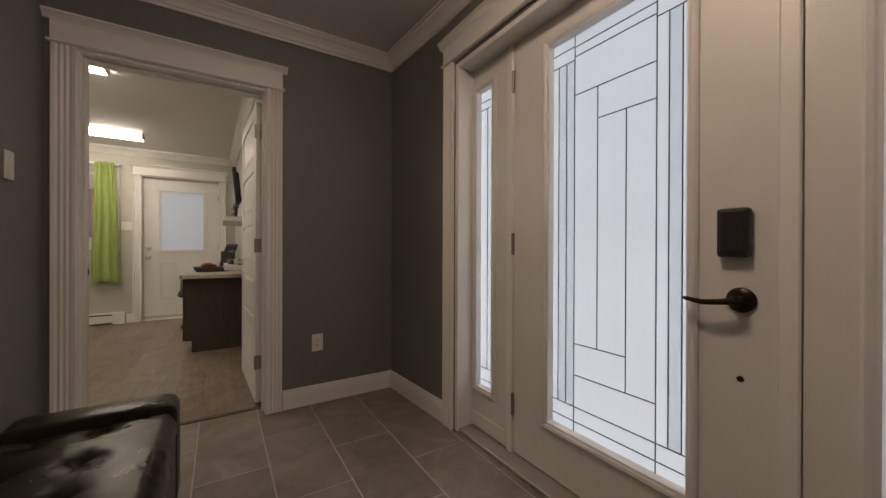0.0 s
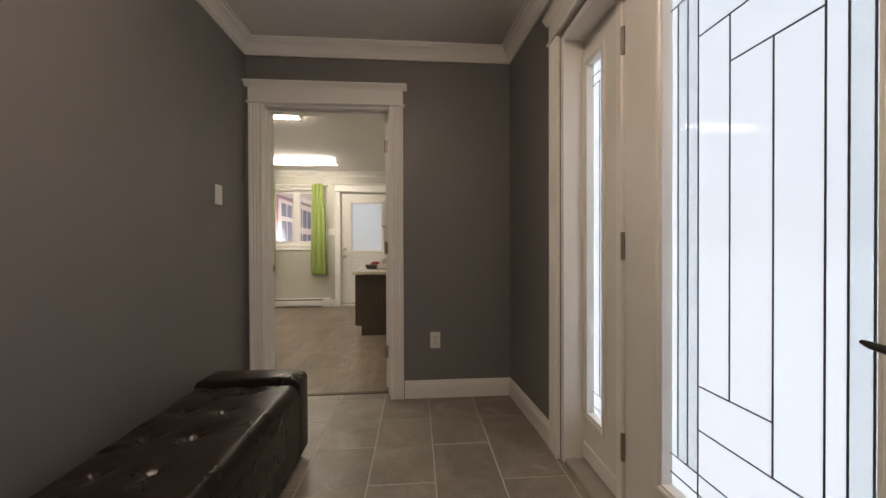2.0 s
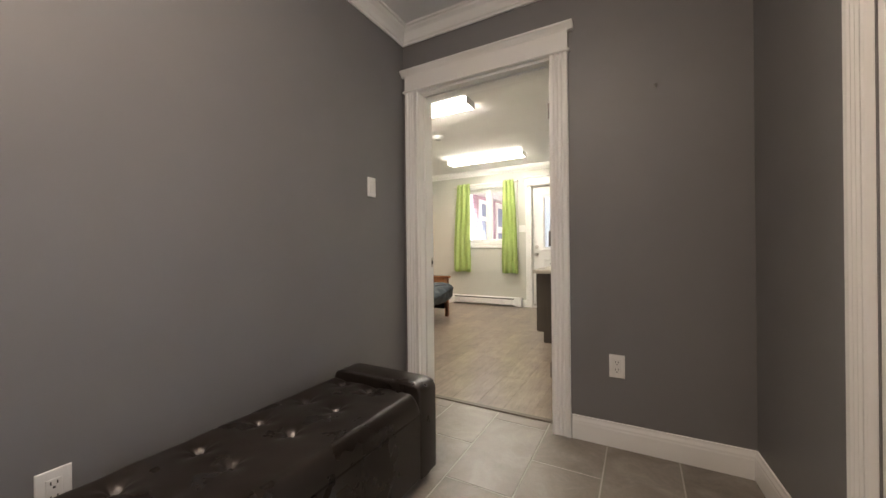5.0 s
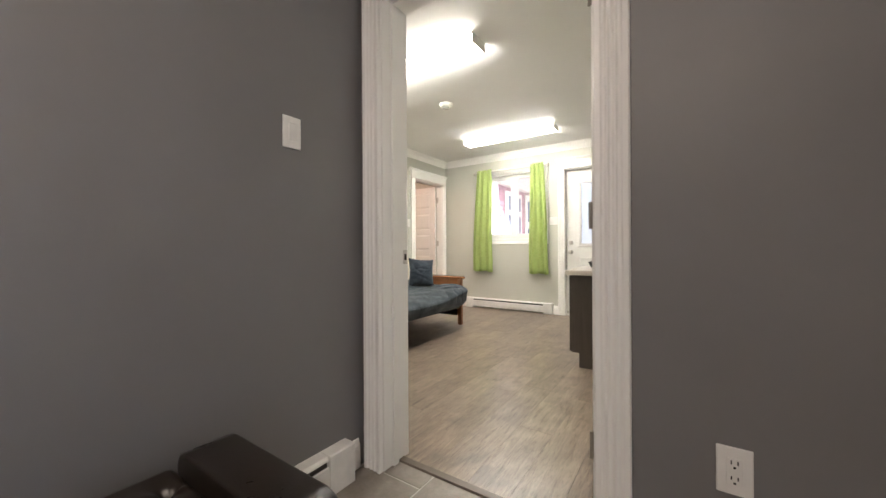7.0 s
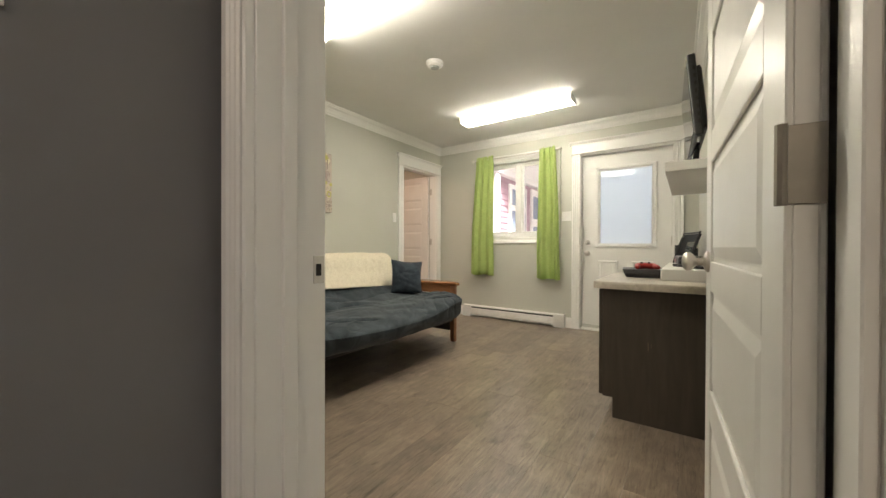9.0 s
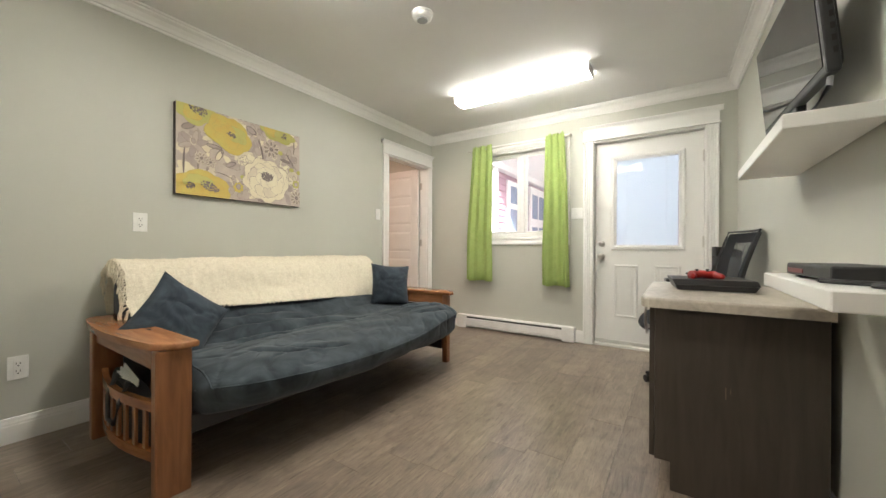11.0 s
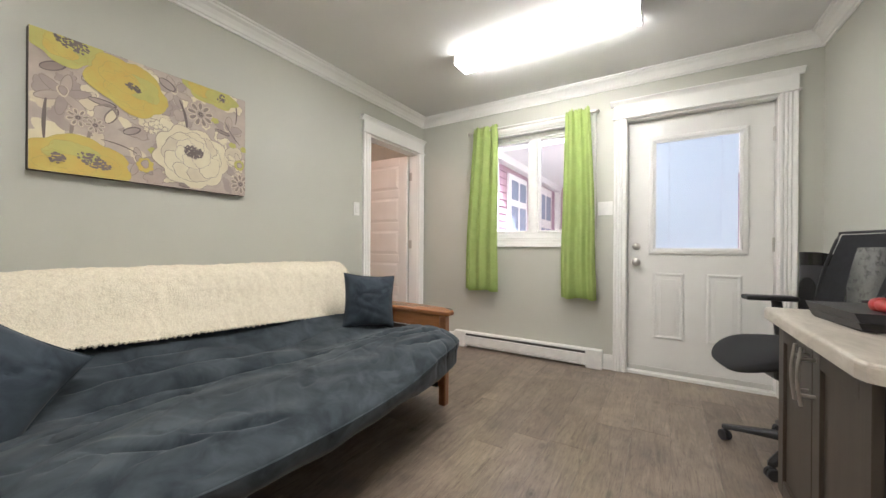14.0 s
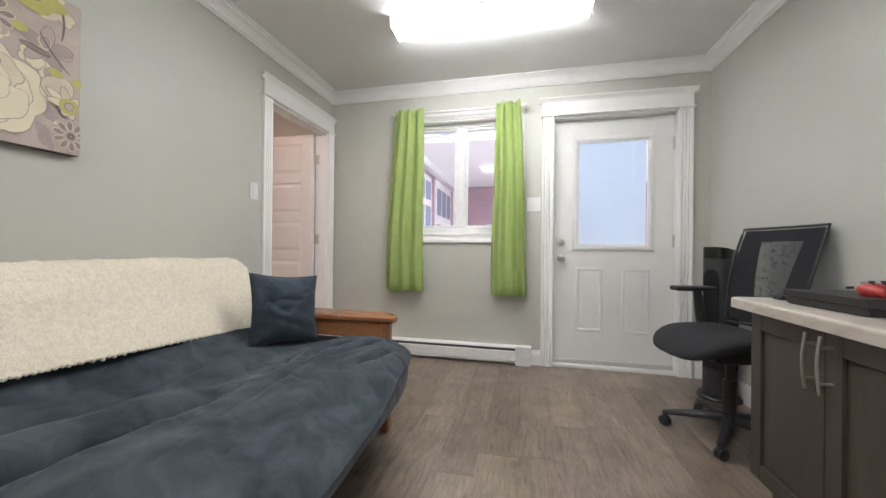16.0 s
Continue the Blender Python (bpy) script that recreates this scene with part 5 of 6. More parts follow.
def pillow(place, rot, size, fat, label):
    ob = thing("cushion", place, label, "cushion", "suede cushions on the futon")
    ob.matrix_basis = pose(*place, *rot)
    h = size / 2
    s = Shape()
    n = 34

    def side(sgn):
        def f(u, v):
            a, b = 2 * u - 1, 2 * v - 1
            pin = 1 - 0.10 * (1 - a * a) * b * b - 0.0
            pin2 = 1 - 0.10 * (1 - b * b) * a * a
            x, y = a * h * pin2, b * h * pin
            t = max(0, (1 - a ** 4)) ** 0.6 * max(0, (1 - b ** 4)) ** 0.6
            w = Vector((x * 8, y * 8, sgn * 2 + size))
            z = fat * t * (0.75 + 0.25 * (1 - a * a) * (1 - b * b)) + 0.016 * noise.noise(w) * t - 0.010 * t * max(0, 1 - abs(noise.noise(w * 0.7 + Vector((3, 1, 7)))) / 0.10) ** 1.5 - 0.008 * t * math.exp(-((b - 0.22 - 0.12 * a + 0.05 * math.sin(5 * a)) / 0.055) ** 2) - 0.007 * t * math.exp(-((b + 0.45 + 0.35 * a) / 0.09) ** 2) + 0.008 * t * math.sin(18 * (x * 0.7 + y * 0.5) + 4 * noise.noise(w * 0.6)) * max(0, abs(a * b))
            return (x, y, sgn * z)
        return f
    a = grid_mesh(s, n, n, side(1))
    b = grid_mesh(s, n, n, side(-1))
    bmesh.ops.remove_doubles(s.bm, verts=s.bm.verts[:], dist=0.0008)
    part("cover", s, SUEDE_PILLOW, ob, "", True)
    s = Shape()
    c = [(-h, -h), (h, -h), (h, h), (-h, h)]
    pts = []
    for i in range(4):
        p, q = Vector(c[i]), Vector(c[(i + 1) % 4])
        for k in range(10):
            f = k / 10
            m = p.lerp(q, f)
            inn = 0.10 * (1 - (2 * f - 1) ** 2)
            pts.append((m.x * (1 - inn * (abs(m.x) > h * 0.999)), m.y * (1 - inn * (abs(m.y) > h * 0.999)), 0))
    s.tube(pts + [pts[0]], 0.004, 6)
    part("seam", s, SUEDE_PILLOW, ob, "", True)
    return ob


pillow((-2.06, 3.60, 0.605), (60, 38, 78), 0.375, 0.082, "blue-grey suede cushion slumped on the futon arm")
pillow((-2.08, 5.225, 0.652), (78, 5, 62), 0.355, 0.078, "blue-grey suede cushion propped in the futon corner")

bag = thing("tote_bag", (-2.02, 3.405, 0.133), "dark bag stuffed with papers in the futon arm rack", "bag")
s = Shape()
rings = []
for z, k in ((0.0, 0.9), (0.05, 1.0), (0.12, 1.02), (0.19, 0.95), (0.215, 0.86)):
    ring = []
    for i in range(24):
        a = 2 * math.pi * i / 24
        r = 1 + 0.12 * noise.noise(Vector((math.cos(a) * 2, math.sin(a) * 2, z * 9)))
        ring.append(s.bm.verts.new((0.27 * k * r * math.cos(a), 0.042 * k * r * math.sin(a), z - 0.035 * math.cos(a) * (z > 0.15))))
    rings.append(ring)
s.bridge(rings)
part("sack", s, material("dark_nylon", (0.025, 0.026, 0.030), 0.6, scale=12, bump=0.3, bump_scale=60), bag, "", True)
for i in range(5):
    s = Shape()
    s.box(-0.10, -0.002, 0.06, 0.09, 0.002, 0.25 - 0.012 * i, m=pose(-0.10 + 0.012 * i, -0.02 + 0.011 * i, 0.02, -6 + 4 * i, 14 - 5 * i, 4 * i))
    part("paper", s, material("paper", (0.74, 0.73, 0.70), 0.7), bag, "white papers")
s = Shape()
s.tube([(0.10, -0.045, 0.26), (0.09, -0.075, 0.17), (0.06, -0.085, 0.08), (0.0, -0.088, 0.09), (-0.04, -0.080, 0.18), (-0.05, -0.045, 0.27)], 0.009, 8)
part("strap", s, PLASTIC_B, bag, "black strap", True)


# ---- the painting ----
def painting():
    y0, y1, z0, z1, x = 3.795, 4.705, 1.328, 1.932, RX0 + 0.038
    ob = thing("painting", (RX0, (y0 + y1) / 2, z0), "canvas print of yellow and cream flowers on taupe", "painting")
    w, h = y1 - y0, z1 - z0
    s = Shape()
    s.box(0.001, -w / 2, 0, 0.038, w / 2, h, 0.002)
    part("canvas", s, material("canvas_edge", (0.07, 0.055, 0.045), 0.8, colour2=(0.10, 0.08, 0.07), scale=9, bump=0.25, bump_scale=500), ob, "dark wrapped canvas edge")
    tones = {}

    def paint(c, c2):
        key = (c, c2)
        if key not in tones:
            tones[key] = material("paint", c, 0.8, colour2=c2, scale=13, bump=0.2, bump_scale=500, detail=7)
        return tones[key]
    YEL = ((0.56, 0.49, 0.13), (0.58, 0.39, 0.10))
    YELG = ((0.55, 0.50, 0.15), (0.43, 0.42, 0.14))
    OCH = ((0.50, 0.42, 0.12), (0.44, 0.36, 0.12))
    CRE, CRE2 = ((0.74, 0.68, 0.50), (0.66, 0.58, 0.42)), ((0.70, 0.62, 0.45), (0.56, 0.48, 0.38))
    TAU, TAU2 = ((0.44, 0.37, 0.33), (0.36, 0.29, 0.27)), ((0.52, 0.44, 0.38), (0.42, 0.34, 0.30))
    DRK, MID = ((0.15, 0.12, 0.115), (0.21, 0.17, 0.16)), ((0.27, 0.22, 0.20), (0.33, 0.27, 0.24))
    layer = [0.03805]

    def point(a, b):
        return (layer[0], min(max(a * w, 0.0015), w - 0.0015) - w / 2, min(max(b * h, 0.0015), h - 0.0015))

    def fill(s, poly):
        cu, cv = sum(p[0] for p in poly) / len(poly), sum(p[1] for p in poly) / len(poly)
        vc = s.bm.verts.new(point(cu, cv))
        vs = [s.bm.verts.new(point(*p)) for p in poly]
        for i in range(len(vs)):
            s.bm.faces.new((vc, vs[i], vs[(i + 1) % len(vs)]))

    def done(name, s, tone, label=""):
        for f in s.bm.faces:
            f.normal_update()
            if f.normal.x < 0:
                f.normal_flip()
        layer[0] += 0.00002
        return part(name, s, paint(*tone), ob, label)

    def stroke(s, pts, wd):
        """A soft brush line of half width wd (metres), thinner at the ends."""
        n = len(pts)
        left, right = [], []
        for i in range(n):
            p, q = pts[max(i - 1, 0)], pts[min(i + 1, n - 1)]
            du, dv = (q[0] - p[0]) * w, (q[1] - p[1]) * h
            l = math.hypot(du, dv) or 1
            k = wd * (0.45 + 0.75 * math.sin(math.pi * (i + 0.5) / n))
            left.append(s.bm.verts.new(point(pts[i][0] - dv / l * k / w, pts[i][1] + du / l * k / h)))
            right.append(s.bm.verts.new(point(pts[i][0] + dv / l * k / w, pts[i][1] - du / l * k / h)))
        for i in range(n - 1):
            try:
                s.bm.faces.new((left[i], left[i + 1], right[i + 1], right[i]))
            except ValueError:
                pass

    def lobed(cu, cv, ru, rv, lobes, depth, turn, seed):
        """A wavy round outline; ru, rv in metres."""
        pts = []
        for i in range(72):
            a = 2 * math.pi * i / 72
            r = 1 + (depth * abs(math.sin(lobes * a / 2 + seed)) - depth / 2) + 0.10 * noise.noise(Vector((math.cos(a) * 1.6, math.sin(a) * 1.6, seed * 3.1))) + 0.035 * noise.noise(Vector((math.cos(a) * 6, math.sin(a) * 6, seed)))
            x, y = r * ru * math.cos(a), r * rv * math.sin(a)
            c, s_ = math.cos(turn), math.sin(turn)
            pts.append((cu + (x * c - y * s_) / w, cv + (x * s_ + y * c) / h))
        return pts

    def leaf(cu, cv, ln, wd, turn, point_=1.0):
        """A petal outline from its foot; ln, wd in metres."""
        pts = []
        for i in range(30):
            b = 2 * math.pi * i / 30
            t = 0.5 - 0.5 * math.cos(b)
            side = wd * math.sin(b) * (1 - 0.35 * t * point_) * (0.7 + 0.3 * t)
            x = t * ln
            pts.append((cu + (x * math.cos(turn) - side * math.sin(turn)) / w, cv + (x * math.sin(turn) + side * math.cos(turn)) / h))
        return pts

    def flat(pts, tone, edge=None, wd=0.0014):
        s = Shape()
        fill(s, pts)
        done("painted_shape", s, tone)
        if edge:
            s = Shape()
            stroke(s, pts + [pts[0]], wd)
            done("outline", s, edge)

    def dots(cu, cv, ru, rv, n, seed, turn=0.0):
        rng = random.Random(seed)
        s = Shape()
        for k in range(n):
            a, r = rng.uniform(0, 6.283), rng.uniform(0, 1) ** 0.6
            x, y = r * ru * math.cos(a), r * rv * math.sin(a)
            x, y = x * math.cos(turn) - y * math.sin(turn), x * math.sin(turn) + y * math.cos(turn)
            q = rng.uniform(0.0042, 0.0068)
            layer[0] += 0.000001
            fill(s, [(cu + (x + q * math.cos(2 * math.pi * i / 7)) / w, cv + (y + q * 0.8 * math.sin(2 * math.pi * i / 7)) / h) for i in range(7)])
        done("flower_centre", s, DRK, "dark clustered stamens")

    def veins(cu, cv, ru, rv, n, tone, seed, turn=0.0, wd=0.0011):
        """Wavy petal edges inside a flower."""
        rng = random.Random(seed)
        s = Shape()
        for k in range(n):
            a0 = 2 * math.pi * (k + rng.uniform(-0.2, 0.2)) / n
            r = rng.uniform(0.42, 0.86)
            pts = []
            for i in range(16):
                a = a0 + (i / 15 - 0.5) * rng.uniform(0.9, 1.25)
                q = r * (1 - 0.30 * ((i / 15 - 0.5) * 2) ** 2) + 0.035 * math.sin(i * 1.3 + k)
                x, y = q * ru * math.cos(a), q * rv * math.sin(a)
                pts.append((cu + (x * math.cos(turn) - y * math.sin(turn)) / w, cv + (x * math.sin(turn) + y * math.cos(turn)) / h))
            stroke(s, pts, wd)
        done("petal_lines", s, tone)

    def daisy(cu, cv, r, n, seed):
        """Open drops round a small eye."""
        flat(lobed(cu, cv, r * 1.02, r, n, 0.18, 0, seed), TAU2)
        for k in range(n):
            a = 2 * math.pi * k / n + seed
            fu, fv = cu + 0.34 * r * math.cos(a) / w, cv + 0.34 * r * math.sin(a) / h
            flat(leaf(fu, fv, r * 0.60, r * 0.17, a, -0.5), MID, CRE2, 0.0016)
        s = Shape()
        for k in range(2 * n):
            a = math.pi * k / n + seed
            stroke(s, [(cu + q * r * math.cos(a) / w, cv + q * r * math.sin(a) / h) for q in (0.05, 0.15, 0.26)], 0.0012)
        done("daisy_eye", s, DRK)

    def curve(pts, wd, tone):
        n = 14
        out = []
        for i in range(n):
            t = i / (n - 1)
            a, b, c = pts
            out.append(tuple((1 - t) ** 2 * p + 2 * t * (1 - t) * q + t * t * r for p, q, r in zip(a, b, c)))
        s = Shape()
        stroke(s, out, wd)
        done("painted_stem", s, tone)

    # washed ground of cream and taupe
    flat([(0, 0), (0.5, 0), (1, 0), (1, 0.5), (1, 1), (0.5, 1), (0, 1), (0, 0.5)], ((0.56, 0.48, 0.41), (0.42, 0.35, 0.31)))
    rng = random.Random(11)
    for k in range(90):
        u, v = rng.uniform(0.02, 0.98), rng.uniform(0.05, 0.95)
        flat(lobed(u, v, rng.uniform(0.018, 0.055), rng.uniform(0.018, 0.05), rng.randint(3, 6), 0.3, rng.uniform(0, 3), k + 0.5), (CRE, TAU2, CRE2, TAU, CRE)[k % 5], MID if k % 2 else None, 0.0011)
    # taupe flowers with pointed petals
    for cu, cv, ln, wd, n, ph in ((0.115, 0.575, 0.095, 0.026, 6, 0.35), (0.577, 0.85, 0.085, 0.026, 6, 0.9), (0.41, 0.17, 0.075, 0.022, 5, 0.5), (0.88, 0.64, 0.085, 0.030, 5, 0.2)):
        for k in range(n):
            flat(leaf(cu, cv, ln, wd, 2 * math.pi * k / n + ph), (TAU, TAU2)[k % 2], MID, 0.0013)
        flat(leaf(cu, cv - 0.02, 0.052, 0.020, 1.7, -0.6), CRE2, None)
        flat(leaf(cu, cv - 0.005, 0.040, 0.014, 1.7, -0.6), TAU, MID, 0.0016)
    # dark looping leaves and stems
    for cu, cv, ln, wd, a, tone in ((0.035, 0.73, 0.085, 0.026, 0.45, MID), (0.27, 0.44, 0.085, 0.026, 1.1, CRE), (0.34, 0.39, 0.075, 0.022, 0.5, TAU), (0.20, 0.60, 0.10, 0.018, -0.1, TAU), (0.80, 0.62, 0.085, 0.013, -0.2, MID), (0.60, 0.03, 0.11, 0.020, 0.1, MID), (0.50, 0.93, 0.08, 0.03, -0.5, TAU)):
        flat(leaf(cu, cv, ln, wd, a), tone, DRK, 0.0026)
    for pts, wd in ((((0.05, 0.23), (0.046, 0.36), (0.055, 0.52)), 0.0055), (((0.135, 0.27), (0.15, 0.36), (0.14, 0.50)), 0.0060), (((0.20, 0.26), (0.205, 0.36), (0.235, 0.44)), 0.0060), (((0.24, 0.56), (0.30, 0.62), (0.315, 0.50)), 0.0060), (((0.640, 0.52), (0.645, 0.66), (0.600, 0.80)), 0.0055), (((0.86, 0.72), (0.90, 0.60), (0.96, 0.52)), 0.0028), (((0.93, 0.72), (0.95, 0.85), (0.92, 0.97)), 0.0035), (((0.25, 0.30), (0.33, 0.30), (0.40, 0.24)), 0.0024)):
        curve(pts, wd, MID if wd > 0.0056 else DRK)
    daisy(0.165, 0.43, 0.042, 8, 0.3)
    daisy(0.228, 0.40, 0.036, 8, 0.1)
    daisy(0.715, 0.72, 0.070, 9, 0.2)
    daisy(0.965, 0.12, 0.062, 10, 0.4)
    for k in range(9):
        cu, cv = 0.44 + 0.022 * (k % 5), 0.50 - 0.05 * (k // 5) + 0.012 * (k % 2)
        flat(lobed(cu, cv, 0.011, 0.011, 5, 0.5, k, k), CRE, MID, 0.0009)
    # yellow poppies
    for cu, cv, ru, rv, tone, lobes, turn, seed in ((0.125, 0.975, 0.125, 0.105, YELG, 5, -0.1, 2.2), (0.365, 0.775, 0.160, 0.118, YEL, 5, -0.42, 4.4), (0.165, 0.10, 0.185, 0.105, YEL, 6, 0.0, 6.1), (0.775, 0.955, 0.140, 0.070, YELG, 6, -0.15, 1.3)):
        pts = lobed(cu, cv, ru, rv, lobes, 0.16, turn, seed)
        flat(pts, tone, OCH, 0.0009)
        for k in range(3):
            a = seed + 2.1 * k
            flat(lobed(cu + 0.34 * ru * math.cos(a) / w, cv + 0.34 * rv * math.sin(a) / h, ru * 0.48, rv * 0.46, 4, 0.2, turn, seed + k), (YELG if tone == YEL else YEL) if k == 1 else tone, OCH, 0.0008)
        veins(cu, cv, ru, rv, 7, OCH, int(seed * 10), turn, 0.0009)
    dots(0.145, 0.965, 0.058, 0.030, 90, 1, -0.25)
    dots(0.380, 0.775, 0.030, 0.018, 40, 2, -0.3)
    dots(0.092, 0.105, 0.026, 0.022, 34, 3, 0.4)
    dots(0.225, 0.120, 0.060, 0.028, 100, 4, -0.35)
    dots(0.835, 0.935, 0.022, 0.026, 26, 5, -0.4)
    flat(lobed(0.435, 0.155, 0.034, 0.034, 7, 0.2, 0, 3.3), YEL, OCH)
    flat(lobed(0.435, 0.165, 0.015, 0.020, 3, 0.2, 0, 3.3), TAU, MID)
    for u, v in ((0.80, 0.70), (0.91, 0.50), (0.47, 0.29), (0.985, 0.48)):
        flat(lobed(u, v, 0.020, 0.016, 5, 0.2, 0, u * 7), YELG, None)
    # the cream peony
    flat(lobed(0.675, 0.30, 0.180, 0.165, 9, 0.14, 0, 5.2), CRE, MID, 0.0013)
    for k in range(9):
        a = 2 * math.pi * k / 9 + 0.2
        flat(lobed(0.675 + 0.098 * math.cos(a) / w, 0.30 + 0.088 * math.sin(a) / h, 0.066, 0.048, 5, 0.16, a + 1.57, k + 0.7), (CRE, CRE2)[k % 3 == 1], MID, 0.0011)
    for k in range(6):
        a = 2 * math.pi * k / 6 + 0.5
        flat(lobed(0.677 + 0.050 * math.cos(a) / w, 0.335 + 0.042 * math.sin(a) / h, 0.052, 0.040, 5, 0.16, a + 1.57, k + 9.7), CRE, TAU, 0.0010)
    flat(lobed(0.677, 0.345, 0.046, 0.036, 7, 0.2, 0, 3.0), CRE2)
    dots(0.677, 0.350, 0.048, 0.034, 170, 6, -0.1)
    # the small pale flower at the edge
    for k, (a, ln) in enumerate(((2.5, 0.085), (1.85, 0.075), (3.0, 0.07), (-1.3, 0.05), (-2.0, 0.045), (0.9, 0.05))):
        flat(leaf(0.955, 0.31, ln, 0.021, a), (CRE, CRE2)[k % 2], MID, 0.0012)
    flat(lobed(0.955, 0.31, 0.029, 0.029, 9, 0.12, 0, 1.0), YELG, OCH)
    flat(lobed(0.957, 0.31, 0.015, 0.015, 0, 0.0, 0, 1.0), TAU2, MID, 0.0018)
    return ob


painting()


# ---- curtains ----
ROD_Z, ROD_Y = 2.165, RY1 - 0.075
rod = thing("curtain_rod", (-1.48, ROD_Y, ROD_Z), "thin nickel curtain rod with round finials over the window", "curtain rod")
s = Shape()
s.tube([(-0.575, 0, 0), (0.575, 0, 0)], 0.008, 12)
part("pole", s, STEEL, rod, "", True)
for x, d in ((-0.575, -1), (0.575, 1)):
    s = Shape()
    s.lathe((x, 0, 0), (d, 0, 0), [(0, 0.012), (0.008, 0.012), (0.012, 0.008), (0.020, 0.017), (0.032, 0.020), (0.042, 0.014), (0.046, 0.003)], 16)
    part("finial", s, STEEL, rod, "rounded nickel finial", True)
    s = Shape()
    s.tube([(x - d * 0.02, 0, -0.002), (x - d * 0.02, 0.07, -0.004)], 0.005, 8)
    s.lathe((x - d * 0.02, 0.074, -0.004), (0, -1, 0), [(0, 0.018), (0.004, 0.018), (0.006, 0.006)], 14)
    part("bracket", s, STEEL, rod)


def curtain(x0, x1, top0, top1, z0, folds, seed, label):
    """A gathered panel hung on the rod; x0, x1 at the hem, top0, top1 at the rod."""
    ob = thing("curtain", ((x0 + x1) / 2, ROD_Y, z0), label, "curtain", "curtains at the window")
    cx = (x0 + x1) / 2
    s = Shape()
    nu, nv = 90, 60
    H = ROD_Z + 0.04 - z0

    def f(off):
        def g(u, v):
            z = H * v
            k = v ** 1.5
            x = (x0 + (x1 - x0) * u) * (1 - k) + (top0 + (top1 - top0) * u) * k - cx
            ph = 2 * math.pi * folds * u + 0.5 * math.sin(3 * u + seed) + 0.25 * math.sin(2.5 * v + seed)
            amp = 0.016 + 0.018 * (1 - v) * (0.5 + 0.5 * math.sin(seed + 5 * u))
            pinch = 1.0 - 0.75 * math.exp(-((z - (ROD_Z - z0)) / 0.02) ** 2)
            y = amp * math.sin(ph) * pinch + 0.010 * math.sin(0.47 * ph + seed) + 0.006 * max(0, v - 0.72) / 0.28 * pinch * math.sin(2.6 * ph + 1 + 2 * math.sin(5 * u)) - 0.012
            if v > 0.97:
                x += 0.004 * math.sin(40 * u + seed)
                z += 0.010 * math.sin(2.7 * ph) + 0.005 * math.sin(6.1 * ph + seed)
            if v < 0.02:
                z += 0.006 * math.sin(ph * 0.5 + seed)
            y -= 0.013 * math.exp(-((z - (ROD_Z - z0)) / 0.03) ** 2)
            x += 0.006 * math.sin(9 * v + seed) * (1 - v)
            return (x, y + off, z)
        return g
    a = grid_mesh(s, nu, nv, f(0.0))
    b = grid_mesh(s, nu, nv, f(0.0025))
    la = a[0] + [r[-1] for r in a[1:]] + a[-1][-2::-1] + [r[0] for r in a[-2:0:-1]]
    lb = b[0] + [r[-1] for r in b[1:]] + b[-1][-2::-1] + [r[0] for r in b[-2:0:-1]]
    for i in range(len(la)):
        s.bm.faces.new((la[i], la[(i + 1) % len(la)], lb[(i + 1) % len(la)], lb[i]))
    part("cloth", s, LIME, ob, "", True)
    s = Shape()
    grid_mesh(s, nu, 2, lambda u, v: tuple(c + d for c, d in zip(f(-0.0018)(u, 0.004 + 0.028 * v), (0, 0, 0))))
    bmesh.ops.solidify(s.bm, geom=s.bm.faces[:], thickness=0.0012)
    part("hem", s, LIME, ob, "", True)
    return ob


curtain(-2.125, -1.765, -2.03, -1.765, 0.595, 3.4, 1.3, "lime green gathered curtain, drawn to one side")
curtain(-1.165, -0.875, -1.135, -0.93, 0.585, 3.1, 2.6, "lime green gathered curtain beside the back door")


# ---- cabinet wall ----
CY0, CY1, CX0, CX1 = 4.535, 5.235, -0.030, 0.50
cab = thing("cabinet", (0, 0, 0), "dark oak two-door base cabinet with bar handles", "cabinet")
s = Shape()
s.box(CX0 + 0.02, CY0, 0.115, CX1, CY1, 0.743)
s.box(CX0 + 0.075, CY0, 0, CX1, CY1, 0.115)
part("body", s, CABINET, cab)
for y0, y1, hy in ((CY0 + 0.002, (CY0 + CY1) / 2 - 0.0015, (CY0 + CY1) / 2 - 0.028), ((CY0 + CY1) / 2 + 0.0015, CY1 - 0.002, (CY0 + CY1) / 2 + 0.028)):
    s = Shape()
    z0, z1, st = 0.122, 0.736, 0.058
    X0, X1 = CX0, CX0 + 0.019
    for b in ((y0, z0, y0 + st, z1), (y1 - st, z0, y1, z1), (y0 + st, z0, y1 - st, z0 + st), (y0 + st, z1 - st, y1 - st, z1)):
        s.box(X0, b[0], b[1], X1, b[2], b[3], 0.0015)
    s.box(X0 + 0.010, y0 + st, z0 + st, X1, y1 - st, z1 - st)
    door = part("door", s, CABINET, cab, "dark shaker door")
    s = Shape()
    pts = []
    for i in range(13):
        f = i / 12
        pts.append((X0 - 0.030 - 0.008 * math.sin(math.pi * f), hy, 0.560 + 0.168 * f))
    s.tube(pts, 0.0048, 10)
    for z in (0.592, 0.696):
        s.tube([(X0 + 0.001, hy, z), (X0 - 0.034, hy, z)], 0.005, 8)
    part("handle", s, STEEL, door, "bowed nickel bar handle", True)
s = Shape()
s.box(0.22, CY0 - 0.0012, 0.41, 0.2235, CY0, 0.455)
s.box(0.235, CY0 - 0.0012, 0.43, 0.237, CY0, 0.45)
part("scuff", s, material("bare_wood_scuff", (0.17, 0.13, 0.09), 0.7), cab, "pale scuff on the side panel")

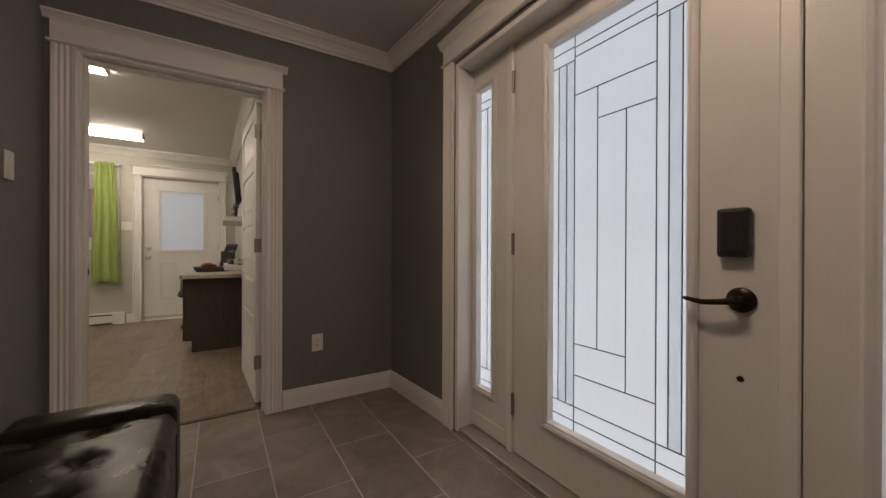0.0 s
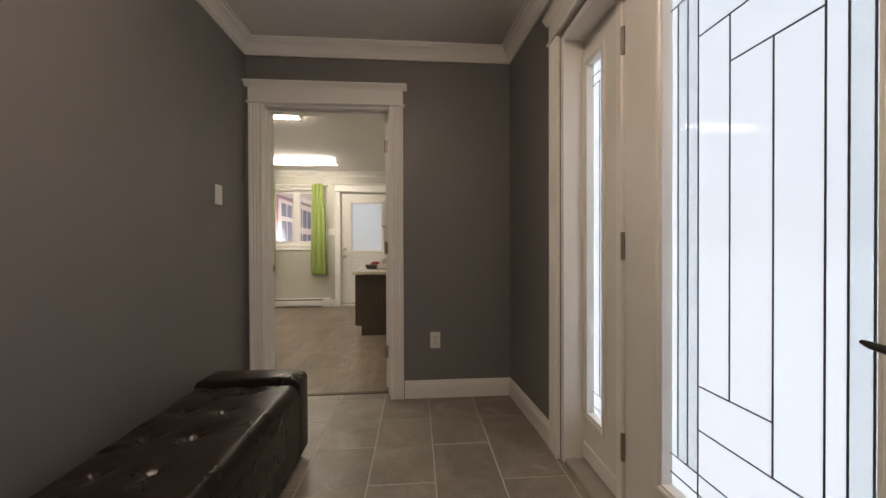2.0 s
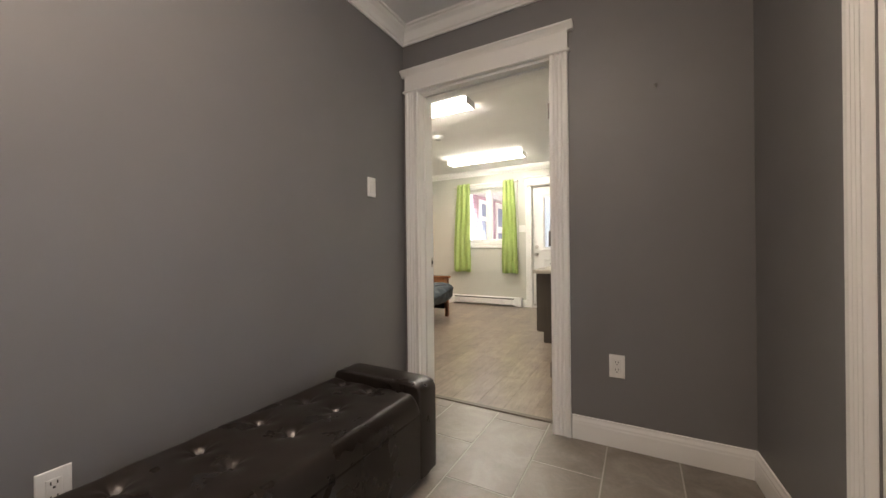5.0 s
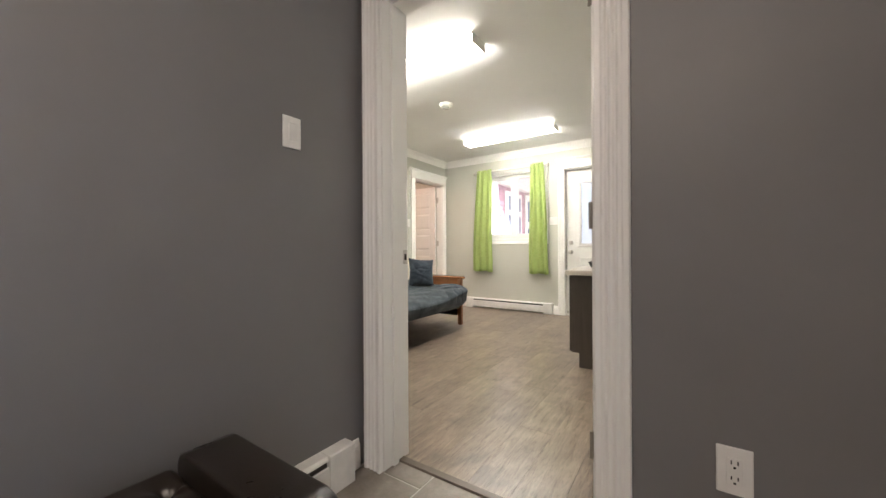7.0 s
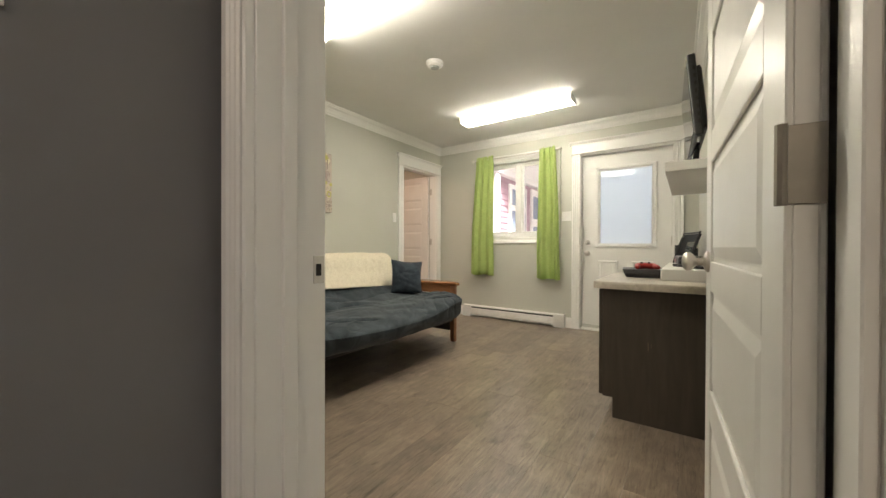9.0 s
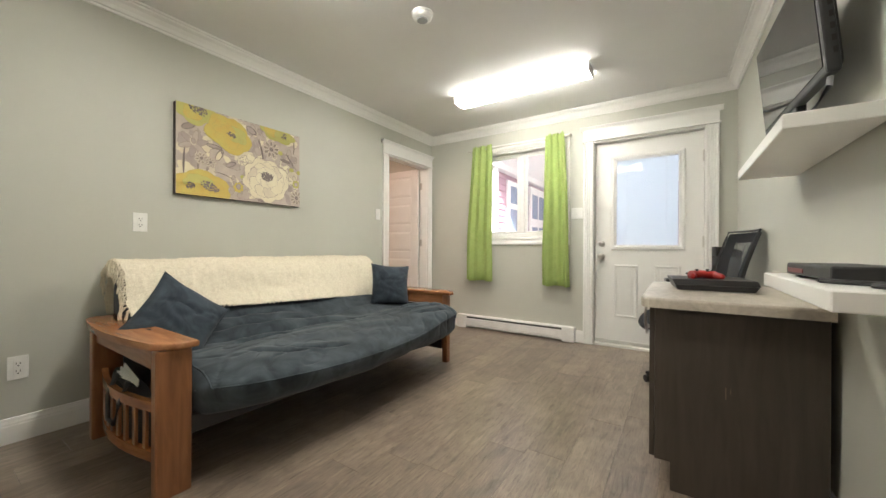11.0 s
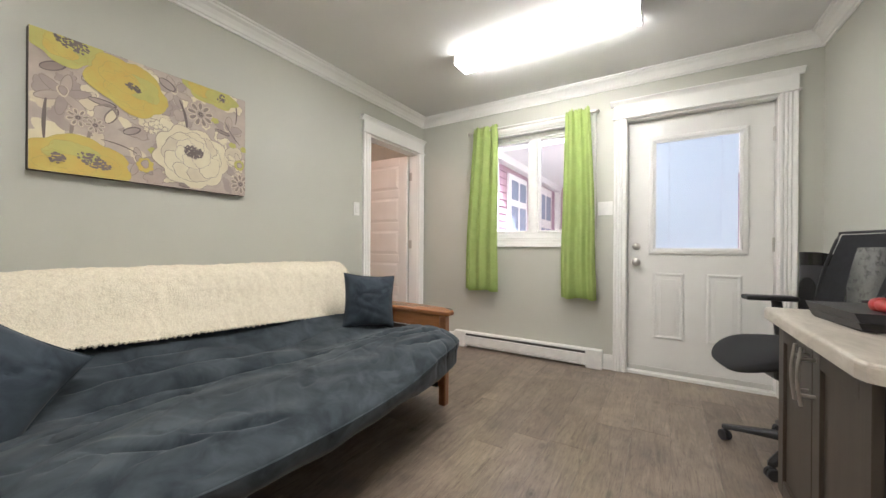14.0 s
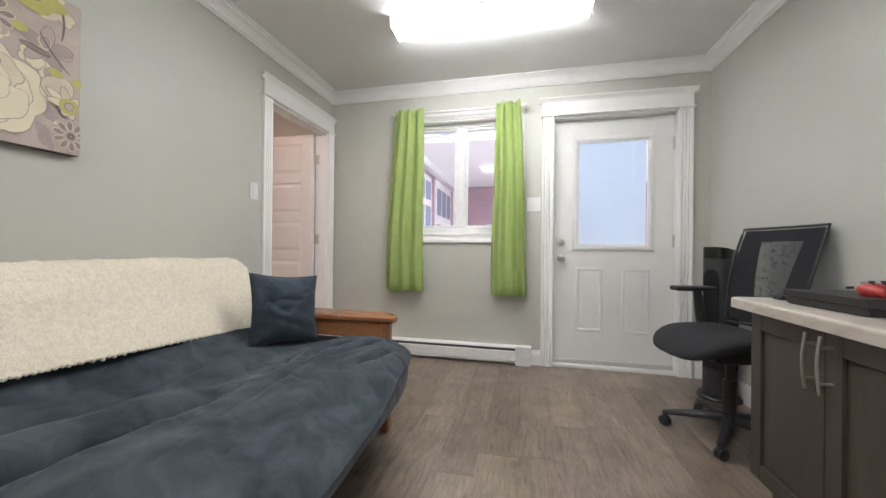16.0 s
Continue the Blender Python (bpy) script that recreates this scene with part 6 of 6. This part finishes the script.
top = thing("countertop", (0, 0, 0.744), "pale stone-look laminate countertop with a backsplash", "countertop")
s = Shape()
pts = [(-0.060, 4.525), (-0.052, 4.495), (-0.030, 4.480), (0.50, 4.480), (0.495, 5.335), (-0.035, 5.335), (-0.055, 5.322), (-0.060, 5.300)]
s.prism(pts, 0, 0.040)
bmesh.ops.bevel(s.bm, geom=[e for e in s.bm.edges if min(v.co.z for v in e.verts) > 0.039], offset=0.010, segments=3, profile=0.5, affect="EDGES")
part("slab", s, LAMINATE, top)
s = Shape()
s.box(0.478, 4.485, 0.0405, 0.499, 5.33, 0.125, 0.004)
part("backsplash", s, LAMINATE, top)


def console_box(name, place, turn, w, d, label):
    """A low games console: two slanted slabs with a dark slot between them."""
    ob = thing(name, place, label, "games console", turn=turn)
    s = Shape()
    s.extrude([(-w / 2, 0.027), (-w / 2 - 0.010, 0.052), (w / 2 - 0.010, 0.052), (w / 2, 0.027)], (0, -d / 2 - 0.012, 0), (1, 0, 0), (0, 0, 1), (0, d, 0))
    for v in s.bm.verts:
        v.co.y -= 0.16 * (v.co.z - 0.027) * -1
    part("upper_body", s, PLASTIC_B, ob)
    s = Shape()
    s.extrude([(-w / 2 + 0.012, 0.003), (-w / 2 + 0.002, 0.0245), (w / 2 - 0.002, 0.0245), (w / 2 - 0.014, 0.003)], (0, -d / 2, 0), (1, 0, 0), (0, 0, 1), (0, d, 0))
    part("lower_body", s, PLASTIC_B, ob)
    s = Shape()
    s.box(-w / 2 + 0.012, -d / 2 + 0.010, 0.0, w / 2 - 0.012, d / 2 - 0.010, 0.030)
    part("core", s, material("gloss_black", (0.008, 0.008, 0.009), 0.15), ob, "glossy black slot")
    return ob


console_box("games_console", (0.20, 5.03, 0.785), 6, 0.32, 0.28, "flat black games console on the countertop")

pad = thing("game_controller", (0.165, 4.99, 0.837), "red games controller lying on the console", "controller", turn=20)
pad.scale = (0.86, 0.86, 0.86)
RED_PLASTIC = material("red_plastic", (0.38, 0.026, 0.020), 0.36, colour2=(0.32, 0.02, 0.016), scale=20)
s = Shape()
rings = []
for i in range(25):
    f = i / 24
    x = -0.078 + 0.156 * f
    a = abs(2 * f - 1)
    cy = -0.020 * a ** 2 * 1.6 + 0.006
    ry = 0.030 - 0.004 * a
    rz = 0.021 + 0.004 * a - 0.014 * max(0, a - 0.82) / 0.18
    if a > 0.9:
        ry *= 0.75
    if a > 0.985:
        ry, rz = 0.006, 0.005
    ring = []
    for k in range(16):
        t = 2 * math.pi * k / 16
        ring.append(s.bm.verts.new((x, cy + ry * math.cos(t), 0.024 + rz * math.sin(t) - 0.006 * a)))
    rings.append(ring)
s.bridge(rings)
part("shell", s, RED_PLASTIC, pad, "", True)
for sx in (-1, 1):
    s = Shape()
    s.lathe((sx * 0.060, -0.030, 0.020), (sx * 0.25, -0.95, -0.12), [(-0.03, 0.014), (0.0, 0.019), (0.03, 0.018), (0.048, 0.013), (0.054, 0.003)], 14)
    part("grip", s, RED_PLASTIC, pad, "", True)
    s = Shape()
    s.lathe((sx * 0.026, -0.008, 0.040), (0, 0, 1), [(0, 0.008), (0.006, 0.006), (0.010, 0.009), (0.013, 0.008), (0.014, 0.002)], 14)
    part("thumb_stick", s, PLASTIC_B, pad, "black thumb stick", True)
    s = Shape()
    s.box(sx * 0.052 - 0.014, 0.030, 0.020, sx * 0.052 + 0.014, 0.042, 0.030, 0.003)
    part("trigger", s, PLASTIC_B, pad, "black trigger")
s = Shape()
s.box(-0.022, 0.004, 0.0425, 0.022, 0.028, 0.0455, 0.001)
part("touchpad", s, PLASTIC_B, pad, "black touchpad")

remote = thing("remote_control", (0.14, 5.27, 0.785), "small black remote lying on the countertop", "remote control", turn=8)
s = Shape()
s.box(-0.075, -0.02, 0, 0.075, 0.02, 0.016, 0.004, 2)
part("case", s, PLASTIC_B, remote)
s = Shape()
for i in range(4):
    s.box(-0.055 + i * 0.026, -0.010, 0.0155, -0.040 + i * 0.026, 0.010, 0.018, 0.001)
part("buttons", s, material("grey_buttons", (0.20, 0.20, 0.21), 0.5), remote)


def shelf(place, w, label):
    ob = thing("floating_shelf", place, label, "shelf", "floating shelves")
    s = Shape()
    s.box(0, -w / 2, 0, 0.212, w / 2, 0.043, 0.003)
    part("board", s, TRIM, ob)
    return ob


shelf((0.309, 4.612, 1.315), 0.885, "thick white floating shelf holding the television")
shelf((0.315, 4.13, 0.857), 0.645, "thick white floating shelf with a small black device")

tv = thing("television", (0.425, 4.61, 1.359), "black flat-screen television tilted forward on the floating shelf", "television", turn=2)
LEAN = pose(0, 0, 0.128, 0, -5.4, 0)
s = Shape()
s.box(-0.018, -0.345, 0.0, 0.016, 0.345, 0.372, 0.007, 2)
s.box(0.016, -0.300, 0.03, 0.040, 0.300, 0.335, 0.018, 2)
part("casing", s.move(LEAN), PLASTIC_B, tv, "matt black casing")
s = Shape()
s.box(-0.0205, -0.328, 0.024, -0.0175, 0.328, 0.357)
part("screen", s.move(LEAN), material("dark_screen", (0.006, 0.006, 0.007), 0.05, scale=5), tv, "glossy dark screen")
s = Shape()
for i in range(8):
    s.box(0.000, -0.3465, 0.05 + i * 0.035, 0.010, -0.3445, 0.068 + i * 0.035)
part("vent", s.move(LEAN), GAP, tv)
s = Shape()
s.lathe((0, 0, 0), (0, 0, 1), [(0.0, 0.080), (0.008, 0.080), (0.014, 0.06), (0.020, 0.03)], 28)
s.box(-0.012, -0.05, 0.015, 0.016, 0.05, 0.160, 0.004)
part("stand", s, PLASTIC_B, tv)
for y in (-0.30, 0.30):
    s = Shape()
    s.tube([(-0.05, y, 0.006), (0.0, y, 0.10), (0.004, y, 0.150)], [0.009, 0.008, 0.007], 10)
    s.box(-0.075, y - 0.014, 0.0, 0.050, y + 0.014, 0.011, 0.004)
    part("foot", s, PALE_GREY, tv, "silvery grey foot", True)

device = thing("disc_player", (0.43, 4.16, 0.9005), "small black box with a red stripe on the shelf", "device", turn=4)
s = Shape()
s.box(-0.075, -0.15, 0.006, 0.075, 0.15, 0.040, 0.006, 2)
part("case", s, PLASTIC_B, device)
s = Shape()
s.box(-0.0765, 0.02, 0.014, -0.0745, 0.13, 0.026)
part("red_stripe", s, material("dark_red_plastic", (0.16, 0.012, 0.018), 0.3), device, "dark red front stripe")
s = Shape()
for y in (-0.12, 0.12):
    s.box(-0.06, y - 0.01, 0, -0.04, y + 0.01, 0.006)
    s.box(0.04, y - 0.01, 0, 0.06, y + 0.01, 0.006)
part("foot", s, PLASTIC_B, device)
s = Shape()
s.tube([(0.35, 4.02, 0.9065), (0.385, 3.98, 0.9065), (0.43, 3.95, 0.9065), (0.40, 3.90, 0.9065), (0.45, 3.84, 0.9065)], 0.006, 8)
solid("power_cable", s, PLASTIC_B, "loose black cable on the lower shelf", "cable", smooth=True)


# ---- office chair ----
def office_chair(place, turn):
    """Local -x is the front."""
    BACK = 0.075   # column and arms sit behind the middle of the seat
    ob = thing("office_chair", place, "black mesh-back office chair with arms on castors", "office chair", turn=turn)
    base = part("star_base", Shape(), PLASTIC_B, ob)
    base.location.x = BACK
    s = Shape()
    s.lathe((0, 0, 0.075), (0, 0, 1), [(0, 0.030), (0.01, 0.036), (0.06, 0.034), (0.065, 0.026)], 20)
    part("hub", s, PLASTIC_B, base, "", True)
    for k in range(5):
        a = 2 * math.pi * k / 5 + 0.157
        d = Vector((math.cos(a), math.sin(a), 0))
        s = Shape()
        side = Vector((-d.y, d.x, 0))
        rings = []
        for f, wd, zc, hh in ((0.02, 0.026, 0.105, 0.020), (0.10, 0.024, 0.100, 0.017), (0.20, 0.020, 0.086, 0.013), (0.285, 0.017, 0.072, 0.010), (0.30, 0.010, 0.070, 0.008)):
            c = d * f + Vector((0, 0, zc))
            rings.append([s.bm.verts.new(c + side * (wd * x) + Vector((0, 0, hh * z))) for x, z in ((-1, -1), (1, -1), (1, 0.3), (0.6, 1), (-0.6, 1), (-1, 0.3))])
        s.bridge(rings)
        part("arm", s, PLASTIC_B, base, "", True)
        c = d * 0.285
        s = Shape()
        ax = Vector((math.cos(a + 0.9), math.sin(a + 0.9), 0))
        for o in (-0.016, 0.006):
            s.lathe(c + ax * o + Vector((0, 0, 0.027)), ax, [(0, 0.020), (0.002, 0.026), (0.012, 0.027), (0.016, 0.026), (0.018, 0.020)], 20)
        s.tube([c + Vector((0, 0, 0.030)), c + Vector((0, 0, 0.068))], 0.009, 8)
        s.box(c.x - 0.014, c.y - 0.014, 0.040, c.x + 0.014, c.y + 0.014, 0.058, 0.006)
        part("castor", s, PLASTIC_B, base, "twin-wheel castor", True)
    s = Shape()
    s.tube([(BACK, 0, 0.13), (BACK, 0, 0.30)], 0.030, 16)
    s.tube([(BACK, 0, 0.30), (BACK, 0, 0.43)], 0.020, 16)
    part("gas_column", s, PLASTIC_B, ob, "", True)
    s = Shape()
    s.box(BACK - 0.15, -0.11, 0.405, BACK + 0.14, 0.11, 0.472, 0.018, 2)
    part("tilt_mechanism", s, PLASTIC_B, ob)
    s = Shape()
    cloth = material("black_cloth", (0.012, 0.012, 0.013), 0.85, colour2=(0.018, 0.018, 0.020), scale=60, bump=0.3, bump_scale=500)

    def seat_pt(u, v):
        a = 2 * math.pi * v
        t = math.pi * u
        c, w = math.cos(a), math.sin(a)
        sx = math.copysign(abs(c) ** 0.62, c)
        sy = math.copysign(abs(w) ** 0.62, w)
        r = math.sin(t) ** 0.55
        x, y = sx * r * 0.245, sy * r * 0.245
        z = -math.cos(t) * 0.045
        z += -0.060 * max(0, (-x - 0.04) / 0.20) ** 2 + 0.018 * abs(y / 0.245) ** 2 * (z > 0) + 0.010 * (x / 0.245)
        return (x - 0.01, y, 0.515 + z)
    rows = [[s.bm.verts.new(seat_pt(0.02 + 0.96 * i / 22, j / 40)) for j in range(40)] for i in range(23)]
    s.bridge(rows)
    part("seat", s, cloth, ob, "black padded seat", True)
    # back: a curved frame with mesh
    def back(u, v):
        """u across, v up; the plane leans back."""
        wd = 0.232 + 0.012 * math.sin(math.pi * v) - 0.03 * (1 - v)
        y = (2 * u - 1) * wd
        x = 0.215 + 0.125 * v - 0.02 * math.sin(math.pi * v) - 0.035 * (1 - (2 * u - 1) ** 2) * -1
        return Vector((x, y, 0.57 + 0.53 * v))
    mesh_mat, nt, bs = node_mat("dark_mesh")
    bs.inputs["Base Color"].default_value = (0.105, 0.108, 0.112, 1)
    bs.inputs["Roughness"].default_value = 0.7
    tr = nt.nodes.new("ShaderNodeBsdfTransparent")
    mx = nt.nodes.new("ShaderNodeMixShader")
    mx.inputs[0].default_value = 0.42
    nt.links.new(bs.outputs[0], mx.inputs[1])
    nt.links.new(tr.outputs[0], mx.inputs[2])
    nt.links.new(mx.outputs[0], nt.nodes["Material Output"].inputs["Surface"])
    s = Shape()
    V0, V1 = 0.06, 0.86

    def half(v):
        return 0.15 + 0.10 * (v - V0) / (V1 - V0)
    grid_mesh(s, 8, 20, lambda u, v: back(0.5 + half(V0 + (V1 - V0) * v) * (2 * u - 1), V0 + (V1 - V0) * v))
    bmesh.ops.solidify(s.bm, geom=s.bm.faces[:], thickness=0.004)
    part("mesh_panel", s, mesh_mat, ob, "see-through grey mesh", True)
    s = Shape()
    grid_mesh(s, 6, 20, lambda u, v: back(0.03 + (0.47 - half(V0 + (V1 - V0) * v)) * u, V0 + (V1 - V0) * v))
    grid_mesh(s, 6, 20, lambda u, v: back(0.97 - (0.47 - half(V0 + (V1 - V0) * v)) * u, V0 + (V1 - V0) * v))
    grid_mesh(s, 16, 4, lambda u, v: back(0.03 + 0.94 * u, V1 + (0.98 - V1) * v))
    grid_mesh(s, 16, 2, lambda u, v: back(0.03 + 0.94 * u, 0.02 + (V0 - 0.02) * v))
    bmesh.ops.solidify(s.bm, geom=s.bm.faces[:], thickness=0.006)
    part("back_cloth", s, material("dark_knit", (0.030, 0.031, 0.035), 0.75, colour2=(0.042, 0.043, 0.048), scale=40, bump=0.4, bump_scale=600), ob, "tight charcoal knit", True)
    s = Shape()
    loop = [back(i / 12, 0) for i in range(12)] + [back(1, i / 14) for i in range(14)] + [back(1 - i / 12, 1) for i in range(12)] + [back(0, 1 - i / 14) for i in range(14)]
    s.tube(loop + [loop[0]], 0.007, 8)
    for u in (0.055, 0.945):
        rings = []
        for i in range(9):
            c = back(u, 0.03 + 0.94 * i / 8) + Vector((0.006, 0, 0))
            rings.append([s.bm.verts.new(c + Vector((dx, dy * 0.016, 0))) for dx, dy in ((0, -1), (0.006, -0.8), (0.006, 0.8), (0, 1), (-0.003, 0.6), (-0.003, -0.6))])
        s.bridge(rings)
    part("back_frame", s, PLASTIC_B, ob, "", True)
    s = Shape()
    s.tube([(0.12, 0, 0.445), (0.24, 0, 0.46), (0.285, 0, 0.52), (0.285, 0, 0.57), (0.275, 0, 0.61)], [0.024, 0.026, 0.024, 0.022, 0.016], 10)
    part("back_support", s, PLASTIC_B, ob, "", True)
    for sy in (-1, 1):
        s = Shape()
        s.tube([(0.13, sy * 0.16, 0.450), (0.13, sy * 0.255, 0.455), (0.128, sy * 0.275, 0.50), (0.112, sy * 0.278, 0.64), (0.100, sy * 0.278, 0.737)], [0.018, 0.020, 0.026, 0.026, 0.022], 10)
        arm = part("armrest", s, PLASTIC_B, ob, "", True)
        s = Shape()
        s.box(-0.045, sy * 0.278 - 0.042, 0.735, 0.185, sy * 0.278 + 0.042, 0.762, 0.010, 3)
        part("arm_pad", s, PLASTIC_B, arm, "soft black arm pad")
    return ob


office_chair((0.092, 5.765, 0), 13)

fan = thing("tower_heater", (0.385, 6.36, 0), "black tower fan heater on the floor by the wall", "fan heater", turn=28)
s = Shape()
s.lathe((0, 0, 0), (0, 0, 1), [(0, 0.125), (0.010, 0.128), (0.022, 0.118), (0.030, 0.06)], 28)
part("base", s, PLASTIC_B, fan, "", True)


def tower(s, k, z0, z1, n=28):
    out = []
    for z in (z0, z1):
        ring = []
        for i in range(n):
            a = 2 * math.pi * i / n
            c, w = math.cos(a), math.sin(a)
            ring.append(s.bm.verts.new((k * 0.080 * math.copysign(abs(c) ** 0.55, c), k * 0.080 * math.copysign(abs(w) ** 0.55, w), z)))
        out.append(ring)
    s.bridge(out)


s = Shape()
tower(s, 1.0, 0.028, 0.925)
FAN_GREY = material("charcoal_plastic", (0.035, 0.035, 0.038), 0.38, colour2=(0.045, 0.045, 0.048), scale=30)
part("body", s, FAN_GREY, fan, "", True)
s = Shape()
tower(s, 1.01, 0.925, 0.985)
for v in s.bm.verts:
    if v.co.z > 0.98:
        v.co.z += 0.05 * (-v.co.x) / 0.098 * 0.4
part("control_top", s, material("gloss_black_top", (0.012, 0.012, 0.013), 0.18), fan, "glossy black control panel", True)
s = Shape()
for i in range(4):
    s.lathe((0.03 - i * 0.022, -0.03, 0.988 + 0.0045 * i), (0, 0, 1), [(0, 0.007), (0.004, 0.006), (0.005, 0.001)], 10)
part("buttons", s, STEEL, fan)
s = Shape()
n = 16
outline = [(-0.052, 0.20), (0.052, 0.20)] + [(0.052 * math.cos(math.pi * i / n), 0.78 + 0.075 * math.sin(math.pi * i / n)) for i in range(n + 1)]
s.extrude(outline, (0, -0.0825, 0), (1, 0, 0), (0, 0, 1), (0, 0.004, 0))
s.extrude(outline, (-0.0825, 0, 0), (0, 1, 0), (0, 0, 1), (0.004, 0, 0))
part("grille_recess", s, material("deep_black", (0.006, 0.006, 0.007), 0.6), fan, "dark arched air outlet")
for i in range(9):
    s = Shape()
    a = -0.044 + i * 0.011
    z = 0.775 + 0.075 * math.sqrt(max(0, 1 - (a / 0.052) ** 2))
    s.box(a - 0.0022, -0.0865, 0.205, a + 0.0022, -0.0826, z, 0.001)
    s.box(-0.0865, a - 0.0022, 0.205, -0.0826, a + 0.0022, z, 0.001)
    part("grille_bar", s, PLASTIC_B, fan)

# ---- floor pieces ----
tw, tl, gap = 0.31, 0.61, 0.006
shared = {}


def piece(name, parent, x0, y0, x1, y1, thick, mat, top=0.0, bevel=0.0012):
    key = (name, round(x1 - x0, 3), round(y1 - y0, 3))
    if key not in shared:
        s = Shape()
        w, d = x1 - x0, y1 - y0
        lo = [s.bm.verts.new((x, y, -thick)) for x, y in ((0, 0), (w, 0), (w, d), (0, d))]
        a = [s.bm.verts.new((x, y, -bevel)) for x, y in ((0, 0), (w, 0), (w, d), (0, d))]
        e = bevel
        b = [s.bm.verts.new((x, y, 0)) for x, y in ((e, e), (w - e, e), (w - e, d - e), (e, d - e))]
        s.bridge([lo, a, b])
        shared[key] = mesh_of(s, mat)
    ob = new(name, shared[key])
    ob.parent = parent
    ob.location = (x0, y0, top)
    return ob


k0 = math.floor((HX0 - 0.49) / tw)
for c in range(k0, math.ceil((HX1 + 0.12 - 0.49) / tw)):
    xa, xb = max(0.49 + c * tw + gap / 2, HX0), min(0.49 + (c + 1) * tw - gap / 2, HX1 + 0.115)
    off = 2.365 if c % 2 == 0 else 2.065
    for r in range(-7, 3):
        ya, yb = max(off + r * tl + gap / 2, HY0), min(off + (r + 1) * tl - gap / 2, SEAM - 0.001)
        if yb - ya > 0.02 and xb - xa > 0.02:
            piece("tile", floor_hall, xa, ya, xb, yb, 0.006, TILE)
pw, pl = 0.182, 1.22
rng = random.Random(11)
c = 0
x = RX0 - 1.3
while x < RXS + 0.1:
    y = SEAM - rng.uniform(0.05, 1.15)
    while y < RY1 + 0.1:
        xa, xb, ya, yb = x + 0.0004, min(x + pw, RXS + 0.1) - 0.0004, max(y, SEAM) + 0.0005, min(y + pl, RY1 + 0.1) - 0.0005
        if yb - ya > 0.02 and xb - xa > 0.02:
            piece("plank", floor_room, xa, ya, xb, yb, 0.004, PLANK, 0.0, 0.0004)
        y += pl
    x += pw
